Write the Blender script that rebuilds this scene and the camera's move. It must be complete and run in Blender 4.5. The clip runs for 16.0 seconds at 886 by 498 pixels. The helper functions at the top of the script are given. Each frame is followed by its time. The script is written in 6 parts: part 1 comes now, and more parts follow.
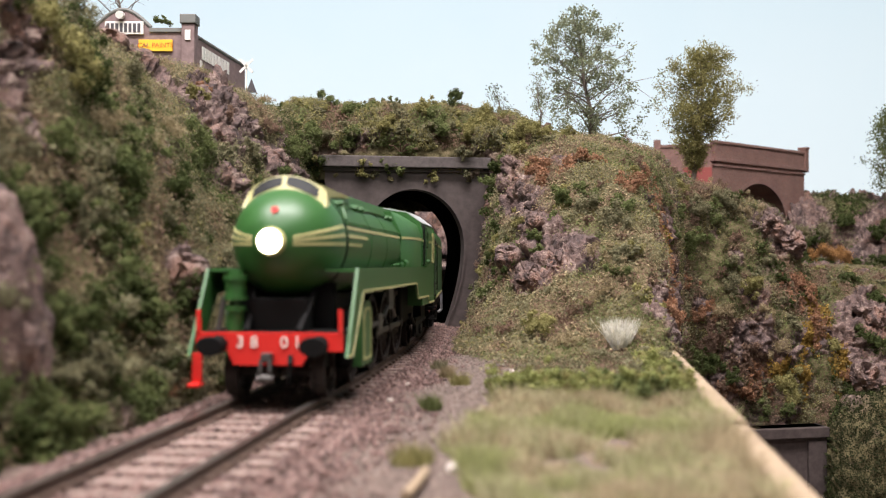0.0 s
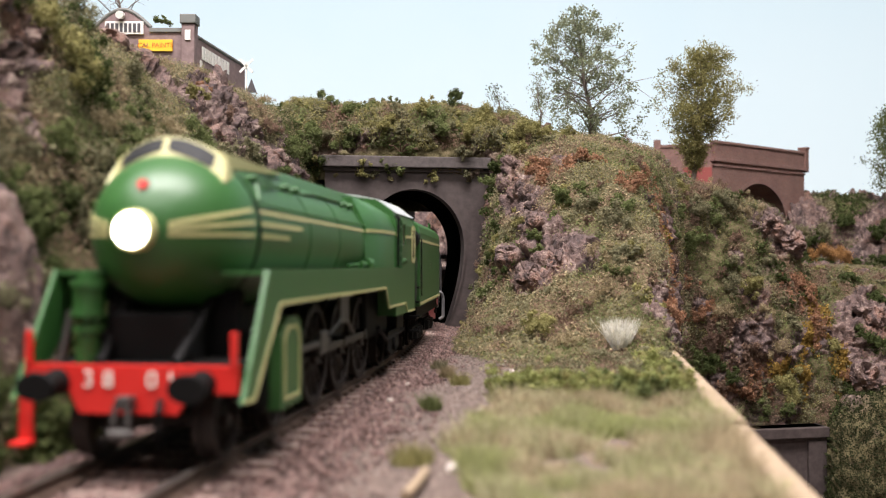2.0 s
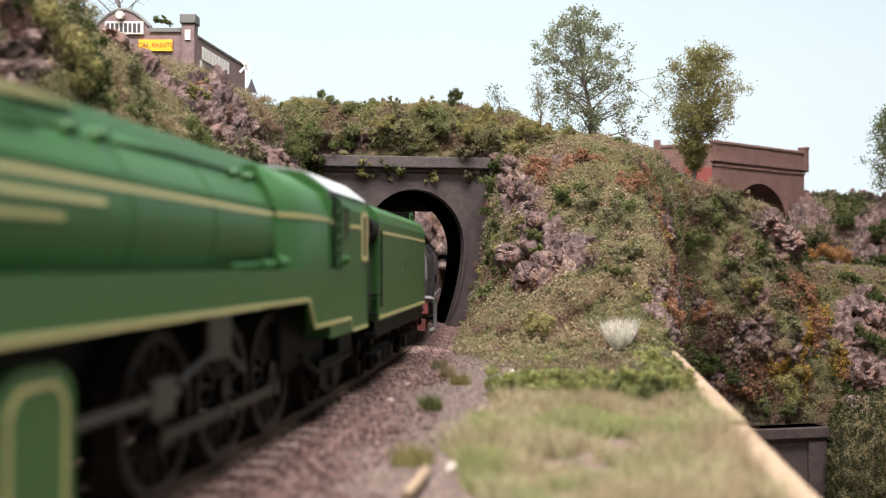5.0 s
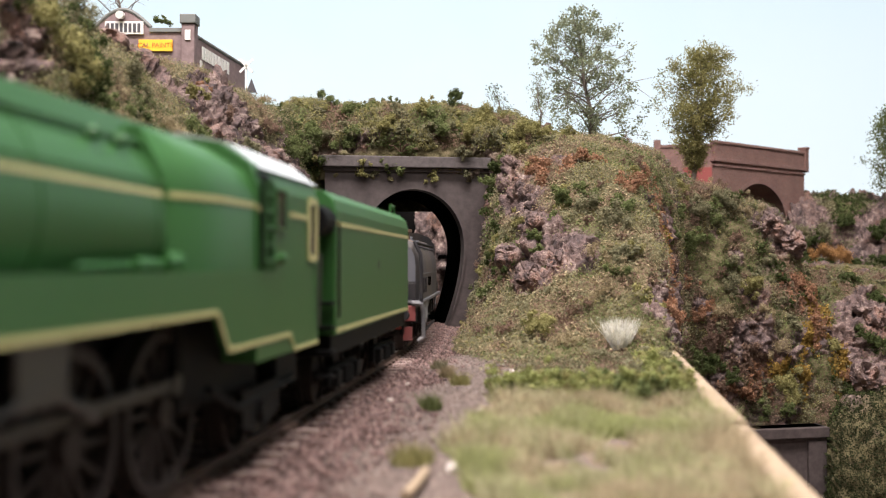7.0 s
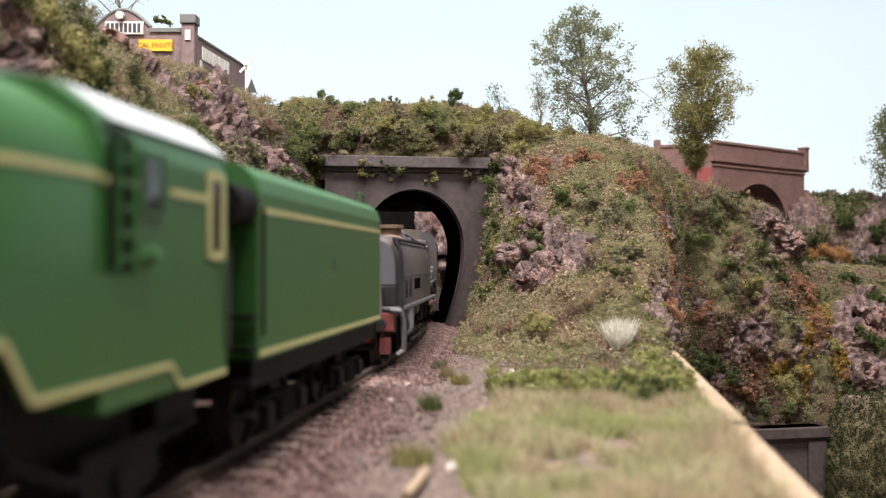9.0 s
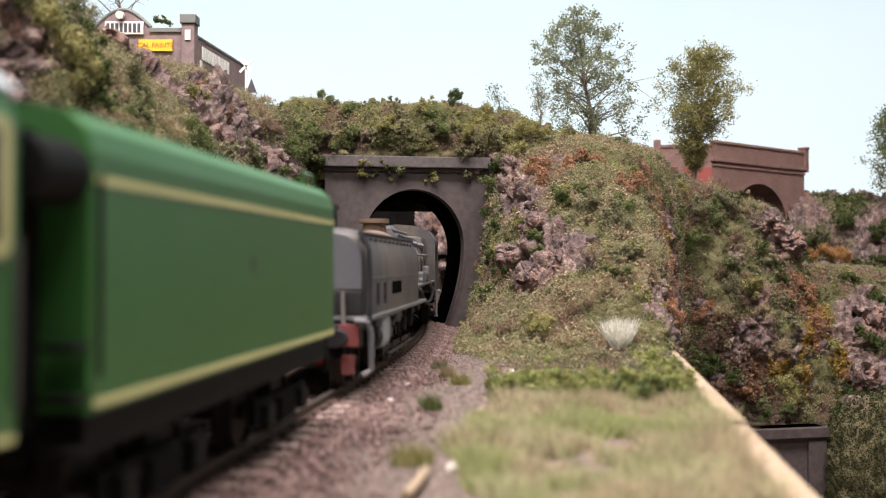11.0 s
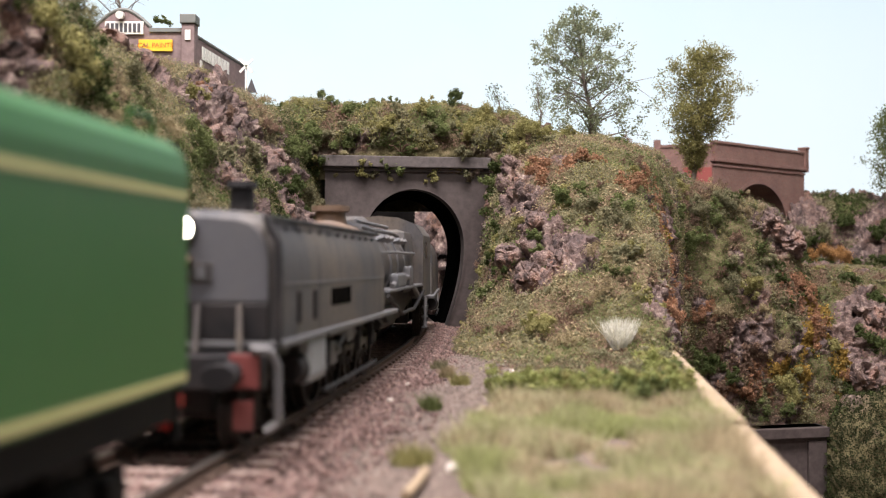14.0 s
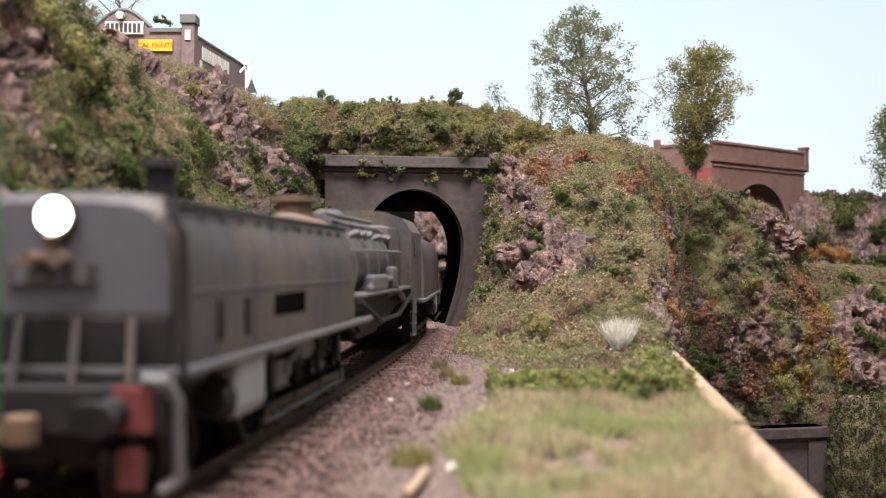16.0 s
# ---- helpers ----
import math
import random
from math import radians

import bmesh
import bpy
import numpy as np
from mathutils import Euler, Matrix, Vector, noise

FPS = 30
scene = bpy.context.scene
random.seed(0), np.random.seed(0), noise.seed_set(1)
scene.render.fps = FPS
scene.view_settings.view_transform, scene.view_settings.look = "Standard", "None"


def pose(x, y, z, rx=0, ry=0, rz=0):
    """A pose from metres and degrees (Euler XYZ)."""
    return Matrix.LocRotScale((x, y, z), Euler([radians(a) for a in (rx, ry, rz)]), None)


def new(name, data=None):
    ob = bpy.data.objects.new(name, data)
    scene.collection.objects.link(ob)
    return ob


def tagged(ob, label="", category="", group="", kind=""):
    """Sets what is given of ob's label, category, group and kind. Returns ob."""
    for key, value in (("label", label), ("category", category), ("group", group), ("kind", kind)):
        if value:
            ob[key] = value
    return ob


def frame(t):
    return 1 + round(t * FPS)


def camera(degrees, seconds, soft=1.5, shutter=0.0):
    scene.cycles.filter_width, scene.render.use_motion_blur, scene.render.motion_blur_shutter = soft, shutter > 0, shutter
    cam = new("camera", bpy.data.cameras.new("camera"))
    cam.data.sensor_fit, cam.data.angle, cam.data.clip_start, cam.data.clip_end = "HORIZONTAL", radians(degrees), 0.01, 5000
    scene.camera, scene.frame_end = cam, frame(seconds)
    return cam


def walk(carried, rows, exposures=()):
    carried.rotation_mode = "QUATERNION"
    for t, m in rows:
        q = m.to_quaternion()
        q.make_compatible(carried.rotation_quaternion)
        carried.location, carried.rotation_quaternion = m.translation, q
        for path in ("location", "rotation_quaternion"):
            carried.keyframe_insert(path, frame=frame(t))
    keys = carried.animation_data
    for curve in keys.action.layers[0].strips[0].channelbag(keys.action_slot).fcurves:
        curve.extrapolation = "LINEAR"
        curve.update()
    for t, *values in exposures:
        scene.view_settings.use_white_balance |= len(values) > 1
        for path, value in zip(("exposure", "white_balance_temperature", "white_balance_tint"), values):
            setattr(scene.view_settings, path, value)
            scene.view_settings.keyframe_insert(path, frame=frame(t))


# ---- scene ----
MM = 0.001  # geometry below is written in millimetres of the model

# ---- camera, standing still on the layout's edge ----
EYE = (0.0, 0.0, 0.0280)
cam = camera(52.22, 16.0, 1.0, 0.4)
CAM_POSE = pose(*EYE, 90.97, 0, 0)
walk(cam, [(0.0, CAM_POSE), (16.0, CAM_POSE)], exposures=[(0.0, 0.0), (2.0, 0.03), (3.5, 0.08), (6.5, 0.12), (12.5, 0.15), (16.0, 0.12)])
cam.data.dof.use_dof = True
cam.data.dof.focus_distance = 0.43
cam.data.dof.aperture_fstop = 22.0

# ---- light: the layout room's ceiling tubes over a closed, pale room ----
world = bpy.data.worlds.new("room_air")
scene.world = world
world.use_nodes = True
world.node_tree.nodes["Background"].inputs[0].default_value = (0.8, 0.9, 1.0, 1)
world.node_tree.nodes["Background"].inputs[1].default_value = 0.05


def area_lamp(name, x, y, z, sx, sy, watts, color):
    data = bpy.data.lights.new(name, "AREA")
    data.shape, data.size, data.size_y, data.energy, data.color = "RECTANGLE", sx, sy, watts, color
    ob = new(name, data)
    ob.location = (x, y, z)
    return ob


area_lamp("ceiling_tube", -0.12, -0.04, 1.24, 1.4, 0.22, 63, (1.0, 0.925, 0.94))
area_lamp("ceiling_tube", -0.25, -0.95, 1.24, 1.4, 0.22, 19, (1.0, 0.925, 0.94))

# ---- the railway's line in plan: heading, measured from straight away, along its length ----
RUN0, RUN1 = -300, 960
_n = (RUN1 - RUN0) * 2 + 1
_u = np.linspace(RUN0, RUN1, _n)
_th = 0.1203 + 0.0129 * _u / 100 - 0.0160 * (_u / 100) ** 2
_x = np.concatenate([[0], np.cumsum((np.sin(_th[1:]) + np.sin(_th[:-1])) / 2 * 0.5)])
_y = np.concatenate([[0], np.cumsum((np.cos(_th[1:]) + np.cos(_th[:-1])) / 2 * 0.5)])
_k = int(-RUN0 * 2)
_x, _y = _x - _x[_k] - 45.7, _y - _y[_k] + 100


def line(u):
    """Plan place and heading of the track's middle, u mm along it."""
    return float(np.interp(u, _u, _x)), float(np.interp(u, _u, _y)), float(np.interp(u, _u, _th))


def beside(u, lat):
    x, y, th = line(u)
    return x + lat * math.cos(th), y - lat * math.sin(th)


# ---- helpers for meshes ----
def put_mesh(name, verts, faces, mat, parent=None, smooth=False, label=""):
    me = bpy.data.meshes.new(name)
    verts = np.asarray(verts, dtype=np.float32) * MM
    if isinstance(faces, np.ndarray):
        n, k = faces.shape
        me.vertices.add(len(verts))
        me.vertices.foreach_set("co", verts.ravel())
        me.loops.add(n * k)
        me.loops.foreach_set("vertex_index", faces.astype(np.int32).ravel())
        me.polygons.add(n)
        me.polygons.foreach_set("loop_start", np.arange(0, n * k, k, dtype=np.int32))
        me.update(calc_edges=True)
    else:
        me.from_pydata([tuple(v) for v in verts], [], faces)
    if smooth:
        me.polygons.foreach_set("use_smooth", [True] * len(me.polygons))
    me.materials.append(mat)
    ob = new(name, me)
    if parent:
        ob.parent = parent
    if label:
        ob["label"] = label
    return ob


def part(name, bm, mat, parent=None, label="", smooth=False):
    """A bmesh in millimetres as one mesh object under a thing or part."""
    bmesh.ops.recalc_face_normals(bm, faces=bm.faces)
    me = bpy.data.meshes.new(name)
    bmesh.ops.scale(bm, vec=(MM, MM, MM), verts=bm.verts)
    bm.to_mesh(me)
    bm.free()
    if smooth:
        me.polygons.foreach_set("use_smooth", [True] * len(me.polygons))
        me.set_sharp_from_angle(angle=radians(38))
    me.materials.append(mat)
    ob = new(name, me)
    if parent:
        ob.parent = parent
    if label:
        ob["label"] = label
    return ob


def add_box(bm, x0, x1, y0, y1, z0, z1, bevel=0.0):
    v = [bm.verts.new(p) for p in ((x0, y0, z0), (x1, y0, z0), (x1, y1, z0), (x0, y1, z0),
                                   (x0, y0, z1), (x1, y0, z1), (x1, y1, z1), (x0, y1, z1))]
    f = [bm.faces.new([v[i] for i in q]) for q in ((0, 3, 2, 1), (4, 5, 6, 7), (0, 1, 5, 4), (1, 2, 6, 5), (2, 3, 7, 6), (3, 0, 4, 7))]
    if bevel:
        edges = list({e for g in f for e in g.edges})
        bmesh.ops.bevel(bm, geom=edges, offset=bevel, segments=2, affect="EDGES", profile=0.6)
    return bm


def box(x0, x1, y0, y1, z0, z1, bevel=0.0):
    return add_box(bmesh.new(), x0, x1, y0, y1, z0, z1, bevel)


def add_tube(bm, a, b, r0, r1=None, seg=16, caps=True):
    """A round bar from a to b."""
    r1 = r0 if r1 is None else r1
    a, b = Vector(a), Vector(b)
    q = (b - a).to_track_quat("Z", "Y")
    rings = []
    for c, r in ((a, r0), (b, r1)):
        rings.append([bm.verts.new(c + q @ Vector((r * math.cos(k * math.tau / seg), r * math.sin(k * math.tau / seg), 0))) for k in range(seg)])
    for k in range(seg):
        bm.faces.new((rings[0][k], rings[0][(k + 1) % seg], rings[1][(k + 1) % seg], rings[1][k]))
    if caps:
        bm.faces.new(rings[0][::-1])
        bm.faces.new(rings[1])
    return bm


def tube(a, b, r0, r1=None, seg=16):
    return add_tube(bmesh.new(), a, b, r0, r1, seg)


def add_pipe(bm, pts, r, seg=8):
    for a, b in zip(pts, pts[1:]):
        add_tube(bm, a, b, r, r, seg)
    return bm


def loft_rings(rings, closed=True, cap0=True, cap1=True):
    """A skin over rings of equal length."""
    bm = bmesh.new()
    vs = [[bm.verts.new(p) for p in ring] for ring in rings]
    n = len(rings[0])
    for a, b in zip(vs, vs[1:]):
        for k in range(n if closed else n - 1):
            bm.faces.new((a[k], a[(k + 1) % n], b[(k + 1) % n], b[k]))
    if closed and cap0:
        bm.faces.new(vs[0][::-1])
    if closed and cap1:
        bm.faces.new(vs[-1])
    return bm


def add_plate(bm, poly, x0, x1):
    """A flat plate: outline poly in (y, z), between x0 and x1."""
    a = [bm.verts.new((x0, y, z)) for y, z in poly]
    b = [bm.verts.new((x1, y, z)) for y, z in poly]
    n = len(poly)
    bm.faces.new(a)
    bm.faces.new(b[::-1])
    for k in range(n):
        bm.faces.new((a[k], b[k], b[(k + 1) % n], a[(k + 1) % n]))
    return bm


def plate(poly, x0, x1):
    return add_plate(bmesh.new(), poly, x0, x1)


# ---- noise for relief ----
def _hash(i, j, k, seed):
    h = (i * 374761393 + j * 668265263 + k * 2147483647 + seed * 1274126177) & 0xFFFFFFFF
    h = ((h ^ (h >> 13)) * 1274126177) & 0xFFFFFFFF
    return ((h ^ (h >> 16)) & 0xFFFF) / 65535.0


def grain(p, size, seed=0):
    """Smooth noise from -1 to 1 at points p (n, 3) in mm."""
    q = np.asarray(p) / size + 1000.5
    i = np.floor(q).astype(np.int64)
    f = q - i
    f = f * f * (3 - 2 * f)
    out = np.zeros(len(q))
    for dx in (0, 1):
        for dy in (0, 1):
            for dz in (0, 1):
                w = (f[:, 0] if dx else 1 - f[:, 0]) * (f[:, 1] if dy else 1 - f[:, 1]) * (f[:, 2] if dz else 1 - f[:, 2])
                out += w * _hash(i[:, 0] + dx, i[:, 1] + dy, i[:, 2] + dz, seed)
    return out * 2 - 1


def fractal(p, size, octaves=4, seed=0, gain=0.5):
    return sum(grain(p, size / 2 ** o, seed + o) * gain ** o for o in range(octaves))


def cells(p, size, seed=0):
    """Distance to the nearest and second nearest of scattered centres, in cells."""
    q = np.asarray(p) / size + 1000.0
    i = np.floor(q).astype(np.int64)
    d1 = np.full(len(q), 9.0)
    d2 = np.full(len(q), 9.0)
    for dx in (-1, 0, 1):
        for dy in (-1, 0, 1):
            for dz in (-1, 0, 1):
                c = i + (dx, dy, dz)
                o = np.stack([_hash(c[:, 0], c[:, 1], c[:, 2], seed + s) for s in (1, 2, 3)], 1)
                d = np.linalg.norm(c + o - q, axis=1)
                d2 = np.minimum(d2, np.maximum(d, d1))
                d1 = np.minimum(d1, d)
    return d1, d2


def facets(p, size, seed=0):
    """Angular broken relief: each scattered cell is a tilted plane; also how far the next crack is."""
    q = np.asarray(p) / size + 1000.0
    i = np.floor(q).astype(np.int64)
    d1, d2 = np.full(len(q), 9.0), np.full(len(q), 9.0)
    near, delta = i.copy(), np.zeros_like(q)
    for dx in (-1, 0, 1):
        for dy in (-1, 0, 1):
            for dz in (-1, 0, 1):
                c = i + (dx, dy, dz)
                o = np.stack([_hash(c[:, 0], c[:, 1], c[:, 2], seed + k) for k in (1, 2, 3)], 1)
                v = q - (c + o)
                d = np.linalg.norm(v, axis=1)
                m = d < d1
                d2 = np.where(m, d1, np.minimum(d2, d))
                near[m], delta[m] = c[m], v[m]
                d1 = np.minimum(d1, d)
    g = np.stack([_hash(near[:, 0], near[:, 1], near[:, 2], seed + k) for k in (5, 6, 7)], 1) * 2 - 1
    return (delta * g).sum(1) * 1.5 + (_hash(near[:, 0], near[:, 1], near[:, 2], seed + 8) - 0.5), d2 - d1


def broken(p, seed):
    """Crag relief in mm: big tilted faces, smaller ones, cracks and grit."""
    warp = p + np.stack([grain(p, 7, seed + 40), grain(p, 7, seed + 41), grain(p, 7, seed + 42)], 1) * 2.5
    a, ca = facets(warp, 15, seed)
    b, cb = facets(warp, 6, seed + 50)
    c, cc = facets(warp, 2.6, seed + 90)
    return a * 3.4 + b * 2.1 + c * 1.15 - np.clip(0.16 - ca, 0, 1) * 9 - np.clip(0.14 - cb, 0, 1) * 3.5 + fractal(p, 2.2, 2, seed + 5) * 0.4


# ---- materials ----
def nodes_of(name):
    m = bpy.data.materials.new(name)
    m.use_nodes = True
    nt = m.node_tree
    return m, nt, nt.nodes["Principled BSDF"]


def link(nt, a, b):
    nt.links.new(a, b)


def noise_node(nt, scale, detail=4.0, rough=0.6):
    co = nt.nodes.new("ShaderNodeTexCoord")
    n = nt.nodes.new("ShaderNodeTexNoise")
    n.inputs["Scale"].default_value, n.inputs["Detail"].default_value, n.inputs["Roughness"].default_value = scale, detail, rough
    link(nt, co.outputs["Object"], n.inputs["Vector"])
    return n.outputs["Fac"]


def ramp(nt, fac, stops):
    r = nt.nodes.new("ShaderNodeValToRGB")
    while len(r.color_ramp.elements) < len(stops):
        r.color_ramp.elements.new(0.5)
    for e, (p, c) in zip(r.color_ramp.elements, stops):
        e.position, e.color = p, (*c, 1)
    link(nt, fac, r.inputs[0])
    return r.outputs["Color"]


def mix(nt, fac, a, b, mode="MIX"):
    m = nt.nodes.new("ShaderNodeMix")
    m.data_type, m.blend_type = "RGBA", mode
    for sock, val in ((m.inputs["Factor"], fac), (m.inputs["A"], a), (m.inputs["B"], b)):
        if isinstance(val, bpy.types.NodeSocket):
            link(nt, val, sock)
        elif isinstance(val, tuple):
            sock.default_value = (*val, 1)
        else:
            sock.default_value = val
    return m.outputs["Result"]


def bump(nt, bsdf, height, dist, strength=0.6):
    b = nt.nodes.new("ShaderNodeBump")
    b.inputs["Strength"].default_value, b.inputs["Distance"].default_value = strength, dist
    link(nt, height, b.inputs["Height"])
    link(nt, b.outputs["Normal"], bsdf.inputs["Normal"])


def painted(name, color, rough=0.45, metal=0.0, wear=None, amount=0.25, scale=120.0, spec=0.5):
    """Painted or moulded surface with faint mottling and dust at two scales."""
    m, nt, b = nodes_of(name)
    n1, n2 = noise_node(nt, scale, 5), noise_node(nt, scale * 9, 3)
    wear = wear or tuple(c * 0.6 + 0.02 for c in color)
    f = ramp(nt, n1, [(0.42, (0, 0, 0)), (0.75, (amount, amount, amount))])
    c = mix(nt, f, color, wear)
    c = mix(nt, 0.12, c, ramp(nt, n2, [(0.3, tuple(v * 0.7 for v in color)), (0.7, tuple(min(1, v * 1.25) for v in color))]))
    link(nt, c, b.inputs["Base Color"])
    b.inputs["Roughness"].default_value, b.inputs["Metallic"].default_value = rough, metal
    b.inputs["Specular IOR Level"].default_value = spec
    bump(nt, b, n2, 0.0001, 0.25)
    return m


def leaf_material(name, dark, lightc, rough=0.85):
    """Foam or fibre foliage: every flake its own tint, patches of tint over them, some light let through."""
    m, nt, b = nodes_of(name)
    g = nt.nodes.new("ShaderNodeNewGeometry")
    c = ramp(nt, g.outputs["Random Per Island"], [(0.0, tuple((v + w) * 0.36 for v, w in zip(dark, lightc))), (0.55, tuple(v * 0.93 for v in lightc)), (1.0, tuple(min(0.9, v * 1.32) for v in lightc))])
    n, n2 = noise_node(nt, 70, 4), noise_node(nt, 330, 3)
    c = mix(nt, ramp(nt, n, [(0.38, (0.0, 0.0, 0.0)), (0.7, (0.5, 0.5, 0.5))]), c, tuple(v * 0.6 + w * 0.28 for v, w in zip(dark, lightc)))
    c = mix(nt, ramp(nt, n2, [(0.5, (0.0, 0.0, 0.0)), (0.72, (0.4, 0.4, 0.4))]), c, tuple(min(0.9, v * 1.25) for v in lightc))
    link(nt, c, b.inputs["Base Color"])
    b.inputs["Roughness"].default_value = rough
    b.inputs["Specular IOR Level"].default_value = 0.12
    t = nt.nodes.new("ShaderNodeBsdfTranslucent")
    link(nt, c, t.inputs["Color"])
    mx = nt.nodes.new("ShaderNodeMixShader")
    mx.inputs[0].default_value = 0.42
    link(nt, b.outputs[0], mx.inputs[1])
    link(nt, t.outputs[0], mx.inputs[2])
    link(nt, mx.outputs[0], nt.nodes["Material Output"].inputs["Surface"])
    return m


def terrain_material(name):
    """Cast plaster rock, stained and dry-brushed, under a flocked turf where the moss attribute says so."""
    m, nt, b = nodes_of(name)
    big, mid, fine = noise_node(nt, 45, 6, 0.65), noise_node(nt, 230, 5, 0.7), noise_node(nt, 1300, 3)
    rock = ramp(nt, big, [(0.3, (0.05, 0.037, 0.034)), (0.43, (0.125, 0.086, 0.078)), (0.56, (0.19, 0.124, 0.104)), (0.64, (0.225, 0.12, 0.085)), (0.75, (0.145, 0.115, 0.10))])
    rock = mix(nt, ramp(nt, mid, [(0.54, (0, 0, 0)), (0.68, (0.8, 0.8, 0.8))]), rock, (0.43, 0.335, 0.275))
    rock = mix(nt, ramp(nt, mid, [(0.36, (0.9, 0.9, 0.9)), (0.49, (0, 0, 0))]), rock, (0.045, 0.034, 0.033))
    rock = mix(nt, ramp(nt, fine, [(0.3, (0.45, 0.45, 0.45)), (0.6, (0, 0, 0))]), rock, (0.07, 0.055, 0.05))
    turf = ramp(nt, mid, [(0.3, (0.06, 0.05, 0.024)), (0.5, (0.115, 0.098, 0.046)), (0.7, (0.17, 0.135, 0.075))])
    at = nt.nodes.new("ShaderNodeAttribute")
    at.attribute_name = "moss"
    fac = ramp(nt, at.outputs["Fac"], [(0.4, (0, 0, 0)), (0.6, (1, 1, 1))])
    link(nt, mix(nt, fac, rock, turf), b.inputs["Base Color"])
    b.inputs["Roughness"].default_value = 0.88
    b.inputs["Specular IOR Level"].default_value = 0.25
    h = mix(nt, 0.4, mid, fine)
    bump(nt, b, h, 0.0021, 1.0)
    return m


def two_tone(name, lo, hi, scale, rough=0.85, bump_mm=0.3, spec=0.25):
    m, nt, b = nodes_of(name)
    n1, n2 = noise_node(nt, scale, 5, 0.65), noise_node(nt, scale * 8, 3)
    c = ramp(nt, n1, [(0.3, lo), (0.7, hi)])
    c = mix(nt, 0.35, c, ramp(nt, n2, [(0.3, tuple(v * 0.6 for v in lo)), (0.7, tuple(min(1, v * 1.3) for v in hi))]))
    link(nt, c, b.inputs["Base Color"])
    b.inputs["Roughness"].default_value = rough
    b.inputs["Specular IOR Level"].default_value = spec
    bump(nt, b, n2, bump_mm * MM, 0.7)
    return m


def island_tone(name, stops, rough=0.85, by_object=False):
    """Each stone, or each piece, in a tone of its own."""
    m, nt, b = nodes_of(name)
    if by_object:
        r = nt.nodes.new("ShaderNodeObjectInfo").outputs["Random"]
    else:
        r = nt.nodes.new("ShaderNodeNewGeometry").outputs["Random Per Island"]
    c = ramp(nt, r, stops)
    n = noise_node(nt, 700, 4)
    c = mix(nt, 0.3, c, ramp(nt, n, [(0.3, tuple(v * 0.5 for v in stops[0][1])), (0.7, stops[-1][1])]))
    link(nt, c, b.inputs["Base Color"])
    b.inputs["Roughness"].default_value = rough
    bump(nt, b, n, 0.0002, 0.5)
    return m


def glowing(name, color, strength):
    m, nt, b = nodes_of(name)
    b.inputs["Base Color"].default_value = (*color, 1)
    b.inputs["Emission Color"].default_value = (*color, 1)
    b.inputs["Emission Strength"].default_value = strength
    return m


def glass(name, tint=(0.02, 0.025, 0.025)):
    m, nt, b = nodes_of(name)
    b.inputs["Base Color"].default_value = (*tint, 1)
    b.inputs["Roughness"].default_value = 0.08
    return m


M_TERRAIN = terrain_material("plaster_rock")
M_GROUND = two_tone("brown_scenic_soil", (0.085, 0.06, 0.049), (0.18, 0.132, 0.108), 60)
M_BALLAST = island_tone("crushed_stone_ballast", [(0.0, (0.028, 0.014, 0.012)), (0.4, (0.092, 0.047, 0.038)), (0.8, (0.165, 0.09, 0.074)), (1.0, (0.30, 0.21, 0.18))])
M_GRIT = island_tone("grey_brown_grit", [(0.0, (0.06, 0.042, 0.034)), (0.6, (0.15, 0.112, 0.092)), (1.0, (0.33, 0.27, 0.23))])
M_SLEEPER = island_tone("weathered_sleeper", [(0.0, (0.15, 0.105, 0.085)), (1.0, (0.29, 0.215, 0.18))], 0.85, True)
M_RAIL_SIDE = two_tone("rusty_rail", (0.05, 0.032, 0.025), (0.11, 0.07, 0.05), 300, 0.6, 0.1, 0.4)
M_RAIL_TOP = painted("worn_rail_head", (0.30, 0.27, 0.24), 0.32, 0.9)
M_PORTAL = two_tone("brown_grey_moulded_concrete", (0.052, 0.040, 0.037), (0.080, 0.063, 0.058), 35, 0.6, 0.12, 0.35)
# portal concrete again, darkened in colour for the shadow down in the gorge
M_PORTAL_SHADED = two_tone("shaded_brown_moulded_concrete", (0.046, 0.036, 0.033), (0.070, 0.055, 0.051), 35, 0.7, 0.12, 0.2)
M_PORTAL_CAP = two_tone("grey_weathered_coping", (0.062, 0.052, 0.049), (0.115, 0.096, 0.09), 60, 0.65, 0.15, 0.35)
# near-black colour that paints in the shade of tunnels and recesses
M_DARKNESS = two_tone("painted_darkness", (0.004, 0.004, 0.004), (0.010, 0.009, 0.008), 40, 0.95, 0.1, 0.0)
M_PLY = two_tone("sawn_plywood", (0.215, 0.155, 0.098), (0.33, 0.25, 0.165), 50, 0.7, 0.1, 0.3)
M_WALL = two_tone("pale_room_paint", (0.30, 0.295, 0.28), (0.36, 0.355, 0.34), 2, 0.9, 0.2)
L_OLIVE = leaf_material("olive_foam_turf", (0.09, 0.086, 0.045), (0.24, 0.226, 0.132))
L_GREEN = leaf_material("green_foam_foliage", (0.058, 0.076, 0.026), (0.158, 0.182, 0.07))
L_DARK = leaf_material("dark_green_foam_foliage", (0.03, 0.042, 0.014), (0.085, 0.105, 0.036))
# green foam with the gorge's shade put into its colour
L_GORGE_SHADE = leaf_material("shade_darkened_green_foam", (0.012, 0.016, 0.006), (0.034, 0.04, 0.016))
L_YELLOW = leaf_material("yellow_green_foam_turf", (0.13, 0.122, 0.04), (0.295, 0.27, 0.11))
L_TAN = leaf_material("straw_fibre_turf", (0.16, 0.125, 0.07), (0.37, 0.30, 0.18))
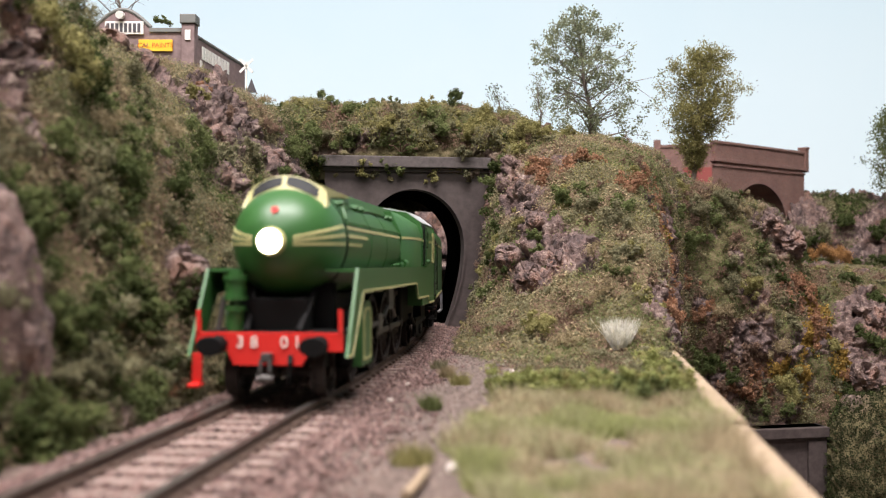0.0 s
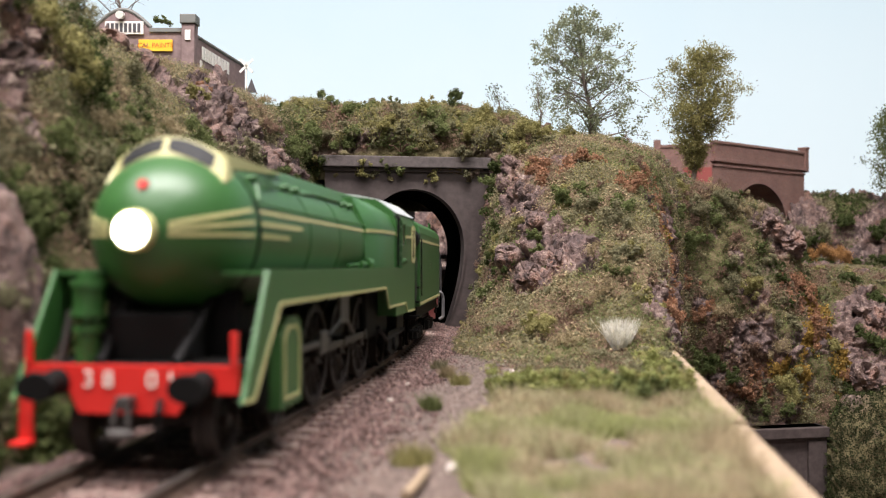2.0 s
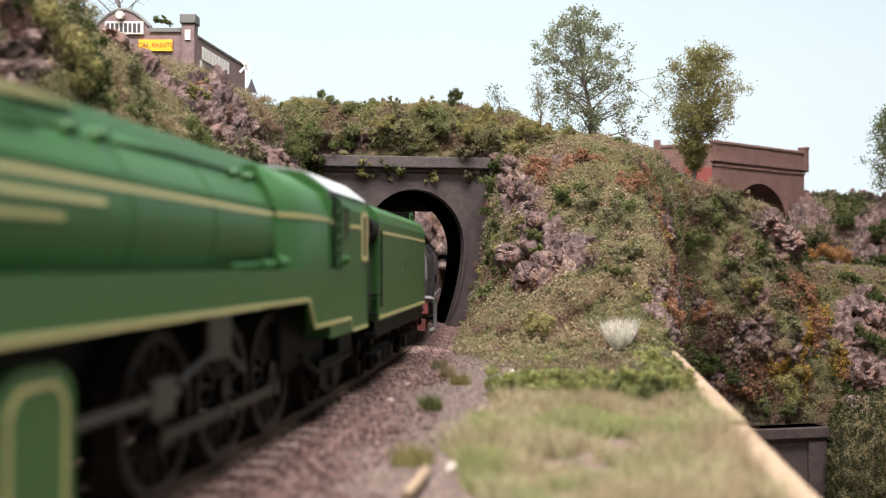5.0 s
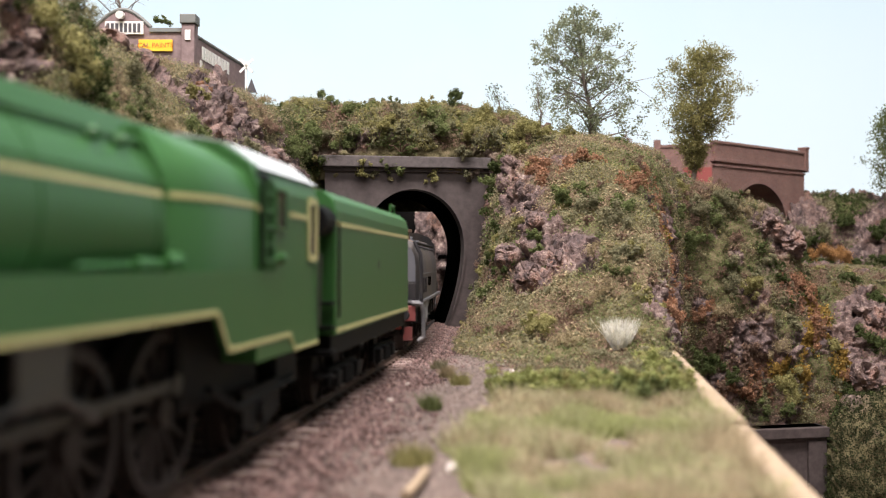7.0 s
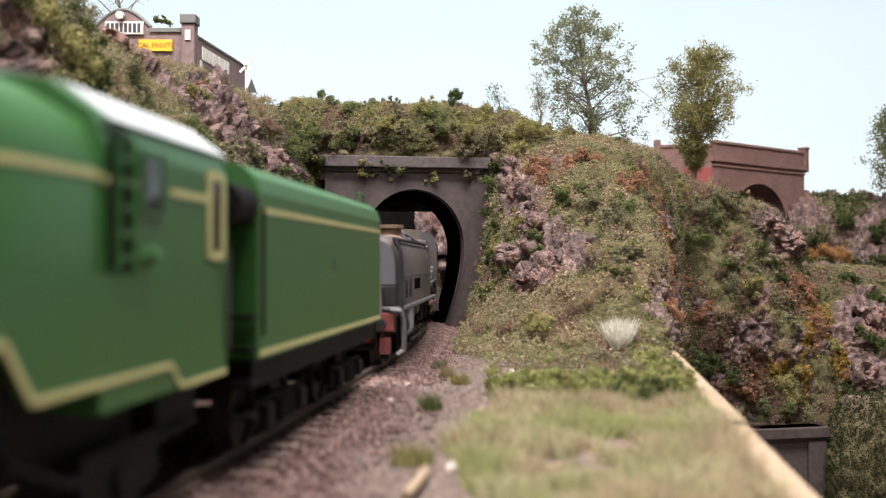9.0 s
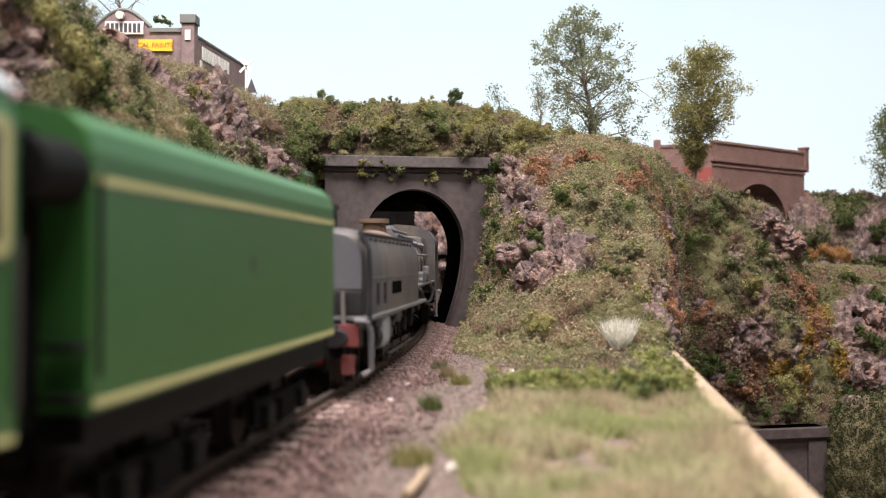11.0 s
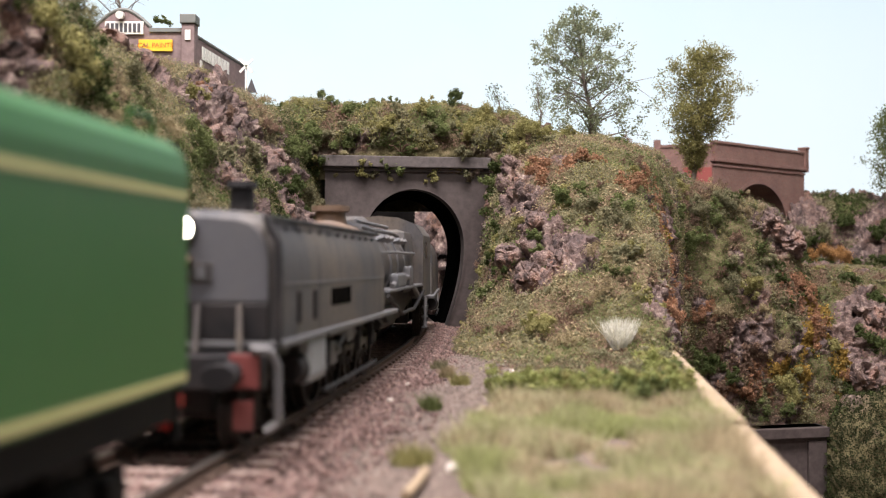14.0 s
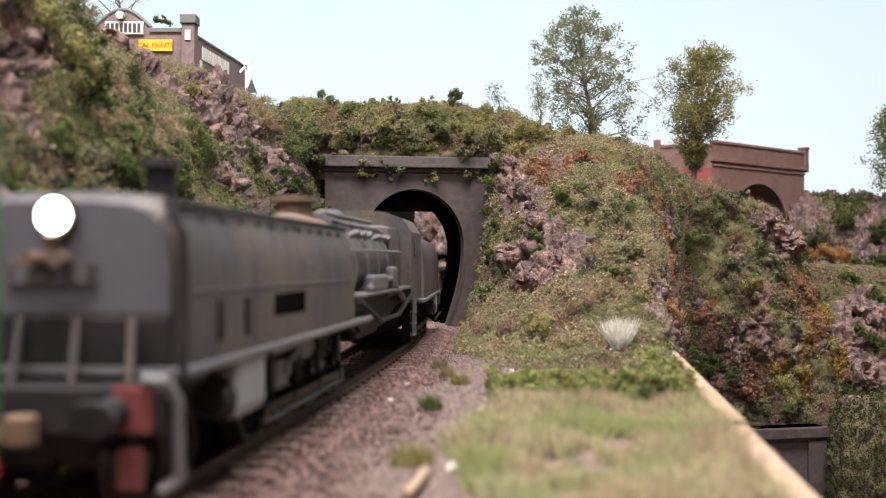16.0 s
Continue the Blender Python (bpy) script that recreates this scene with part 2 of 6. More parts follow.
L_BROWN = leaf_material("brown_fibre_turf", (0.09, 0.055, 0.04), (0.24, 0.16, 0.115))
L_ORANGE = leaf_material("rust_orange_foam", (0.14, 0.075, 0.042), (0.36, 0.20, 0.12))
L_GRASS = leaf_material("pale_static_grass", (0.28, 0.26, 0.145), (0.48, 0.455, 0.275))
L_GRASS_Y = leaf_material("green_static_grass", (0.22, 0.22, 0.10), (0.40, 0.395, 0.205))
L_STRAW = leaf_material("straw_static_grass", (0.29, 0.235, 0.135), (0.48, 0.40, 0.26))
L_GRASS_G = leaf_material("soft_green_static_grass", (0.20, 0.215, 0.085), (0.37, 0.385, 0.17))
L_WHITE = leaf_material("bleached_grass_fibre", (0.62, 0.58, 0.45), (0.88, 0.85, 0.72))

# ---- the room around the layout ----
def sky_paint():
    """Backdrop painted from pale haze to light blue, in even light of its own."""
    m, nt, b = nodes_of("painted_sky")
    co = nt.nodes.new("ShaderNodeTexCoord")
    s = nt.nodes.new("ShaderNodeSeparateXYZ")
    link(nt, co.outputs["Object"], s.inputs[0])
    mr = nt.nodes.new("ShaderNodeMapRange")
    mr.inputs["From Min"].default_value, mr.inputs["From Max"].default_value = -0.1, 0.75
    link(nt, s.outputs["Z"], mr.inputs["Value"])
    c = ramp(nt, mr.outputs[0], [(0.0, (0.80, 0.90, 0.93)), (0.5, (0.73, 0.87, 0.93)), (1.0, (0.60, 0.79, 0.89))])
    n = noise_node(nt, 2.2, 3)
    c = mix(nt, ramp(nt, n, [(0.35, (0, 0, 0)), (0.75, (0.35, 0.35, 0.35))]), c, (0.86, 0.92, 0.94))
    link(nt, mix(nt, 1.0, c, (0.45, 0.45, 0.45), "MULTIPLY"), b.inputs["Base Color"])
    link(nt, c, b.inputs["Emission Color"])
    b.inputs["Emission Strength"].default_value = 0.68
    b.inputs["Roughness"].default_value = 0.95
    b.inputs["Specular IOR Level"].default_value = 0.0
    return m


M_SKY = sky_paint()
RX0, RX1, RY0, RY1, RZ0, RZ1 = -2200, 2400, -2300, 1500, -1150, 1300
for nm, bx, mt, lb in (
        ("backdrop", (RX0, RX1, RY1, RY1 + 20, RZ0, RZ1), M_SKY, "pale blue painted sky backdrop behind the layout"),
        ("wall_south", (RX0, RX1, RY0 - 20, RY0, RZ0, RZ1), M_WALL, "plain pale painted room wall"),
        ("wall_west", (RX0 - 20, RX0, RY0, RY1, RZ0, RZ1), M_WALL, "plain pale painted room wall"),
        ("wall_east", (RX1, RX1 + 20, RY0, RY1, RZ0, RZ1), M_WALL, "plain pale painted room wall"),
        ("ceiling", (RX0, RX1, RY0, RY1, RZ1, RZ1 + 20), M_WALL, "plain white room ceiling"),
        ("floor", (RX0, RX1, RY0, RY1, RZ0 - 20, RZ0), M_GROUND, "plain brown room floor below the layout")):
    tagged(part(nm, box(*bx), mt), lb, nm.split("_")[0], kind="structure")


# ---- land ----
def resample(poly, n):
    p = np.array(poly, float)
    d = np.concatenate([[0], np.cumsum(np.linalg.norm(np.diff(p, axis=0), axis=1))])
    w = np.linspace(0, d[-1], n)
    return np.stack([np.interp(w, d, p[:, 0]), np.interp(w, d, p[:, 1])], 1)


def smooth_grid(g, times, axis):
    for _ in range(times):
        h = g.copy()
        sl = [slice(None)] * 3
        a, b, c = list(sl), list(sl), list(sl)
        a[axis], b[axis], c[axis] = slice(0, -2), slice(1, -1), slice(2, None)
        h[tuple(b)] = (g[tuple(a)] + 2 * g[tuple(b)] + g[tuple(c)]) / 4
        g = h
    return g


def land(name, axis, stations, n_along, n_prof, seed, rough_mm, moss_bias, label, flip=False, category="embankment"):
    """Land as a skin over cross-sections (station, profile), roughened into boulders and turf hummocks."""
    s = np.array([a for a, _ in stations], float)
    prof = np.stack([resample(q, n_prof) for _, q in stations])
    t = np.linspace(s[0], s[-1], n_along)
    g = np.empty((n_along, n_prof, 3))
    for j in range(n_prof):
        a, b = np.interp(t, s, prof[:, j, 0]), np.interp(t, s, prof[:, j, 1])
        g[:, j] = np.stack([a, t, b] if axis == "y" else [t, a, b], 1)
    g = smooth_grid(smooth_grid(g, 14, 0), 6, 1)
    nrm = np.cross(np.gradient(g, axis=1), np.gradient(g, axis=0))
    nrm /= np.linalg.norm(nrm, axis=2, keepdims=True) + 1e-9
    flip = flip or axis == "x"
    if flip:
        nrm = -nrm
    p, n = g.reshape(-1, 3), nrm.reshape(-1, 3)
    warp = p + np.stack([grain(p, 9, seed + 40), grain(p, 9, seed + 41), grain(p, 9, seed + 42)], 1) * 3
    crag = broken(p, seed)
    hum1, _ = cells(warp, 11, seed + 20)
    hum2, _ = cells(warp, 5, seed + 25)
    hummock = (1 - hum1) * 4.2 + (1 - hum2) * 1.6 + fractal(p, 8, 4, seed + 7) * 0.9 - 3.0
    moss = fractal(p, 34, 4, seed + 30) * 0.8 + 0.5 + moss_bias(p, n)
    moss = np.clip(moss, 0, 1)
    k = np.clip((moss - 0.35) / 0.3, 0, 1)
    p = p + n * ((crag * (1 - k) + hummock * k) * rough_mm)[:, None]
    idx = np.arange(n_along * n_prof).reshape(n_along, n_prof)
    f = np.stack([idx[:-1, :-1], idx[:-1, 1:], idx[1:, 1:], idx[1:, :-1]], 2).reshape(-1, 4)
    ob = put_mesh(name, p, f, M_TERRAIN, smooth=True)
    at = ob.data.attributes.new("moss", "FLOAT", "POINT")
    at.data.foreach_set("value", moss.astype(np.float32))
    tagged(ob, label, category, kind="structure")
    gg = p.reshape(n_along, n_prof, 3)
    da = np.linalg.norm(np.cross(np.gradient(gg, axis=0), np.gradient(gg, axis=1)), axis=2).ravel()
    n2 = np.cross(np.gradient(gg, axis=1), np.gradient(gg, axis=0)).reshape(-1, 3)
    n2 /= np.linalg.norm(n2, axis=1, keepdims=True) + 1e-9
    return dict(p=p, n=-n2 if flip else n2, moss=moss, area=da)


rng = np.random.default_rng(7)


def flakes(points, size, flat=0.6, out=None, loose=0.75):
    """Small rhombic flakes, one at each point, turned at random or lying loosely across the direction out."""
    n = len(points)
    a = rng.normal(size=(n, 3))
    a /= np.linalg.norm(a, axis=1, keepdims=True)
    if out is None:
        b = np.cross(a, rng.normal(size=(n, 3)))
    else:
        w = out + rng.normal(size=(n, 3)) * loose
        w /= np.linalg.norm(w, axis=1, keepdims=True) + 1e-9
        a = np.cross(w, a)
        a /= np.linalg.norm(a, axis=1, keepdims=True) + 1e-9
        b = np.cross(w, a)
    b /= np.linalg.norm(b, axis=1, keepdims=True) + 1e-9
    s = size * rng.uniform(0.6, 1.4, (n, 1))
    v = np.stack([points + a * s, points + b * s * flat, points - a * s, points - b * s * flat], 1).reshape(-1, 3)
    return v, np.arange(4 * n).reshape(n, 4)


def turf(name, lnd, mat, count, size, height, weight, label, category="turf"):
    """Loose flock scattered over land where weight says, as one body of stuff."""
    w = lnd["area"] * np.clip(weight(lnd["p"], lnd["n"], lnd["moss"]), 0, None)
    if w.sum() <= 0:
        return None
    i = rng.choice(len(w), count, p=w / w.sum())
    q = lnd["p"][i] + lnd["n"][i] * (rng.uniform(0, 1, (count, 1)) ** 1.5 * height) + rng.normal(size=(count, 3)) * 0.45
    v, f = flakes(q, size, 0.7, lnd["n"][i] + (0, 0, 0.3), 0.55)
    ob = put_mesh(name, v, f, mat)
    return tagged(ob, label, category, kind="stuff")


def spots(p, rows):
    """Rounded patches: centre and reach of each, in mm."""
    return np.clip(sum(np.exp(-((p - (x, y, z)) ** 2).sum(1) / (r * r)) for x, y, z, r in rows), 0, 1.2)


BANK_ROCK = [(-114, 300, 106, 9), (-107, 312, 101, 8), (-100, 314, 92, 7), (-97, 196, 80, 8), (-92, 184, 66, 5), (-64, 226, 25, 7)]
SPUR_ROCK = [(37, 378, 46, 9), (48, 356, 34, 8), (33, 352, 25, 8), (27, 385, 40, 9), (55, 348, 31, 6), (31, 400, 58, 8), (74, 306, 6, 8), (80, 322, 12, 8), (90, 372, 40, 7)]
SPUR_TURF = [(66, 372, 52, 13), (63, 395, 64, 10), (70, 345, 36, 11), (66, 330, 24, 10), (44, 320, 8, 16), (25, 345, 3, 10), (30, 330, 0, 14)]
CLIFF_ROCK = [(189, 540, 50, 13), (160, 531, 50, 9), (205, 540, 38, 10), (158, 511, -43, 9), (241, 531, 0, 12), (258, 543, 8, 13), (232, 519, -22, 9), (170, 514, -12, 7), (148, 514, 4, 6), (172, 527, 34, 6)]

LEFT = land("left_bank", "y", [
    (90, [(-74, -4), (-86, 20), (-100, 60), (-114, 100), (-132, 112), (-240, 116)]),
    (200, [(-59, -4), (-68, 22), (-84, 60), (-102, 98), (-122, 112), (-240, 116)]),
    (300, [(-47, -4), (-56, 20), (-76, 58), (-99, 89), (-113, 101), (-122, 106), (-240, 114)]),
    (380, [(-44, -4), (-52, 25), (-70, 70), (-86, 100), (-96, 108), (-240, 119)]),
    (450, [(-54, -4), (-57, 30), (-64, 70), (-72, 98), (-82, 104), (-240, 121)]),
    (560, [(-58, 60), (-66, 90), (-74, 106), (-84, 110), (-100, 112), (-240, 124)])],
    420, 310, 3, 1.0, lambda p, n: 0.42 - 0.95 * np.clip((p[:, 1] - 310) / 60, 0, 1) * (p[:, 1] < 425) * (p[:, 0] > -98) + 0.5 * (p[:, 1] > 420) + 0.3 * (p[:, 0] < -125) - 1.1 * spots(p, BANK_ROCK),
    "steep flocked earth and rock bank beside the track", True)

def portal_y(x):
    return 450 + (x + 14.5) * 0.15

def hill_profile(x, dz, drop=0):
    y = portal_y(x)
    return [(y + 2, 70 - drop), (y - 1, 81 - drop), (y, 93 - drop), (y + 11, 105 + dz - drop), (y + 36, 112 + dz - drop), (y + 85, 113 + dz - drop), (y + 98, 100 - drop), (y + 100, 60 - drop)]


HILL = land("tunnel_hill", "x", [(-80, hill_profile(-80, 2)), (-50, hill_profile(-50, 0)), (-15, hill_profile(-15, 1)), (15, hill_profile(15, 0)), (45, hill_profile(45, -5)), (66, hill_profile(66, -8, 14)), (85, hill_profile(85, -8, 50))],
            300, 200, 11, 1.35, lambda p, n: 0.5 + 0 * p[:, 0], "flocked green hill over the tunnel mouth")

MOUND = land("rock_spur", "y", [
    (266, [(30, -5), (45, -5), (58, -4), (66, -4), (70, -9), (73, -30), (75, -160)]),
    (288, [(14, -5), (40, -4), (60, -1), (69, 0), (73, -6), (76, -30), (78, -160)]),
    (318, [(5, -4), (28, 3), (56, 11), (74, 20), (79, 8), (82, -30), (84, -160)]),
    (360, [(6, -4), (23, 13), (45, 34), (68, 43), (85, 42), (90, 20), (94, -160)]),
    (400, [(9, -4), (22, 30), (37, 60), (65, 69), (88, 63), (95, 39), (99, -160)]),
    (435, [(20, -4), (23, 57), (33, 79), (63, 86), (89, 80), (98, 48), (104, -160)]),
    (470, [(22, 0), (23, 75), (36, 91), (81, 93), (108, 84), (118, 57), (124, -160)]),
    (530, [(26, 60), (30, 98), (55, 108), (95, 102), (130, 92), (140, 60), (146, -160)])],
    380, 400, 17, 1.0, lambda p, n: 0.6 * n[:, 2] - 0.22 + 0.5 * (p[:, 2] < 9) + 0.35 * ((p[:, 0] < 27) & (p[:, 1] > 395)) - 0.1 * ((p[:, 2] > 20) & (p[:, 2] < 62) & (p[:, 0] < 50) & (p[:, 1] < 410)) - 0.6 * spots(p, SPUR_ROCK) + 0.5 * spots(p, SPUR_TURF),
    "craggy pink-brown rock spur with turf beside the tunnel mouth", category="rock spur")

CLIFF = land("gorge_cliff", "x", [
    (96, [(500, -160), (505, -40), (512, 40), (520, 80), (540, 96), (640, 96)]),
    (130, [(514, -160), (512, -64), (512, 0), (524, 60), (535, 84), (560, 88), (660, 86)]),
    (177, [(514, -160), (512, -66), (515, 0), (535, 45), (548, 68), (562, 72), (680, 70)]),
    (208, [(514, -160), (512, -66), (518, -10), (538, 35), (550, 58), (562, 61), (680, 58)]),
    (222, [(512, -160), (512, -60), (520, -20), (540, 10), (552, 24), (575, 26), (720, 26)]),
    (260, [(505, -160), (509, -60), (520, -25), (540, 5), (556, 18), (580, 22), (760, 26)]),
    (360, [(470, -160), (490, -60), (510, -25), (540, 0), (560, 14), (590, 20), (800, 28)])],
    380, 400, 23, 1.0, lambda p, n: 0.3 * n[:, 2] + 0.14 - 0.8 * spots(p, CLIFF_ROCK), "overgrown rock cliff falling into the gorge", category="cliff")

BANK = land("gorge_bank", "x", [
    (203, [(470, -160), (476, -150), (480, -144), (486, -142), (498, -144)]),
    (212, [(468, -160), (476, -110), (482, -80), (489, -66), (502, -62)]),
    (224, [(468, -160), (476, -98), (484, -62), (492, -50), (506, -46)]),
    (310, [(458, -160), (470, -84), (480, -44), (490, -30), (506, -26)])],
    120, 130, 43, 1.0, lambda p, n: 0.4 + 0 * p[:, 0], "dark overgrown slope down in the gorge")

FAR = land("far_rocks", "x", [
    (318, [(800, 8), (810, 34), (830, 72), (860, 80), (1100, 86)]),
    (350, [(790, 12), (805, 45), (825, 84), (850, 92), (1100, 94)]),
    (420, [(770, 14), (785, 42), (812, 78), (840, 88), (1100, 95)]),
    (760, [(700, 10), (730, 45), (760, 85), (800, 98), (1100, 100)])],
    300, 130, 31, 1.7, lambda p, n: -0.22 + 0 * p[:, 0], "rock outcrops far behind the bridge", category="rocks")

INNER = land("inner_rocks", "x", [
    (-20, [(606, -6), (608, 30), (616, 60), (640, 74), (700, 80)]),
    (0, [(592, -6), (596, 30), (604, 62), (630, 80), (700, 84)]),
    (60, [(570, -6), (576, 30), (584, 70), (620, 90), (700, 90)])],
    70, 80, 37, 1.2, lambda p, n: -0.6 + 0 * p[:, 0], "lit rocks beyond the tunnel", category="rocks")


def edge_x(y):
    return 44 + (y - 116) * 0.161


def ledge():
    """The baseboard top that carries track and grass, up to its plywood edge."""
    ny, nx = 300, 120
    ys = np.linspace(-80, 470, ny)
    g = np.empty((ny, nx, 3))
    for i, y in enumerate(ys):
        xs = np.linspace(-96, edge_x(y) + 0.4, nx)
        g[i] = np.stack([xs, np.full(nx, y), np.full(nx, -3.7)], 1)
    p = g.reshape(-1, 3)
    p[:, 2] += fractal(p, 26, 5, 3) * 0.8
    idx = np.arange(ny * nx).reshape(ny, nx)
    f = np.stack([idx[:-1, :-1], idx[:-1, 1:], idx[1:, 1:], idx[1:, :-1]], 2).reshape(-1, 4)
    ob = put_mesh("ground", p, f, M_GROUND, smooth=True)
    tagged(ob, "brown soil ledge carrying the railway track", "ground", kind="structure")
    gg = p.reshape(ny, nx, 3)
    da = np.linalg.norm(np.cross(np.gradient(gg, axis=0), np.gradient(gg, axis=1)), axis=2).ravel()
    return dict(p=p, n=np.tile([0, 0, 1.0], (len(p), 1)), moss=np.ones(len(p)), area=da)


LEDGE = ledge()
tagged(part("ground_gorge", box(60, 900, -200, 900, -170, -159), M_GROUND), "dark brown floor of the gorge", "ground", kind="structure")

# plywood edge in two lengths
for k, (ya, yb, dz) in enumerate(((-70, 169, -0.6), (170.5, 332, 0.0))):
    bm = bmesh.new()
    a = [(edge_x(ya), ya), (edge_x(yb), yb), (edge_x(yb) + 4.4, yb), (edge_x(ya) + 4.4, ya)]
    vs = [bm.verts.new((x, y, z)) for z in (-60, -1.2 + dz) for x, y in a]
    for q in ((0, 3, 2, 1), (4, 5, 6, 7), (0, 1, 5, 4), (1, 2, 6, 5), (2, 3, 7, 6), (3, 0, 4, 7)):
        bm.faces.new([vs[i] for i in q])
    bmesh.ops.bevel(bm, geom=list(bm.edges), offset=0.35, segments=2, affect="EDGES")
    tagged(part("edge_board", bm, M_PLY), "bare sawn plywood board edging the layout", "board", "edge boards", "structure")


# ---- tunnel mouths ----
def arch_loop(n, half, mid, top, foot=0.62, base=-6.0):
    """Horseshoe outline (x, z), from the right foot over the crown to the left foot."""
    pts = []
    for k in range(n):
        a = k / (n - 1)
        if a < 0.25:
            z = base + (mid - base) * (a / 0.25)
            pts.append((half * (foot + (1 - foot) * math.sin((z - base) / (mid - base) * math.pi / 2)), z))
        elif a > 0.75:
            z = base + (mid - base) * ((1 - a) / 0.25)
            pts.append((-half * (foot + (1 - foot) * math.sin((z - base) / (mid - base) * math.pi / 2)), z))
        else:
            w = (a - 0.25) / 0.5 * math.pi
            pts.append((half * math.cos(w), mid + (top - mid) * math.sin(w)))
    return pts


def tunnel_portal(name, m, x0, x1, z0, z1, half, mid, top, cap, label, pilaster=0.0, stone=None, cap_stone=None):
    """A moulded portal: pierced face, lining, coping and string course."""
    thing = new(name)
    thing.matrix_basis = m
    stone, cap_stone = stone or M_PORTAL, cap_stone or M_PORTAL_CAP
    n = 65
    inner = arch_loop(n, half, mid, top, 0.62, z0)
    outer = []
    for k, (x, z) in enumerate(inner):
        a = k / (n - 1)
        if a < 0.28:
            outer.append((x1, z0 + (z1 - z0) * a / 0.28))
        elif a > 0.72:
            outer.append((x0, z0 + (z1 - z0) * (1 - a) / 0.28))
        else:
            outer.append((x1 + (x0 - x1) * (a - 0.28) / 0.44, z1))
    bm = bmesh.new()
    fi = [bm.verts.new((x, 0, z)) for x, z in inner]
    ri = [bm.verts.new((x, 0.7, z)) for x, z in [(ix * 1.0, iz) for ix, iz in inner]]
    fo = [bm.verts.new((x, 0, z)) for x, z in outer]
    bi = [bm.verts.new((x, 9, z)) for x, z in inner]
    bo = [bm.verts.new((x, 9, z)) for x, z in outer]
    for a, b in ((fi, fo), (bo, bi), (fo, bo), (bi, ri), (ri, fi)):
        for k in range(n - 1):
            bm.faces.new((a[k], a[k + 1], b[k + 1], b[k]))
    part("portal_face", bm, stone, thing)
    ring = bmesh.new()
    inn2 = [(x * (1 + 1.1 / half), mid + (z - mid) * (1 + 1.1 / (top - mid)) if z > mid else z) for x, z in inner]
    a0 = [ring.verts.new((x, -0.7, z)) for x, z in inner]
    a1 = [ring.verts.new((x, -0.7, z)) for x, z in inn2]
    a2 = [ring.verts.new((x, -0.01, z)) for x, z in inn2]
    a3 = [ring.verts.new((x, 3, z)) for x, z in inner]
    for a, b in ((a0, a1), (a1, a2), (a3, a0)):
        for k in range(n - 1):
            ring.faces.new((a[k], a[k + 1], b[k + 1], b[k]))
    part("arch_ring", ring, stone, thing)
    part("coping", box(x0 - 3.5, x1 + 1.0, -3.2, 9.5, z1 - 5.6, z1, 0.5), cap_stone, thing, "grey weathered coping")
    part("string_course", box(x0 - 1, x1 + 0.5, -1.3, 2, z1 - 7.4, z1 - 5.7, 0.2), stone, thing)
    if pilaster:
        part("pilaster", box(x1 - pilaster, x1, -2.0, 2, z0, z1 - 7.5, 0.3), stone, thing)
    return tagged(thing, label, "tunnel portal", kind="structure")


YAW = math.degrees(0.15)
PORTAL_M = pose(-0.0145, 0.450, 0, 0, 0, YAW)
tunnel_portal("tunnel_portal", PORTAL_M, -44, 37.5, -6, 81.5, 25.2, 37.5, 65.4, True, "brown-grey moulded concrete railway tunnel mouth under the hill")
tunnel_portal("lower_tunnel_portal", pose(0.164, 0.489, -0.160, 0, 0, 12), -40, 47, 0, 99, 35, 50, 82, True, "brown moulded tunnel mouth down in the gorge, coloured darker for shade", 11, M_PORTAL_SHADED, M_PORTAL_SHADED)
# flat black panel in place of the lower tunnel's unlit depth
tagged(part("tunnel_void", box(112, 205, 506, 508, -160, -68), M_DARKNESS), "black panel standing in for darkness inside the lower tunnel", "tunnel", kind="structure")


# lining coloured black so the bore reads as unlit
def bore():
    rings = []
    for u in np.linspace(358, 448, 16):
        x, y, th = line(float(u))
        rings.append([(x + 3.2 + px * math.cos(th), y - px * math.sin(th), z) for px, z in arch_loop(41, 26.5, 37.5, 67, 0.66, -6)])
    ob = part("tunnel_bore", loft_rings(rings, closed=False), M_DARKNESS)
    tagged(ob, "curved tunnel bore behind the mouth, its darkness painted black", "tunnel", kind="structure")


bore()
# backing and floor are added, black to paint the tunnel's darkness
tagged(part("tunnel_backing", box(-420, 120, 900, 904, -20, 104), M_DARKNESS), "added black board standing in for darkness far behind the tunnel", "board", kind="structure")
tagged(part("tunnel_floor", box(-420, 120, 455, 899, -12, -5), M_DARKNESS), "added floor behind the tunnel mouth, painted black for darkness", "floor", kind="structure")
tagged(part("wall_shelf", box(-3, 24, 556, 566, 31.5, 34, 0.4), M_PORTAL_CAP), "grey ledge behind the tunnel mouth", "ledge", kind="structure")


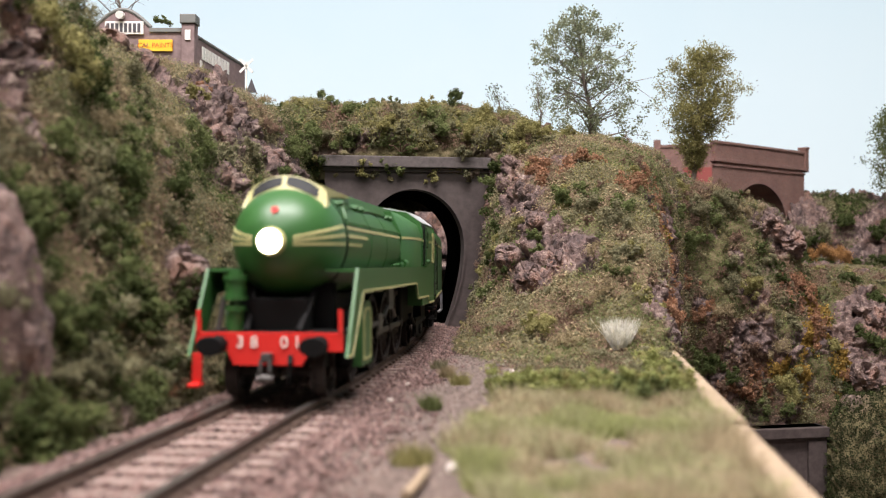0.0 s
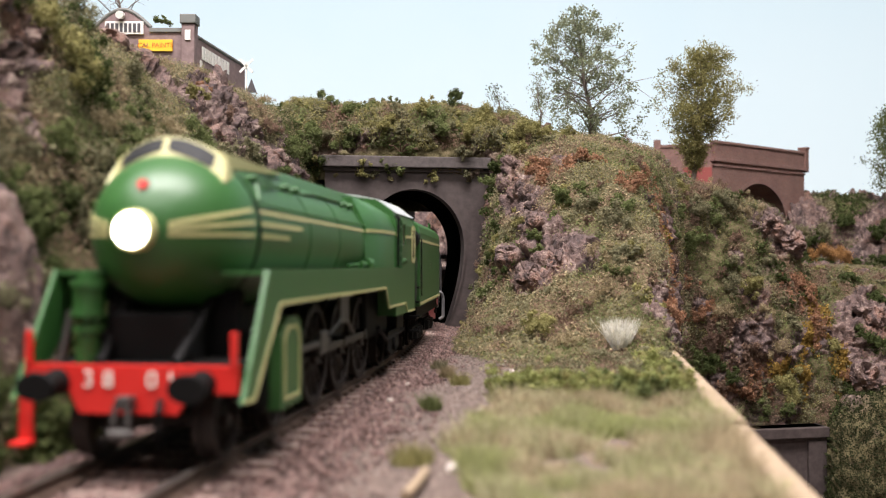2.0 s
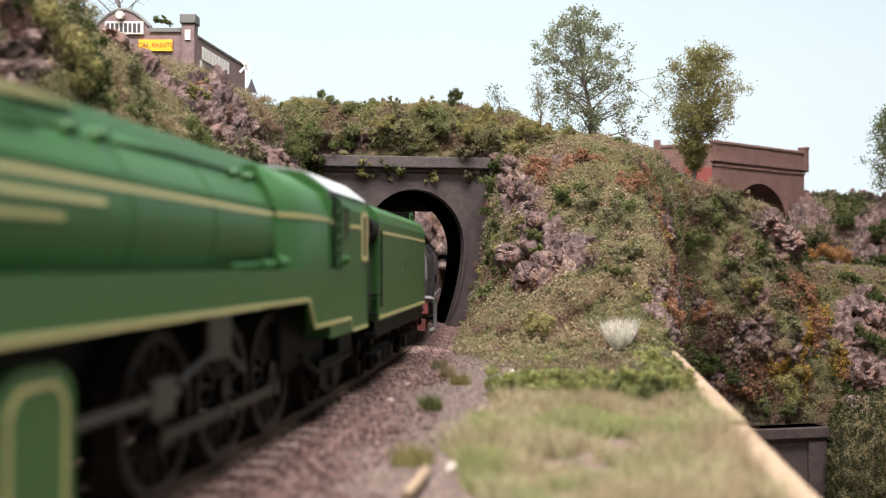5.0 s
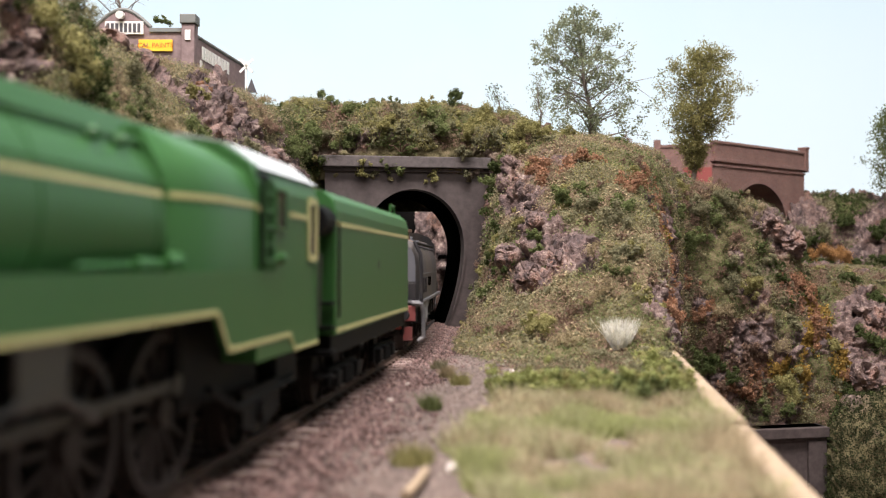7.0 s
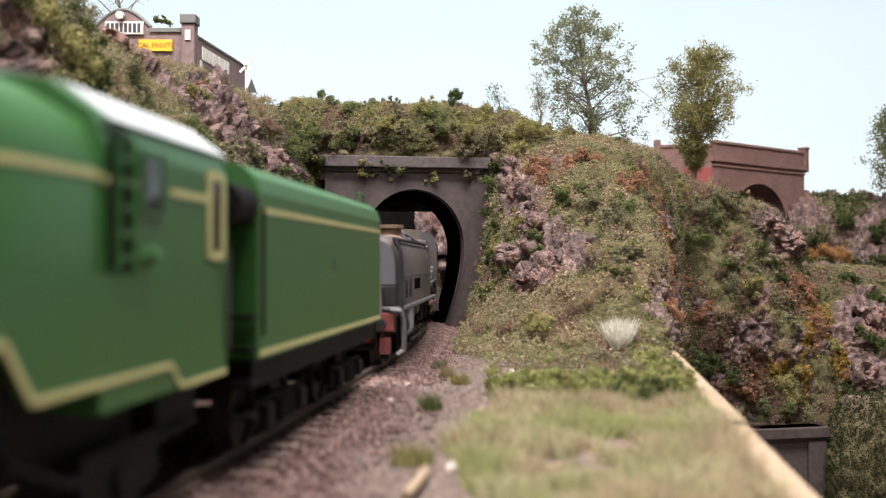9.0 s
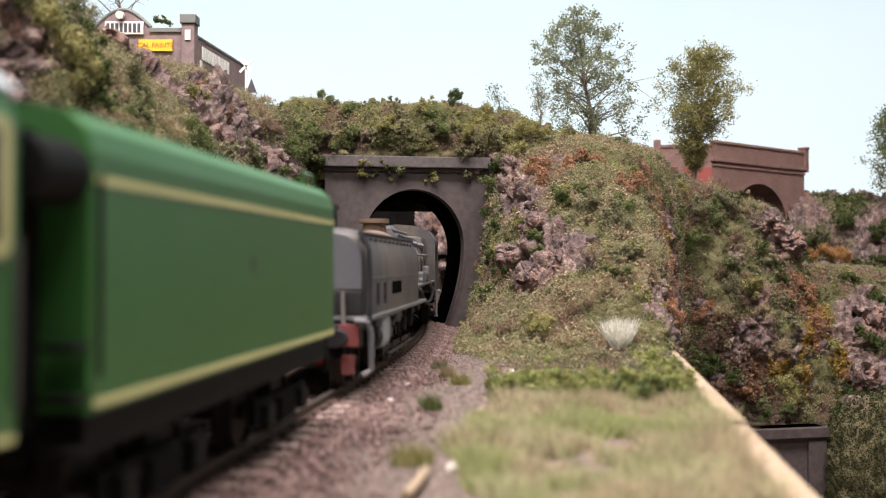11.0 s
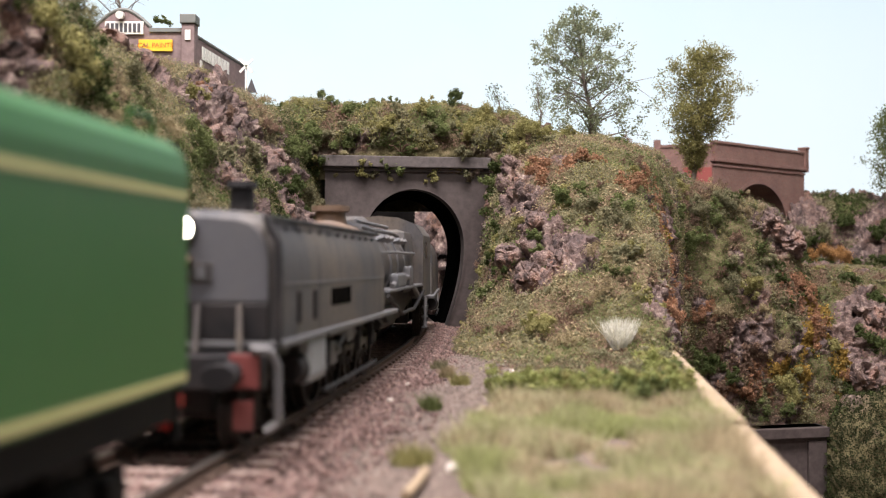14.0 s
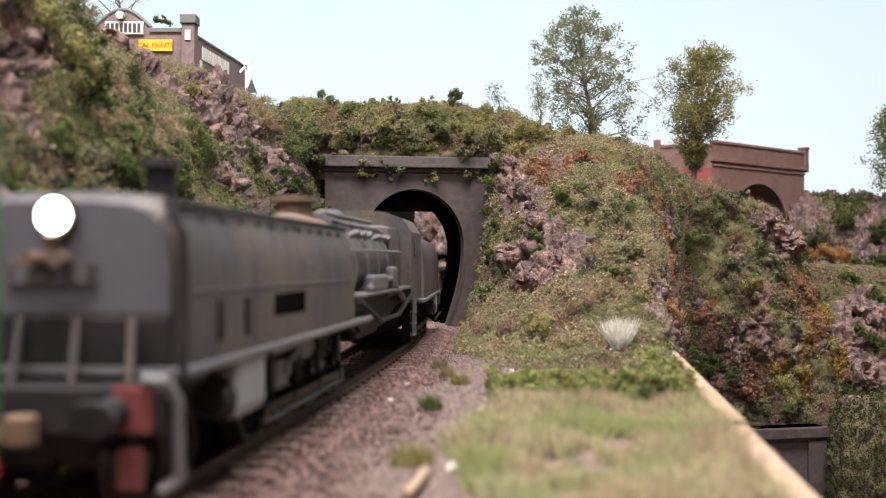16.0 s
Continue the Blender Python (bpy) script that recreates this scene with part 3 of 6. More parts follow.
# ---- track ----
def rails():
    thing = new("railway_track")
    prof_side = [(-1.3, -2.1), (1.3, -2.1), (1.3, -1.75), (0.3, -1.5), (0.3, -0.75), (0.62, -0.6), (0.62, -0.05), (-0.62, -0.05), (-0.62, -0.6), (-0.3, -0.75), (-0.3, -1.5), (-1.3, -1.75)]
    prof_top = [(-0.6, -0.12), (0.6, -0.12), (0.6, -0.02), (0.45, 0.0), (-0.45, 0.0), (-0.6, -0.02)]
    for lat in (-8.6, 8.6):
        for nm, pf, mt in (("rail", prof_side, M_RAIL_SIDE), ("rail_head", prof_top, M_RAIL_TOP)):
            rings = []
            for u in np.linspace(-160, 560, 120):
                rings.append([(*beside(float(u), lat + a), z) for a, z in pf])
            part(nm, loft_rings(rings), mt, thing, "" if nm == "rail" else "worn dull steel rail head")
    tagged(thing, "brown weathered single railway track on sleepers", "railway track", kind="structure")
    return thing


TRACK = rails()

# ---- the two trains: materials ----
M_GREEN = painted("gloss_rail_green", (0.027, 0.102, 0.021), 0.42, wear=(0.05, 0.12, 0.035), amount=0.3)
M_CREAM = painted("cream_lining", (0.47, 0.445, 0.20), 0.5)
M_RED = painted("buffer_beam_red", (0.62, 0.022, 0.016), 0.42)
M_FRAME = painted("black_running_gear", (0.004, 0.0038, 0.0036), 0.65, wear=(0.014, 0.012, 0.010), amount=0.4, spec=0.15)
M_STEEL = painted("bright_rod_steel", (0.10, 0.094, 0.088), 0.5, 0.8)
M_TYRE = painted("worn_wheel_tyre", (0.22, 0.19, 0.17), 0.4, 0.85)
M_WHEEL = painted("dusty_dark_wheel", (0.026, 0.021, 0.019), 0.6, wear=(0.07, 0.055, 0.045), amount=0.5, spec=0.2)
M_SLOT = painted("matt_dark_recess", (0.02, 0.022, 0.022), 0.55, spec=0.2)
M_ROD = painted("oily_dark_rod_steel", (0.05, 0.045, 0.04), 0.5, 0.6)
M_ROOF = painted("pale_grey_cab_roof", (0.42, 0.44, 0.43), 0.35)
M_EMBLEM = painted("faded_transfer", (0.05, 0.07, 0.045), 0.5)
M_GLASS = glass("dark_window_glass")
M_WHITE = painted("white_lettering", (0.8, 0.78, 0.7), 0.5)


def weathered(name, color, dust, soot, rough=0.55):
    """Grey engine paint under dust: broad buff blotches, streaks that run down, sooty specks."""
    m, nt, b = nodes_of(name)
    co = nt.nodes.new("ShaderNodeTexCoord")
    mp = nt.nodes.new("ShaderNodeMapping")
    mp.inputs["Scale"].default_value = (1, 1, 0.09)
    link(nt, co.outputs["Object"], mp.inputs["Vector"])
    run = nt.nodes.new("ShaderNodeTexNoise")
    run.inputs["Scale"].default_value, run.inputs["Detail"].default_value = 320, 4
    link(nt, mp.outputs[0], run.inputs["Vector"])
    broad, fine = noise_node(nt, 38, 5, 0.65), noise_node(nt, 900, 3)
    c = mix(nt, ramp(nt, broad, [(0.4, (0, 0, 0)), (0.68, (0.75, 0.75, 0.75))]), color, dust)
    c = mix(nt, ramp(nt, run.outputs["Fac"], [(0.5, (0, 0, 0)), (0.75, (0.45, 0.45, 0.45))]), c, dust)
    c = mix(nt, ramp(nt, run.outputs["Fac"], [(0.28, (0.55, 0.55, 0.55)), (0.45, (0, 0, 0))]), c, soot)
    c = mix(nt, ramp(nt, fine, [(0.3, (0.35, 0.35, 0.35)), (0.5, (0, 0, 0))]), c, soot)
    link(nt, c, b.inputs["Base Color"])
    b.inputs["Roughness"].default_value = rough
    b.inputs["Specular IOR Level"].default_value = 0.35
    bump(nt, b, fine, 0.0001, 0.35)
    return m


M_GREY = weathered("weathered_dark_grey_paint", (0.058, 0.058, 0.064), (0.145, 0.115, 0.085), (0.018, 0.017, 0.018))
M_GREY_L = painted("chalky_grey_paint", (0.11, 0.11, 0.115), 0.6, wear=(0.20, 0.17, 0.145), amount=0.7, scale=70)
# chalky grey lightened to paint in frontal light on the tank front
M_FACE_LIT = painted("lit_chalky_grey_paint", (0.105, 0.105, 0.115), 0.5, wear=(0.15, 0.14, 0.13), amount=0.7, scale=60)
M_SOOT = painted("sooty_black_metal", (0.018, 0.017, 0.018), 0.6, wear=(0.06, 0.05, 0.045), amount=0.6, spec=0.2)
M_RUST = painted("rust_brown_smokebox", (0.15, 0.095, 0.06), 0.65, wear=(0.09, 0.08, 0.075), amount=0.7)
M_RED_W = painted("dusty_red_panel", (0.17, 0.038, 0.033), 0.6, wear=(0.16, 0.08, 0.07), amount=0.6)
M_PALE = painted("pale_grey_cylinder", (0.24, 0.25, 0.26), 0.55, wear=(0.16, 0.145, 0.13), amount=0.6)
M_COAL = two_tone("coal_load", (0.006, 0.006, 0.006), (0.03, 0.03, 0.03), 500, 0.5, 1.0)
M_LAMP = glowing("lit_white_headlamp", (1.0, 0.97, 0.88), 22.0)
M_LAMP_W = glowing("lit_warm_headlamp", (1.0, 0.93, 0.76), 20.0)

TIMES = [k * 0.25 for k in range(65)]
RUNS = [(0, 83.4), (0.5, 67.9), (1, 52.9), (1.5, 38.4), (2, 23.6), (2.5, 9.6), (3, -3.5), (3.5, -15.6), (4, -27.5), (6.5, -80.8), (7, -91.0), (7.5, -101.6),
        (8, -112.6), (8.5, -123.7), (9, -135.0), (11.5, -192.0), (12, -203.9), (12.5, -215.7), (13, -226.8), (13.5, -237.3), (14, -247.6), (14.5, -257.6),
        (15, -266.8), (15.5, -274.4), (16, -282.6)]


def run_at(t):
    """How far along the line the leading engine's front stands at t seconds."""
    ts, ss = [r[0] for r in RUNS], [r[1] for r in RUNS]
    k = next((i for i in range(len(ts) - 1) if ts[i + 1] >= t), len(ts) - 2)

    def slope(i):
        a, b = max(0, i - 1), min(len(ts) - 1, i + 1)
        return (ss[b] - ss[a]) / (ts[b] - ts[a])
    h = ts[k + 1] - ts[k]
    w = (t - ts[k]) / h
    return ((2 * w ** 3 - 3 * w ** 2 + 1) * ss[k] + (w ** 3 - 2 * w ** 2 + w) * h * slope(k)
            + (3 * w ** 2 - 2 * w ** 3) * ss[k + 1] + (w ** 3 - w ** 2) * h * slope(k + 1))


def ride(run, behind, a1, a2):
    """Pose of a vehicle whose front is `behind` mm after the leader's front, carried on pivots a1 and a2."""
    x1, y1, _ = line(run + behind + a1)
    x2, y2, _ = line(run + behind + a2)
    th = math.atan2(x2 - x1, y2 - y1)
    return pose((x1 - a1 * math.sin(th)) * MM, (y1 - a1 * math.cos(th)) * MM, 0, 0, 0, -math.degrees(th))


VEHICLES, WHEELS, RODS = [], [], []


def lettering(name, body, size, m, mat, parent, depth=0.08):
    """Text in the built-in font as a mesh part; m places its centre."""
    cu = bpy.data.curves.new(name, "FONT")
    cu.body, cu.size, cu.extrude, cu.align_x, cu.align_y = body, size * MM, depth * MM, "CENTER", "CENTER"
    tmp = new(name + "_outline", cu)
    me = bpy.data.meshes.new_from_object(tmp.evaluated_get(bpy.context.evaluated_depsgraph_get()))
    bpy.data.objects.remove(tmp)
    me.materials.clear()
    me.materials.append(mat)
    ob = new(name, me)
    ob.parent = parent
    ob.matrix_basis = m
    return ob


def wheelset(vehicle, y, r, spokes, gauge=8.6, mat=None):
    """Two flanged, spoked wheels and their axle, turning as the vehicle rolls."""
    for s in (-1, 1):
        bm = bmesh.new()
        x0, x1 = s * (gauge - 0.2), s * (gauge + 1.9)
        for ra, rb, xa, xb in ((r * 0.86, r, x0, x1), (r * 0.8, r + 0.55, x0 - s * 0.7, x0)):
            ro = [[(xx, rr * math.cos(k * math.tau / 32), rr * math.sin(k * math.tau / 32)) for k in range(32)] for xx, rr in ((xa, ra), (xb, ra), (xb, rb), (xa, rb))]
            vs = [[bm.verts.new(p) for p in ring] for ring in ro]
            for q in range(4):
                for k in range(32):
                    bm.faces.new((vs[q][k], vs[q][(k + 1) % 32], vs[(q + 1) % 4][(k + 1) % 32], vs[(q + 1) % 4][k]))
        if not spokes:
            add_tube(bm, (s * (gauge + 0.3), 0, 0), (s * (gauge + 1.2), 0, 0), r * 0.88, r * 0.88, 24)
        add_tube(bm, (s * 0.4, 0, 0), (s * (gauge + 2.3), 0, 0), r * 0.2, r * 0.2, 14)
        ob = part("wheel", bm, mat or M_WHEEL, vehicle, "dusty dark spoked wheel" if spokes else "dusty dark wheel")
        ob.location = (0, y * MM, r * MM)
        first = None
        for k in range(spokes):
            if first is None:
                spoke = first = part("spoke", tube((s * (gauge + 0.9), r * 0.15, 0), (s * (gauge + 0.9), r * 0.88, 0), r * 0.065, r * 0.045, 5), mat or M_WHEEL, ob)
            else:
                spoke = new("spoke", first.data)
                spoke.parent = ob
            spoke.matrix_basis = pose(0, 0, 0, 360 * k / spokes)
        WHEELS.append((ob, y, r))


def side_rod(vehicle, ys, r, crank, side, name="coupling_rod", x=12.0):
    bm = bmesh.new()
    add_box(bm, x - 0.35, x + 0.35, ys[0], ys[-1], -0.75, 0.75, 0.15) if side > 0 else add_box(bm, -x - 0.35, -x + 0.35, ys[0], ys[-1], -0.75, 0.75, 0.15)
    for y in ys:
        add_tube(bm, (side * (x - 1.6), y, 0), (side * (x + 0.6), y, 0), 1.25, 1.25, 14)
    ob = part(name, bm, M_ROD, vehicle, "oily steel connecting bar")
    RODS.append((ob, r, crank, side))
    return ob


def bogie(vehicle, y0, y1, r, mat):
    """Side frames with springs and axle boxes, and two wheelsets."""
    for s in (-1, 1):
        bm = bmesh.new()
        ym = (y0 + y1) / 2
        poly = [(y0 - 4, r + 2.2), (y0 - 4, r - 1.4), (y0 - 1, r - 2.2), (y0 + 3, r + 0.2), (ym - 4, r + 0.2), (ym - 3, r - 2.4), (ym + 3, r - 2.4), (ym + 4, r + 0.2),
                (y1 - 3, r + 0.2), (y1 + 1, r - 2.2), (y1 + 4, r - 1.4), (y1 + 4, r + 2.2)]
        add_plate(bm, poly, s * 12.6, s * 13.8)
        for y in (y0, y1):
            add_box(bm, min(s * 13.7, s * 15.2), max(s * 13.7, s * 15.2), y - 1.7, y + 1.7, r - 1.8, r + 1.6, 0.3)
        for k in range(3):
            add_tube(bm, (s * 14.4, ym - 2.4 + 2.4 * k, r - 2), (s * 14.4, ym - 2.4 + 2.4 * k, r + 1.6), 1.0, 1.0, 8)
        part("bogie_frame", bm, mat, vehicle)
    for y in (y0, y1):
        wheelset(vehicle, y, r, 0, mat=M_WHEEL)


def buffers(vehicle, y, z, x, mat, out=-1):
    for s in (-1, 1):
        bm = bmesh.new()
        add_tube(bm, (s * x, y, z), (s * x, y + out * 3.0, z), 1.9, 1.5, 16)
        add_tube(bm, (s * x, y + out * 2.9, z), (s * x, y + out * 5.2, z), 1.0, 1.0, 12)
        add_tube(bm, (s * x, y + out * 5.1, z), (s * x, y + out * 5.8, z), 2.0, 1.8, 20)
        head = [v for v in bm.verts if abs(v.co.y - y) > 5.05]
        for v in head:
            v.co.x = s * x + (v.co.x - s * x) * 1.45
        part("buffer", bm, mat, vehicle, "dark sprung buffer with round head")


# ---- streamlined green express engine ----
def boiler_r(y):
    if y >= 17:
        return BR
    return BR * math.sqrt(max(0.0, 1 - ((17 - y) / 15.6) ** 1.9))


BR, BZ = 12.4, 33.0


def boiler_skin(y, z, off):
    r = boiler_r(y) + off
    return math.sqrt(max(0.0, r * r - (z - BZ) ** 2))


def lining(y0, y1, z0, z1, h, side, parent, off=0.14, n=26):
    """A painted line along the boiler's flank, from height z0 to z1."""
    bm = bmesh.new()
    prev = None
    for k in range(n):
        y = y0 + (y1 - y0) * k / (n - 1)
        zc = z0 + (z1 - z0) * min(1.0, max(0.0, (y - y0) / 12)) ** 0.7
        ring = [bm.verts.new((side * boiler_skin(y, z, o), y, z)) for z, o in ((zc - h / 2, -0.2), (zc - h / 2, off), (zc + h / 2, off), (zc + h / 2, -0.2))]
        if prev:
            for q in range(3):
                bm.faces.new((prev[q], prev[q + 1], ring[q + 1], ring[q]))
        prev = ring
    return part("lining", bm, M_CREAM, parent, "cream painted lining")


def edge_strip(bm, pts, w, x0, x1):
    """A flat band of width w along the polyline pts in (y, z), lying inwards (up)."""
    for (ya, za), (yb, zb) in zip(pts, pts[1:]):
        d = math.hypot(yb - ya, zb - za)
        ny, nz = -(zb - za) / d * w, (yb - ya) / d * w
        add_plate(bm, [(ya, za), (yb, zb), (yb + ny, zb + nz), (ya + ny, za + nz)], x0, x1)


def green_engine():
    e = new("streamlined_engine")
    ys = [1.45, 1.7, 2.2, 3, 4, 5.5, 7, 9, 11, 13, 15, 17] + [17 + 8.5 * k for k in range(1, 13)] + [122]
    rings = [[(max(0.05, boiler_r(y)) * math.cos(a * math.tau / 56), y, BZ + max(0.05, boiler_r(y)) * math.sin(a * math.tau / 56)) for a in range(56)] for y in ys]
    boiler = part("boiler_casing", loft_rings(rings), M_GREEN, e, "glossy green streamlined boiler casing", True)

    def ridge(y, zt, w):
        return [(-w, y, 39.2), (-w * 0.9, y, 42.0 + (zt - 46.3) * 0.5), (-w * 0.72, y, zt - 1.2), (-w * 0.4, y, zt - 0.25), (0, y, zt), (w * 0.4, y, zt - 0.25), (w * 0.72, y, zt - 1.2), (w * 0.9, y, 42.0 + (zt - 46.3) * 0.5), (w, y, 39.2), (0, y, 38)]

    def visor(x, v):
        """The slanting front of the chimney fairing: v from its foot on the nose to its brow."""
        y0, y1 = 10.3 + 0.012 * x * x, 12.2 + 0.022 * x * x
        z0 = BZ + math.sqrt(max(1.0, boiler_r(y0) ** 2 - x * x)) - 0.3
        z1 = 47.2 - 0.045 * x * x
        return (x, y0 + (y1 - y0) * v, z0 + (z1 - z0) * v)
    xs = [-8.6 + 1.075 * k for k in range(17)]
    rows = [[(-9.3, 11, 40.2)] + [visor(x, v) for x in xs] + [(9.3, 11, 40.2)] for v in (0, 0.5, 1.0)]
    rows += [[(-9.3 * w, y, 40.2)] + [(x * w, y, 47.2 - 0.045 * x * x) for x in xs] + [(9.3 * w, y, 40.2)] for y, w in ((13.6, 1.0), (15, 1.0))]
    part("chimney_fairing", loft_rings(rows, closed=False), M_CREAM, e, "cream fairing over the chimney", True)
    part("top_fairing", loft_rings([ridge(15.02, 46.7, 8.6), ridge(40, 46.5, 8.4), ridge(122, 46.8, 9.0)]), M_GREEN, e, "", True)
    for s in (-1, 1):
        slot = [[(s * x, visor(x, v)[1] - o, visor(x, v)[2] + o * 0.5) for v, o in ((va, -0.1), (va, 0.16), (vb, 0.16), (vb, -0.1))] for x, va, vb in ((0.55, 0.36, 0.9), (2.2, 0.26, 0.91), (3.8, 0.2, 0.91), (5.6, 0.18, 0.9), (7.2, 0.24, 0.84))]
        part("smoke_slot", loft_rings(slot), M_SLOT, e, "dark glazed slot in the fairing")
        for z, y1, z0 in ((36.2, 106, 33.5), (34.3, 42, 32.8), (32.4, 34, 32.1)):
            lining(2.4, 15.6, z0, z, 0.6, s, boiler)
            lining(18.6, y1, z, z, 0.7, s, boiler)
        tri = bmesh.new()
        add_plate(tri, [(14, 42.6), (46, 44.7), (14, 45.2)], s * 6.6, s * 7.5)
        part("fairing_flash", tri, M_CREAM, e)
    seam = [[((BR + o) * math.cos(a * math.tau / 56), y, BZ + (BR + o) * math.sin(a * math.tau / 56)) for a in range(-9, 9)] for y, o in ((17.4, -0.1), (17.4, 0.2), (18.0, 0.2), (18.0, -0.1))]
    part("smokebox_band", loft_rings(seam, closed=False), M_FRAME, e, "dark smokebox joint band")
    for y in (48, 72, 96):
        bandr = [[((BR + o) * math.cos(a * math.tau / 56), y + d, BZ + (BR + o) * math.sin(a * math.tau / 56)) for a in range(57)] for d, o in ((0, -0.1), (0, 0.13), (0.8, 0.13), (0.8, -0.1))]
        part("boiler_band", loft_rings(bandr, closed=False), M_GREEN, e)
    # headlamp in the nose, with its rim and the small badge over it
    part("lamp_rim", tube((0, 0.2, 32.7), (0, 3.5, 32.7), 2.75, 3.3, 28), M_CREAM, e)
    part("headlamp", tube((0, -0.2, 32.7), (0, 0.4, 32.7), 2.35, 2.45, 28), M_LAMP, e, "lit white headlamp glass")
    part("badge", tube((0.2, 3.1, 39.3), (0.2, 6.0, 38.2), 0.85, 0.85, 5), M_RED, e, "small red badge")
    # pipework and valves on the flank
    for s in (-1, 1):
        bm = bmesh.new()
        add_pipe(bm, [(s * 8.6, 20, 41.6), (s * 9.0, 30, 42.4), (s * 9.2, 42, 41.2), (s * 9.0, 64, 42.2), (s * 9.0, 118, 42.3)], 0.38)
        add_pipe(bm, [(s * 11.6, 20, 38), (s * 10.4, 22, 41), (s * 10.0, 34, 41.4)], 0.35)
        for y in (22, 40, 46, 86, 92):
            add_tube(bm, (s * 9.0, y, 41.6), (s * 10.6, y, 41.9), 0.8, 0.6, 8)
        part("pipework", bm, M_GREEN, e)
        bm = bmesh.new()
        add_tube(bm, (s * 13.2, 88, 28.0), (s * 13.2, 96, 28.0), 0.8, 0.7, 10)
        add_tube(bm, (s * 13.4, 95, 28.2), (s * 14.0, 98, 28.4), 1.2, 1.0, 12)
        add_pipe(bm, [(s * 13.2, 76, 27.8), (s * 13.2, 90, 28)], 0.35)
        part("injector", bm, M_GREEN, e)
        bm = bmesh.new()
        add_pipe(bm, [(s * 12.0, 18, 37.4), (s * 12.1, 60, 37.4), (s * 12.1, 118, 37.6)], 0.2, 6)
        part("handrail", bm, M_GREEN, e)
        # side valance with its cream edge
        outline = [(9.5, 27.2), (-1.2, 9.4), (3.2, 9.2), (15.2, 21.8), (103.5, 21.8), (107.5, 16.8), (134.5, 16.8), (137.5, 14.2), (152, 14.2), (152, 27.2)]
        part("valance", plate(outline, s * 15.9, s * 16.6), M_GREEN, e)
        bm = bmesh.new()
        edge_strip(bm, [(3.2, 9.2), (15.2, 21.8), (103.5, 21.8), (107.5, 16.8), (134.5, 16.8), (137.5, 14.2), (152, 14.2)], 0.62, s * 16.55, s * 16.75)
        edge_strip(bm, [(-1.2, 9.4), (3.2, 9.2)], 0.55, s * 16.55, s * 16.75)
        part("valance_lining", bm, M_CREAM, e, "cream painted edge lining")
        part("running_board", box(min(s * 9, s * 16.4), max(s * 9, s * 16.4), 10, 122, 26.4, 27.1), M_GREEN, e)
        # cylinder, green with a lined panel
        part("cylinder", box(min(s * 9.5, s * 13.6), max(s * 9.5, s * 13.6), 16.5, 31, 4.8, 18.2, 1.6), M_FRAME, e, "black cylinder block")
        part("cylinder_cover", plate([(18.8, 5.4), (30.4, 5.4), (30.4, 16.8), (29.4, 18.6), (27.4, 19.6), (21.8, 19.6), (19.8, 18.6), (18.8, 16.8)], s * 12.6, s * 15.6), M_GREEN, e, "green cover with a lined panel")
        bm = bmesh.new()
        edge_strip(bm, [(20.2, 6.6), (29.0, 6.6), (29.0, 16.4), (27.2, 18.2), (22.0, 18.2), (20.2, 16.4), (20.2, 6.6)], 0.45, s * 15.55, s * 15.8)
        part("cylinder_lining", bm, M_CREAM, e)
    # cab
    cab = part("cab", loft_rings([[(-16.52, y, 14.3), (-16.52, y, 39), (-15.4, y, 42.2), (-11, y, 45.2), (0, y, 46.9), (11, y, 45.2), (15.4, y, 42.2), (16.52, y, 39), (16.52, y, 14.3)] for y in (119, 152.5)]), M_GREEN, e)
    part("firebox_casing", loft_rings([[(-w, y, 26.6), (-w, y, 37.5), (-w + 1.6, y, 41), (-9, y, 44.4), (9, y, 44.4), (w - 1.6, y, 41), (w, y, 37.5), (w, y, 26.6)] for y, w in ((98, 12.4), (103, 14.6), (108, 15.8), (119.5, 16.2))]), M_GREEN, e, "", True)
    for s in (-1, 1):
        part("casing_lining", loft_rings([[(s * (w - 0.2), y, 35.8), (s * (w + 0.14), y, 35.8), (s * (w + 0.14), y, 36.6), (s * (w - 0.2), y, 36.6)][::s] for y, w in ((98.4, 12.6), (103, 14.6), (108, 15.8), (119.4, 16.2))]), M_CREAM, e, "cream painted lining")
        for y in (120.2, 123.0):
            part("cab_handrail", add_pipe(bmesh.new(), [(s * 16.3, y, 27.2), (s * 16.9, y, 28.0), (s * 16.9, y, 40.2), (s * 16.0, y, 41.0)], 0.32, 6), M_FRAME, e, "dark upright handrail")
    part("cab_roof", loft_rings([[(-16.0, y, 41.8), (-11.2, y, 45.5), (-5, y, 46.8), (0, y, 47.2), (5, y, 46.8), (11.2, y, 45.5), (16.0, y, 41.8), (11, y, 44.5), (0, y, 46.2), (-11, y, 44.5)] for y in (122, 154)]), M_ROOF, e, "pale grey curved cab roof", True)
    for s in (-1, 1):
        win = part("cab_window", box(min(s * 16.5, s * 16.75), max(s * 16.5, s * 16.75), 127, 132, 33.2, 39.2, 0.1), M_GLASS, cab, "dark glazed cab window")
        fr = bmesh.new()
        edge_strip(fr, [(127, 33), (132.3, 33), (132.3, 39.4), (126.8, 39.4), (126.8, 33)], 0.45, s * 16.6, s * 16.95)
        part("window_frame", fr, M_GREEN, win)
        door = part("door_opening", box(min(s * 16.5, s * 16.75), max(s * 16.5, s * 16.75), 146.6, 149.6, 29.8, 38.0, 0.1), M_GLASS, cab, "dark cab doorway")
        fr = bmesh.new()
        edge_strip(fr, [(145.7, 29.0), (150.5, 29.0), (150.5, 38.8), (145.7, 38.8), (145.7, 29.0)], -0.5, s * 16.6, s * 16.9)
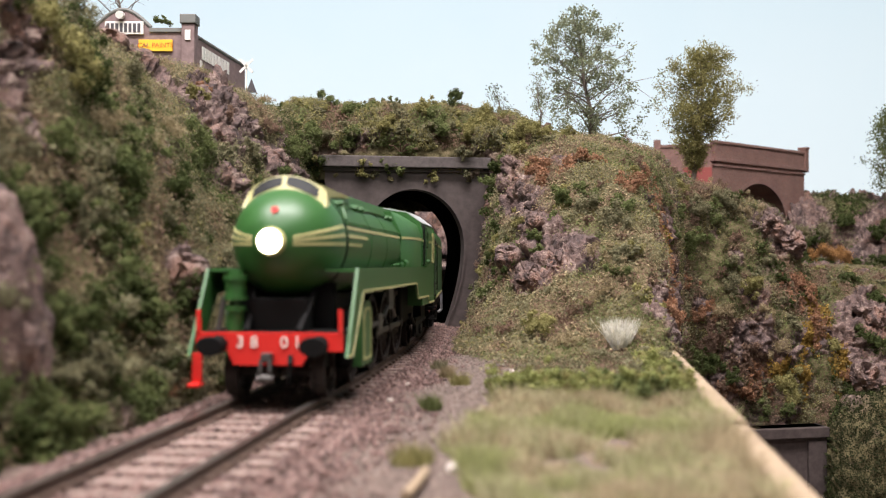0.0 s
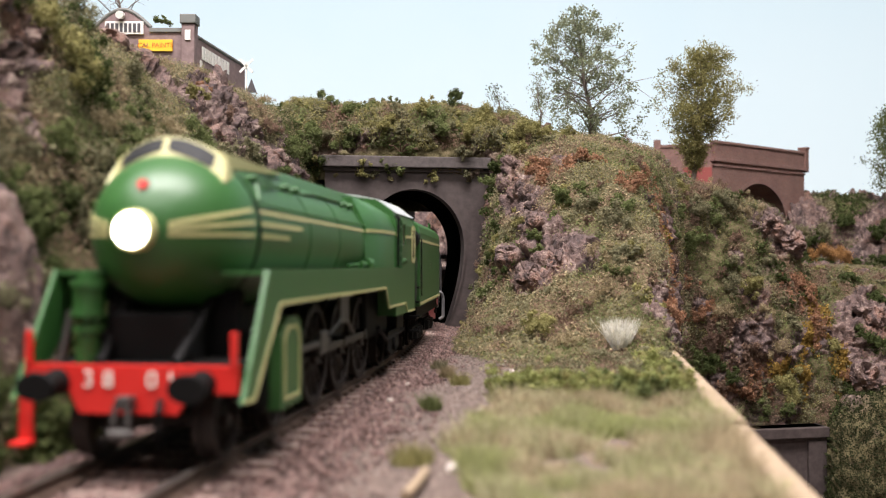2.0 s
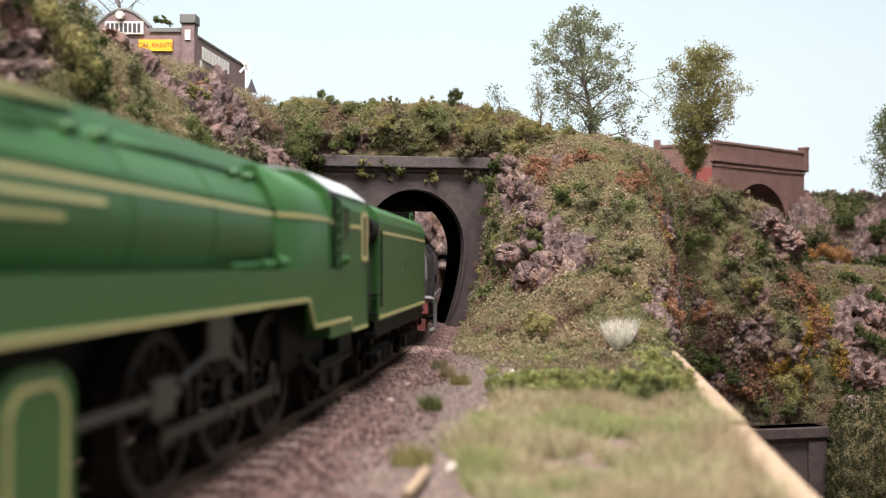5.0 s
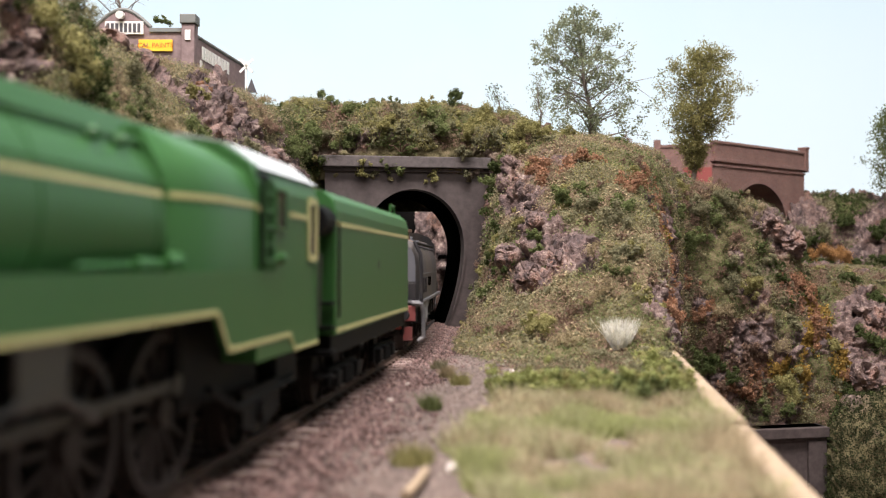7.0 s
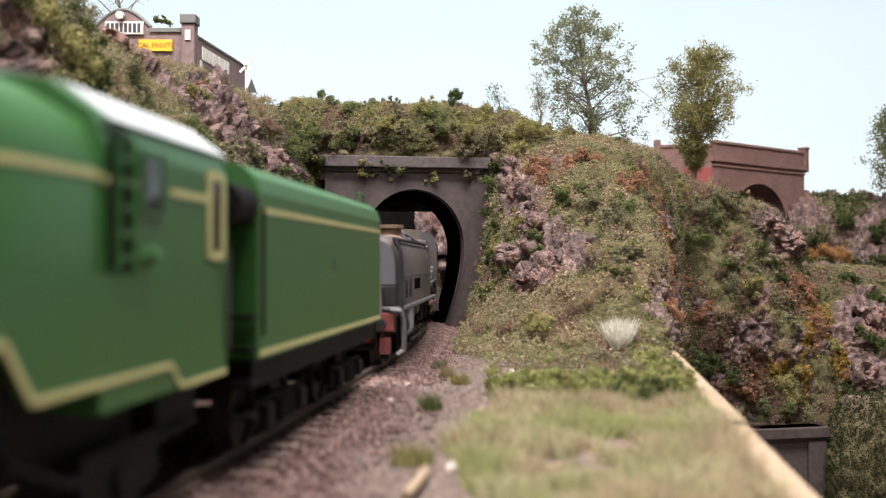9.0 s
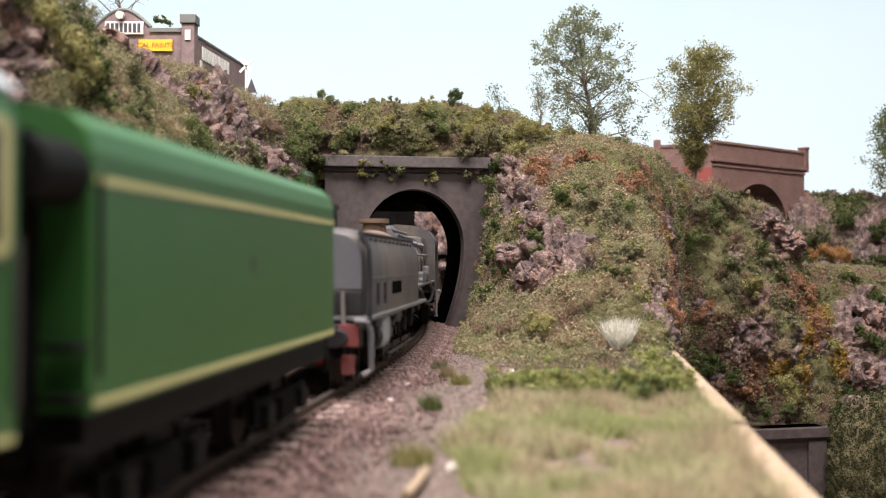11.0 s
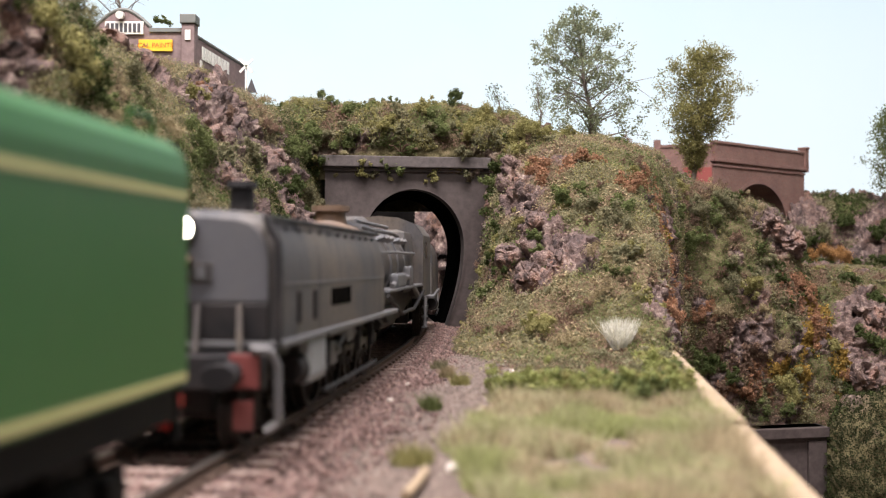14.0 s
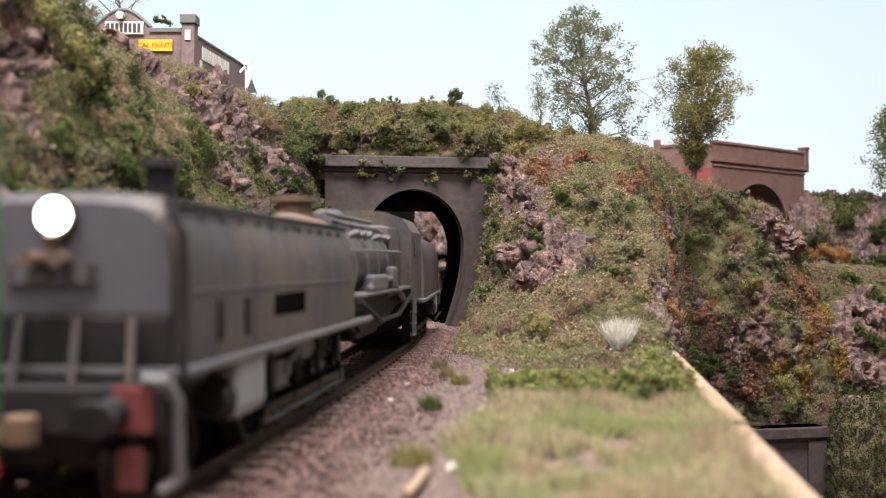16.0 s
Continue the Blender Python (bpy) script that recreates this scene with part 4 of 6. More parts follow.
        edge_strip(fr, [(145.7, 29.0), (150.5, 29.0), (150.5, 38.8), (145.7, 38.8), (145.7, 29.0)], 0.6, s * 16.6, s * 16.9)
        part("door_frame", fr, M_CREAM, door, "cream door frame")
        ln = bmesh.new()
        edge_strip(ln, [(134.5, 35.4), (145, 35.4)], 0.8, s * 16.55, s * 16.75)
        edge_strip(ln, [(119.2, 35.4), (126, 35.4)], 0.8, s * 16.55, s * 16.75)
        part("cab_lining", ln, M_CREAM, cab)
        lad = bmesh.new()
        add_pipe(lad, [(s * 16.9, 121.5, 27), (s * 16.9, 121.5, 40)], 0.35)
        add_pipe(lad, [(s * 16.9, 125, 27), (s * 16.9, 124.5, 40)], 0.35)
        for k in range(5):
            add_tube(lad, (s * 16.9, 121.5, 28.5 + 2.4 * k), (s * 16.9, 124.8, 28.5 + 2.4 * k), 0.3, 0.3, 6)
        add_tube(lad, (s * 16.5, 128, 28.5), (s * 18, 128, 29.2), 1.0, 0.7, 8)
        part("cab_fittings", lad, M_GREEN, cab)
        hr = bmesh.new()
        add_pipe(hr, [(s * 16.9, 151.8, 17), (s * 17.1, 151.8, 30)], 0.25, 6)
        part("grab_rail", hr, M_STEEL, cab)
    # black underparts
    part("main_frame", box(-6.2, 6.2, 6, 150, 6.5, 21, 0.4), M_FRAME, e)
    part("firebox", box(-11.5, 11.5, 104, 134, 9, 27, 1), M_FRAME, e)
    part("front_deck", box(-14.2, 14.2, 1.2, 14, 13.2, 14.2), M_FRAME, e)
    bm = bmesh.new()
    for s in (-1, 1):
        add_pipe(bm, [(s * 5.5, 2.5, 14.2), (s * 6.5, 14, 23)], 0.8, 8)
    add_box(bm, -10.4, 10.4, 14, 17, 13, 24, 0.5)
    part("saddle", bm, M_FRAME, e)
    # air pump beside the smokebox
    prof = [(14.2, 1.7), (18.4, 1.7), (18.4, 2.2), (19.4, 2.2), (19.4, 1.1), (20.6, 1.1), (20.6, 2.5), (21.4, 2.5), (21.4, 2.1), (24.8, 2.1), (24.8, 2.5), (25.8, 2.5), (25.8, 1.6), (26.8, 1.6)]
    part("air_pump", loft_rings([[(-8.4 + r * math.cos(k * math.tau / 18), 4.6 + r * math.sin(k * math.tau / 18), z) for k in range(18)] for z, r in prof]), M_GREEN, e, "green twin-cylinder air pump")
    part("pump_pipe", add_pipe(bmesh.new(), [(-11.6, 3.2, 14.5), (-10.6, 4, 21.5)], 0.6), M_STEEL, e)
    # buffer beam
    beam = loft_rings([[(-15.2, y, 14.2), (15.2, y, 14.2), (15.2, y, 10.5), (8.4, y, 10.5), (6.8, y, 7.6), (-7.2, y, 7.6), (-8.8, y, 10.5), (-15.2, y, 10.5)] for y in (0, 1.2)])
    beam_ob = part("buffer_beam", beam, M_RED, e, "bright red buffer beam")
    buffers(e, 0, 11.8, 10.4, M_FRAME)
    for txt, x in (("3", -5.9), ("8", -3.0), ("0", 3.2), ("1", 5.9)):
        lettering("running_number", txt, 3.4, pose(x * MM, -0.1 * MM, 12.2 * MM, 90, 0, 0), M_WHITE, beam_ob)
    for s in (-1, 1):
        part("lamp_iron", box(s * 14.7 - 0.45, s * 14.7 + 0.45, -0.2, 0.7, 14.2, 18.8, 0.15), M_RED, e)
    st = bmesh.new()
    add_box(st, -15.9, -13.9, -0.3, 0.5, 3.6, 10, 0.2)
    add_box(st, -16.2, -13.6, -2.2, 0.5, 3.2, 3.9, 0.2)
    part("footstep", st, M_RED, e, "red front footstep")
    hook = bmesh.new()
    add_box(hook, -1.1, 1.1, -2.2, 0, 8.4, 10.2, 0.3)
    add_pipe(hook, [(-0.9, -2.2, 9), (-1.0, -2.6, 6.6), (-1.1, -2.4, 5.0)], 0.45)
    add_pipe(hook, [(0.9, -2.2, 9), (1.0, -2.6, 6.6), (1.1, -2.4, 5.0)], 0.45)
    add_tube(hook, (-1.6, -2.4, 5.2), (1.6, -2.4, 5.2), 0.8, 0.8, 10)
    part("coupling_hook", hook, M_STEEL, e, "bright coupling hook and links")
    hose = add_pipe(bmesh.new(), [(4.6, -0.4, 9.6), (4.8, -1.6, 8), (4.7, -1.4, 5.4), (4.2, -0.6, 4.2)], 0.5)
    part("brake_hose", hose, M_FRAME, e)
    # wheels and motion
    for y in (9, 33):
        wheelset(e, y, 5.4, 9)
    for y in (58.8, 80.4, 102):
        wheelset(e, y, 10.0, 14)
    wheelset(e, 128, 6.2, 9)
    for s in (-1, 1):
        side_rod(e, (58.8, 80.4, 102), 10.0, 3.6, s)
        bm = bmesh.new()
        add_box(bm, min(s * 12.9, s * 13.7), max(s * 12.9, s * 13.7), 30, 58, 12.4, 13.6, 0.2)
        add_box(bm, min(s * 12.9, s * 13.9), max(s * 12.9, s * 13.9), 50, 56, 10.8, 15.2, 0.3)
        add_box(bm, min(s * 13.2, s * 14.0), max(s * 13.2, s * 14.0), 66, 74, 15.6, 21.4, 0.3)
        add_pipe(bm, [(s * 13.6, 57, 14), (s * 13.6, 70, 17.6), (s * 13.4, 80, 13)], 0.5)
        part("valve_gear", bm, M_STEEL, e, "bright steel valve gear")
        tr = bmesh.new()
        add_plate(tr, [(120, 10), (120, 5.2), (126, 3.2), (130, 3.2), (137, 5.2), (137, 10)], s * 13.2, s * 14.2)
        add_tube(tr, (s * 14, 128, 6.2), (s * 15, 128, 6.2), 1.8, 1.8, 12)
        part("trailing_truck", tr, M_FRAME, e)
        sp = bmesh.new()
        add_pipe(sp, [(s * 13.8, 108, 12), (s * 14, 118, 8), (s * 14, 146, 9)], 0.6)
        add_box(sp, s * 12 - 1.5, s * 12 + 1.5, 138, 150, 8, 14, 0.4)
        part("ash_pan", sp, M_FRAME, e)
    VEHICLES.append((e, 0, 21, 120))
    return tagged(e, "glossy green streamlined steam engine with cream lining and red beam", "locomotive")


def tender():
    e = new("tender")
    prof = [(-17, 14.8), (-17, 38), (-16.4, 40.2), (-14.6, 41.8), (-12, 42.4), (12, 42.4), (14.6, 41.8), (16.4, 40.2), (17, 38), (17, 14.8)]
    part("tank_body", loft_rings([[(x * 0.985, y, z) for x, z in prof] if k in (0, 3) else [(x, y, z) for x, z in prof] for k, y in enumerate((0, 0.5, 88.5, 89))]), M_GREEN, e, "green riveted tender tank")
    coal = bmesh.new()
    bmesh.ops.create_grid(coal, x_segments=26, y_segments=50, size=1)
    for v in coal.verts:
        v.co = Vector((v.co.x * 11.5, 36 + v.co.y * 33, 42.5 + 1.6 * (1 - v.co.x ** 2) + 0.7 * noise.noise(Vector((v.co.x * 9, v.co.y * 16, 3)))))
    part("coal_load", coal, M_COAL, e, "heaped black coal")
    for s in (-1, 1):
        for z in (15.6, 35.6):
            part("lining", box(min(s * 16.95, s * 17.14), max(s * 16.95, s * 17.14), 0.6, 88.2, z - 0.42, z + 0.42), M_CREAM, e, "cream painted lining")
        part("emblem", box(min(s * 16.95, s * 17.1), max(s * 16.95, s * 17.1), 42.7, 44.6, 26.9, 29.0), M_EMBLEM, e, "small faded dark emblem")
        gr = add_pipe(bmesh.new(), [(s * 17.4, 1.0, 18), (s * 17.4, 1.0, 36)], 0.25, 6)
        for k in range(4):
            add_box(gr, s * 15.5 - 1.6, s * 15.5 + 1.6, -2.8, -0.2, 7 + 4.5 * k, 7.6 + 4.5 * k)
        part("cab_step", gr, M_FRAME, e)
        ra = add_pipe(bmesh.new(), [(s * 13, 82, 42), (s * 13, 82, 44.4), (s * 13, 88, 44.4), (s * 13, 88.6, 41)], 0.3, 6)
        part("rear_handrail", ra, M_GREEN, e)
        part("rear_lamp", tube((s * 14, 89, 12.4), (s * 14, 91, 12.4), 1.5, 1.5, 14), M_RED, e, "red tail lamp")
        part("rear_step", box(s * 15.2 - 0.6, s * 15.2 + 0.6, 88.6, 89.6, 8, 14.6, 0.15), M_FRAME, e)
    part("underframe", box(-15.8, 15.8, 1, 88, 10.6, 14.7, 0.3), M_FRAME, e)
    part("gangway", box(-12.5, 12.5, -9.2, -0.1, 13, 40, 0.8), M_FRAME, e, "black gangway to the cab")
    for s in (-1, 1):
        part("gangway_bellows", tube((s * 14.2, -7, 36), (s * 14.2, -0.3, 36), 2.8, 3.0, 14), M_FRAME, e)
    part("rear_beam", box(-15, 15, 88, 89.6, 9.6, 14.4, 0.2), M_RED, e)
    bogie(e, 12, 30, 5.4, M_FRAME)
    bogie(e, 58, 76, 5.4, M_FRAME)
    buffers(e, 89.5, 11.8, 10.4, M_FRAME, 1)
    VEHICLES.append((e, 162.2, 21, 67))
    return tagged(e, "green lined tender with coal behind the engine", "tender")


# ---- weathered grey articulated engine ----
def tank_prof(w, zb, zt):
    h = zt - zb
    edge = [(1.0, 0.0), (1.0, 0.42), (0.985, 0.6), (0.95, 0.74), (0.89, 0.85), (0.8, 0.93), (0.66, 0.98), (0.3, 1.0)]
    return [(-w * a, zb + h * b) for a, b in edge] + [(w * a, zb + h * b) for a, b in edge[::-1]]


def garratt_power(e, tank_y0, tank_y1, drivers, bogies_at, cyl, front):
    """Running gear shared by both power units."""
    part("unit_frame", box(-6.2, 6.2, 3, max(drivers) + 20, 5.5, 14.6, 0.4), M_SOOT, e)
    for y in drivers:
        wheelset(e, y, 8.0, 12)
    for y in bogies_at:
        wheelset(e, y, 5.0, 8)
    for s in (-1, 1):
        side_rod(e, drivers, 8.0, 3.2, s)
        cy = bmesh.new()
        add_box(cy, min(s * 11, s * 16.4), max(s * 11, s * 16.4), cyl, cyl + 13, 7.4, 16.0, 1.6)
        part("cylinder", cy, M_PALE, e, "pale grey cylinder casing")
        ch = bmesh.new()
        add_tube(ch, (s * 13.5, cyl - 2.2, 10.4), (s * 13.5, cyl, 10.4), 2.2, 3.0, 16)
        add_tube(ch, (s * 13.2, cyl - 1.4, 14.6), (s * 13.2, cyl, 14.6), 1.5, 1.9, 12)
        part("cylinder_head", ch, M_SOOT, e)
        vg = bmesh.new()
        add_box(vg, min(s * 13, s * 13.8), max(s * 13, s * 13.8), cyl + 13, cyl + 34, 9.6, 10.8, 0.2)
        add_box(vg, min(s * 12.8, s * 14.2), max(s * 12.8, s * 14.2), cyl + 24, cyl + 30, 8.2, 12.6, 0.3)
        add_pipe(vg, [(s * 14.2, cyl + 28, 11), (s * 14.2, cyl + 42, 15.6), (s * 14, cyl + 52, 9)], 0.6)
        add_box(vg, min(s * 13.6, s * 14.4), max(s * 13.6, s * 14.4), cyl + 38, cyl + 45, 11.5, 16.5, 0.4)
        add_pipe(vg, [(s * 14.4, cyl + 14, 14.2), (s * 14.4, cyl + 40, 14.6)], 0.5)
        part("valve_gear", vg, M_GREY_L, e, "dusty grey valve gear")
        hang = bmesh.new()
        for y in (cyl + 18, cyl + 46, cyl + 60):
            add_box(hang, min(s * 14.0, s * 15.4), max(s * 14.0, s * 15.4), y, y + 1.2, 9, 16.6, 0.2)
        add_pipe(hang, [(s * 15.2, cyl + 14, 4.6), (s * 15.2, cyl + 64, 4.8)], 0.55)
        part("brake_rigging", hang, M_SOOT, e)


def garratt_front():
    e = new("garratt_front_unit")
    rings = []
    for y, k, dz in ((4.2, 0.90, -1.4), (5.2, 0.965, -0.4), (6.6, 1, 0), (92, 1, 0), (94, 0.97, -0.3)):
        rings.append([(x * k, y, z + (dz if z > 25 else 0)) for x, z in tank_prof(16.0, 16.2, 36.6)])
    tank = part("water_tank", loft_rings(rings), M_GREY, e, "weathered dark grey front water tank", True)
    part("running_plate", box(-16.8, 16.8, 3.4, 108, 15.2, 16.3, 0.25), M_GREY_L, e)
    for s in (-1, 1):
        bm = bmesh.new()
        add_pipe(bm, [(s * 13.9, 4.0, 35.1), (s * 13.9, 91, 35.3)], 0.55, 8)
        add_pipe(bm, [(s * 13.9, 4.0, 35.1), (s * 15.9, 3.6, 31.5), (s * 16.2, 3.4, 26), (s * 16.2, 3.0, 16.2)], 0.6, 8)
        part("edge_pipe", bm, M_SOOT, tank)
        rv = bmesh.new()
        for k in range(11):
            add_tube(rv, (s * 14.6, 12 + 7 * k, 34.0), (s * 15.1, 12 + 7 * k, 33.6), 0.5, 0.4, 6)
        part("rivet", rv, M_SOOT, tank)
        # raised plate, its black standing for shade inside a slot
        part("side_slot", box(min(s * 15.5, s * 16.12), max(s * 15.5, s * 16.12), 37, 54, 20.2, 23.6, 0.2), M_DARKNESS, tank, "black plate standing in for the recess in the tank side")
        part("side_seam", box(min(s * 15.9, s * 16.14), max(s * 15.9, s * 16.14), 6.8, 91.8, 24.7, 25.1), M_GREY_L, tank)
        for y in (14, 24):
            part("side_bracket", box(min(s * 15.9, s * 16.5), max(s * 15.9, s * 16.5), y, y + 1.6, 18.4, 23.6, 0.2), M_SOOT, tank)
    part("front_plate", box(-14.4, 14.4, 3.5, 4.3, 16.3, 22, 0.3), M_SOOT, tank)
    # added panel, paler than the tank to look lit from ahead
    part("front_face", loft_rings([[(x, y, z) for x, z in tank_prof(14.2, 22.4, 35.0)] for y in (4.0, 4.5)]), M_FACE_LIT, tank, "chalky grey tank front, coloured lighter as if lit")
    bars = bmesh.new()
    for x in (-10, -3.4, 3.4, 10):
        add_pipe(bars, [(x, 3.4, 22), (x * 1.06, 1.6, 13.6)], 0.5)
    part("front_stay", bars, M_GREY, e)
    plate_ob = part("number_board", box(-5.5, 5.5, 3.7, 4.4, 25.2, 28.4, 0.2), M_GREY, tank)
    for x in (-3.6, -1.2, 1.2, 3.6):
        part("number_bar", box(x - 0.75, x + 0.75, 3.5, 3.75, 25.8, 27.8), M_GREY_L, plate_ob, "pale painted bar")
    part("filler", tube((0, 33, 36.3), (0, 33, 42.6), 2.3, 2.1, 18), M_SOOT, tank, "sooty filler stack")
    part("filler_lid", tube((0, 33, 42.2), (0, 33, 43.4), 2.9, 2.7, 18), M_SOOT, tank)
    # headlamp on a bracket
    lamp = part("lamp_housing", tube((0.7, 3.0, 33.6), (0.7, 6.5, 33.6), 2.4, 2.2, 24), M_SOOT, e)
    part("headlamp", tube((0.7, 2.6, 33.6), (0.7, 3.1, 33.6), 1.9, 2.0, 24), M_LAMP_W, lamp, "lit warm white headlamp glass")
    br = add_pipe(bmesh.new(), [(0.5, 3, 31.6), (0, 4, 28.6)], 1.0)
    add_box(br, -2.4, 2.4, 2.2, 4, 28.2, 29.4, 0.3)
    add_tube(br, (-1.8, 2.2, 28.6), (-1.8, 1.4, 28.6), 1.0, 1.0, 10)
    add_tube(br, (1.8, 2.2, 28.6), (1.8, 1.4, 28.6), 1.0, 1.0, 10)
    part("lamp_bracket", br, M_RUST, e)
    # beam, dusty red panels and steps
    part("buffer_beam", box(-15, 15, -1, 1.4, 9.4, 14.4, 0.3), M_SOOT, e)
    for s in (-1, 1):
        part("red_panel", box(s * 12.4 - 2.3, s * 12.4 + 2.3, -1.5, -0.9, 9.8, 14.8, 0.2), M_RED_W, e, "dusty red beam panel")
        part("red_guard", box(s * 12.2 - 1.5, s * 12.2 + 1.5, -1.4, -0.8, 3.6, 8.0, 0.2), M_RED_W, e, "dusty red guard plate")
        st = add_pipe(bmesh.new(), [(s * 13.6, -1.6, 15.6), (s * 16.4, -1.4, 15.4), (s * 17.2, -0.6, 13), (s * 17.2, 0, 4.6), (s * 15.4, -0.6, 3.4)], 0.7)
        part("hoop_step", st, M_GREY_L, e)
    buffers(e, -1, 12.0, 10.4, M_SOOT)
    part("deck", box(-14.6, 14.6, 1.2, 14, 13.6, 14.6), M_SOOT, e)
    cp = bmesh.new()
    add_box(cp, -1.6, 1.6, -3.2, -1, 8.2, 11.6, 0.4)
    part("coupler", cp, M_RUST, e)
    garratt_power(e, 4, 94, (44, 61, 78, 95), (6, 16), 20, True)
    VEHICLES.append((e, 283.2, 22, 96))
    return tagged(e, "weathered grey front power unit with water tank and lit headlamp", "locomotive")


def garratt_boiler():
    e = new("garratt_boiler_unit")
    bz, r = 27.6, 11.6
    def ring(y, rr):
        return [(rr * math.cos(a * math.tau / 48), y, bz + rr * math.sin(a * math.tau / 48)) for a in range(48)]
    part("smokebox", loft_rings([ring(0, r - 1.2), ring(0.8, r), ring(15, r)]), M_RUST, e, "rust-brown smokebox", True)
    part("boiler", loft_rings([ring(15.02, r + 0.3), ring(82, r + 0.9)]), M_GREY, e, "dark grey boiler barrel", True)
    for y in (16, 31, 46, 61, 75):
        part("boiler_band", loft_rings([ring(y, r), ring(y, r + 1.05), ring(y + 1.0, r + 1.05), ring(y + 1.0, r)], cap0=False, cap1=False), M_GREY_L, e)
    ch = tube((0, 7, 38.4), (0, 7, 42.0), 4.3, 3.7, 24)
    add_tube(ch, (0, 7, 41.8), (0, 7, 43.2), 5.0, 5.0, 24)
    part("chimney", ch, M_RUST, e, "rust-brown stubby chimney")
    dm = tube((0, 40, 38), (0, 40, 41), 4.6, 4.2, 20)
    add_tube(dm, (0, 40, 41), (0, 40, 42.2), 4.2, 2.6, 20)
    part("dome", dm, M_GREY, e)
    for s in (-1, 1):
        bm = bmesh.new()
        add_pipe(bm, [(s * 7, 12, 38.2), (s * 8.4, 22, 37.6), (s * 8.6, 60, 37.8), (s * 10.5, 78, 36)], 0.6)
        add_pipe(bm, [(s * 12.2, 3, 31), (s * 13.0, 30, 31.4), (s * 13.2, 80, 31.6)], 0.4)
        add_pipe(bm, [(s * 14.4, 20, 22), (s * 14.4, 34, 24), (s * 14.6, 52, 24), (s * 15.5, 70, 18)], 0.8)
        add_pipe(bm, [(s * 4.5, 18, 40.0), (s * 4.5, 76, 40.4)], 0.55)
        for y in (20, 28, 36, 50, 58, 66):
            add_tube(bm, (s * 10.0, y, 34.8), (s * 12.4, y, 35.6), 0.9, 0.7, 8)
        part("pipework", bm, M_GREY_L, e)
        bm = bmesh.new()
        add_box(bm, min(s * 11, s * 15.8), max(s * 11, s * 15.8), 4, 84, 20.6, 21.4, 0.15)
        add_box(bm, min(s * 13, s * 15.4), max(s * 13, s * 15.4), 24, 44, 21.4, 25.4, 0.8)
        add_box(bm, min(s * 13, s * 15.4), max(s * 13, s * 15.4), 52, 60, 21.4, 27.4, 0.8)
        part("side_platform", bm, M_GREY_L, e)
        bm = bmesh.new()
        add_plate(bm, [(-2, 21), (-2, 18), (26, 11), (62, 11), (92, 16), (92, 21)], s * 9.2, s * 10.6)
        add_plate(bm, [(4, 17), (12, 12.5), (20, 12.5), (26, 17)], s * 13.2, s * 14.4)
        add_pipe(bm, [(s * 15.6, 4, 20), (s * 15.8, 30, 14), (s * 15.6, 60, 14), (s * 15.6, 88, 19)], 0.6)
        part("girder", bm, M_SOOT, e)
    part("pivot_tank", box(-10, 10, 28, 60, 9, 18, 2), M_SOOT, e)
    part("firebox_casing", box(-12.4, 12.4, 66, 86, 18, 39.4, 3.5), M_GREY, e, "", True)
    cab = part("cab", loft_rings([[(-15.8, y, 17), (-15.8, y, 38), (-13, y, 42), (-7, y, 44.2), (0, y, 44.8), (7, y, 44.2), (13, y, 42), (15.8, y, 38), (15.8, y, 17)] for y in (84, 108)]), M_GREY, e)
    for s in (-1, 1):
        part("cab_window", box(min(s * 15.7, s * 15.95), max(s * 15.7, s * 15.95), 90, 96, 30, 36, 0.1), M_GLASS, cab)
        st = bmesh.new()
        add_pipe(st, [(s * 16.2, 86, 17), (s * 16.2, 86, 6)], 0.4)
        add_pipe(st, [(s * 16.2, 90, 17), (s * 16.2, 90, 6)], 0.4)
        for z in (6, 9.5, 13):
            add_box(st, s * 16 - 0.8, s * 16 + 0.8, 86, 90, z, z + 0.5)
        part("cab_steps", st, M_GREY_L, cab)
    VEHICLES.append((e, 378.2, 4, 104))
    return tagged(e, "weathered grey boiler unit with brown smokebox and cab", "locomotive")


def garratt_rear():
    e = new("garratt_rear_unit")
    rings = [[(x * k, y, z) for x, z in tank_prof(15.6, 16.2, 39)] for y, k in ((8, 0.97), (9.5, 1), (104, 1), (107, 0.9))]
    part("bunker", loft_rings(rings), M_GREY, e, "weathered dark grey coal bunker", True)
    part("running_plate", box(-16.4, 16.4, -4, 110, 15.2, 16.3, 0.25), M_GREY_L, e)
    part("buffer_beam", box(-15, 15, 109, 111, 9.4, 14.4, 0.3), M_SOOT, e)
    garratt_power(e, 8, 107, (14, 31, 48, 65), (88, 100), 66, False)
    VEHICLES.append((e, 490.2, 20, 92))
    return tagged(e, "weathered grey rear power unit with coal bunker", "locomotive")


green_engine()
tender()
garratt_front()
garratt_boiler()
garratt_rear()


def motions():
    runs = [(t, run_at(t)) for t in TIMES]
    start = runs[0][1]
    for e, behind, a, b in VEHICLES:
        walk(e, [(t, ride(s, behind, a, b)) for t, s in runs])
    for ob, y, r in WHEELS:
        walk(ob, [(t, pose(0, y * MM, r * MM, math.degrees((start - s) / r))) for t, s in runs])
    for ob, r, crank, side in RODS:
        rows = []
        for t, s in runs:
            a = (start - s) / r + (math.pi / 2 if side > 0 else 0)
            rows.append((t, pose(0, -crank * math.sin(a) * MM, (r + crank * math.cos(a)) * MM)))
        walk(ob, rows)

# ---- turf over the land ----
L_HEDGE = leaf_material("soft_green_hedge_foam", (0.11, 0.125, 0.04), (0.27, 0.285, 0.10))

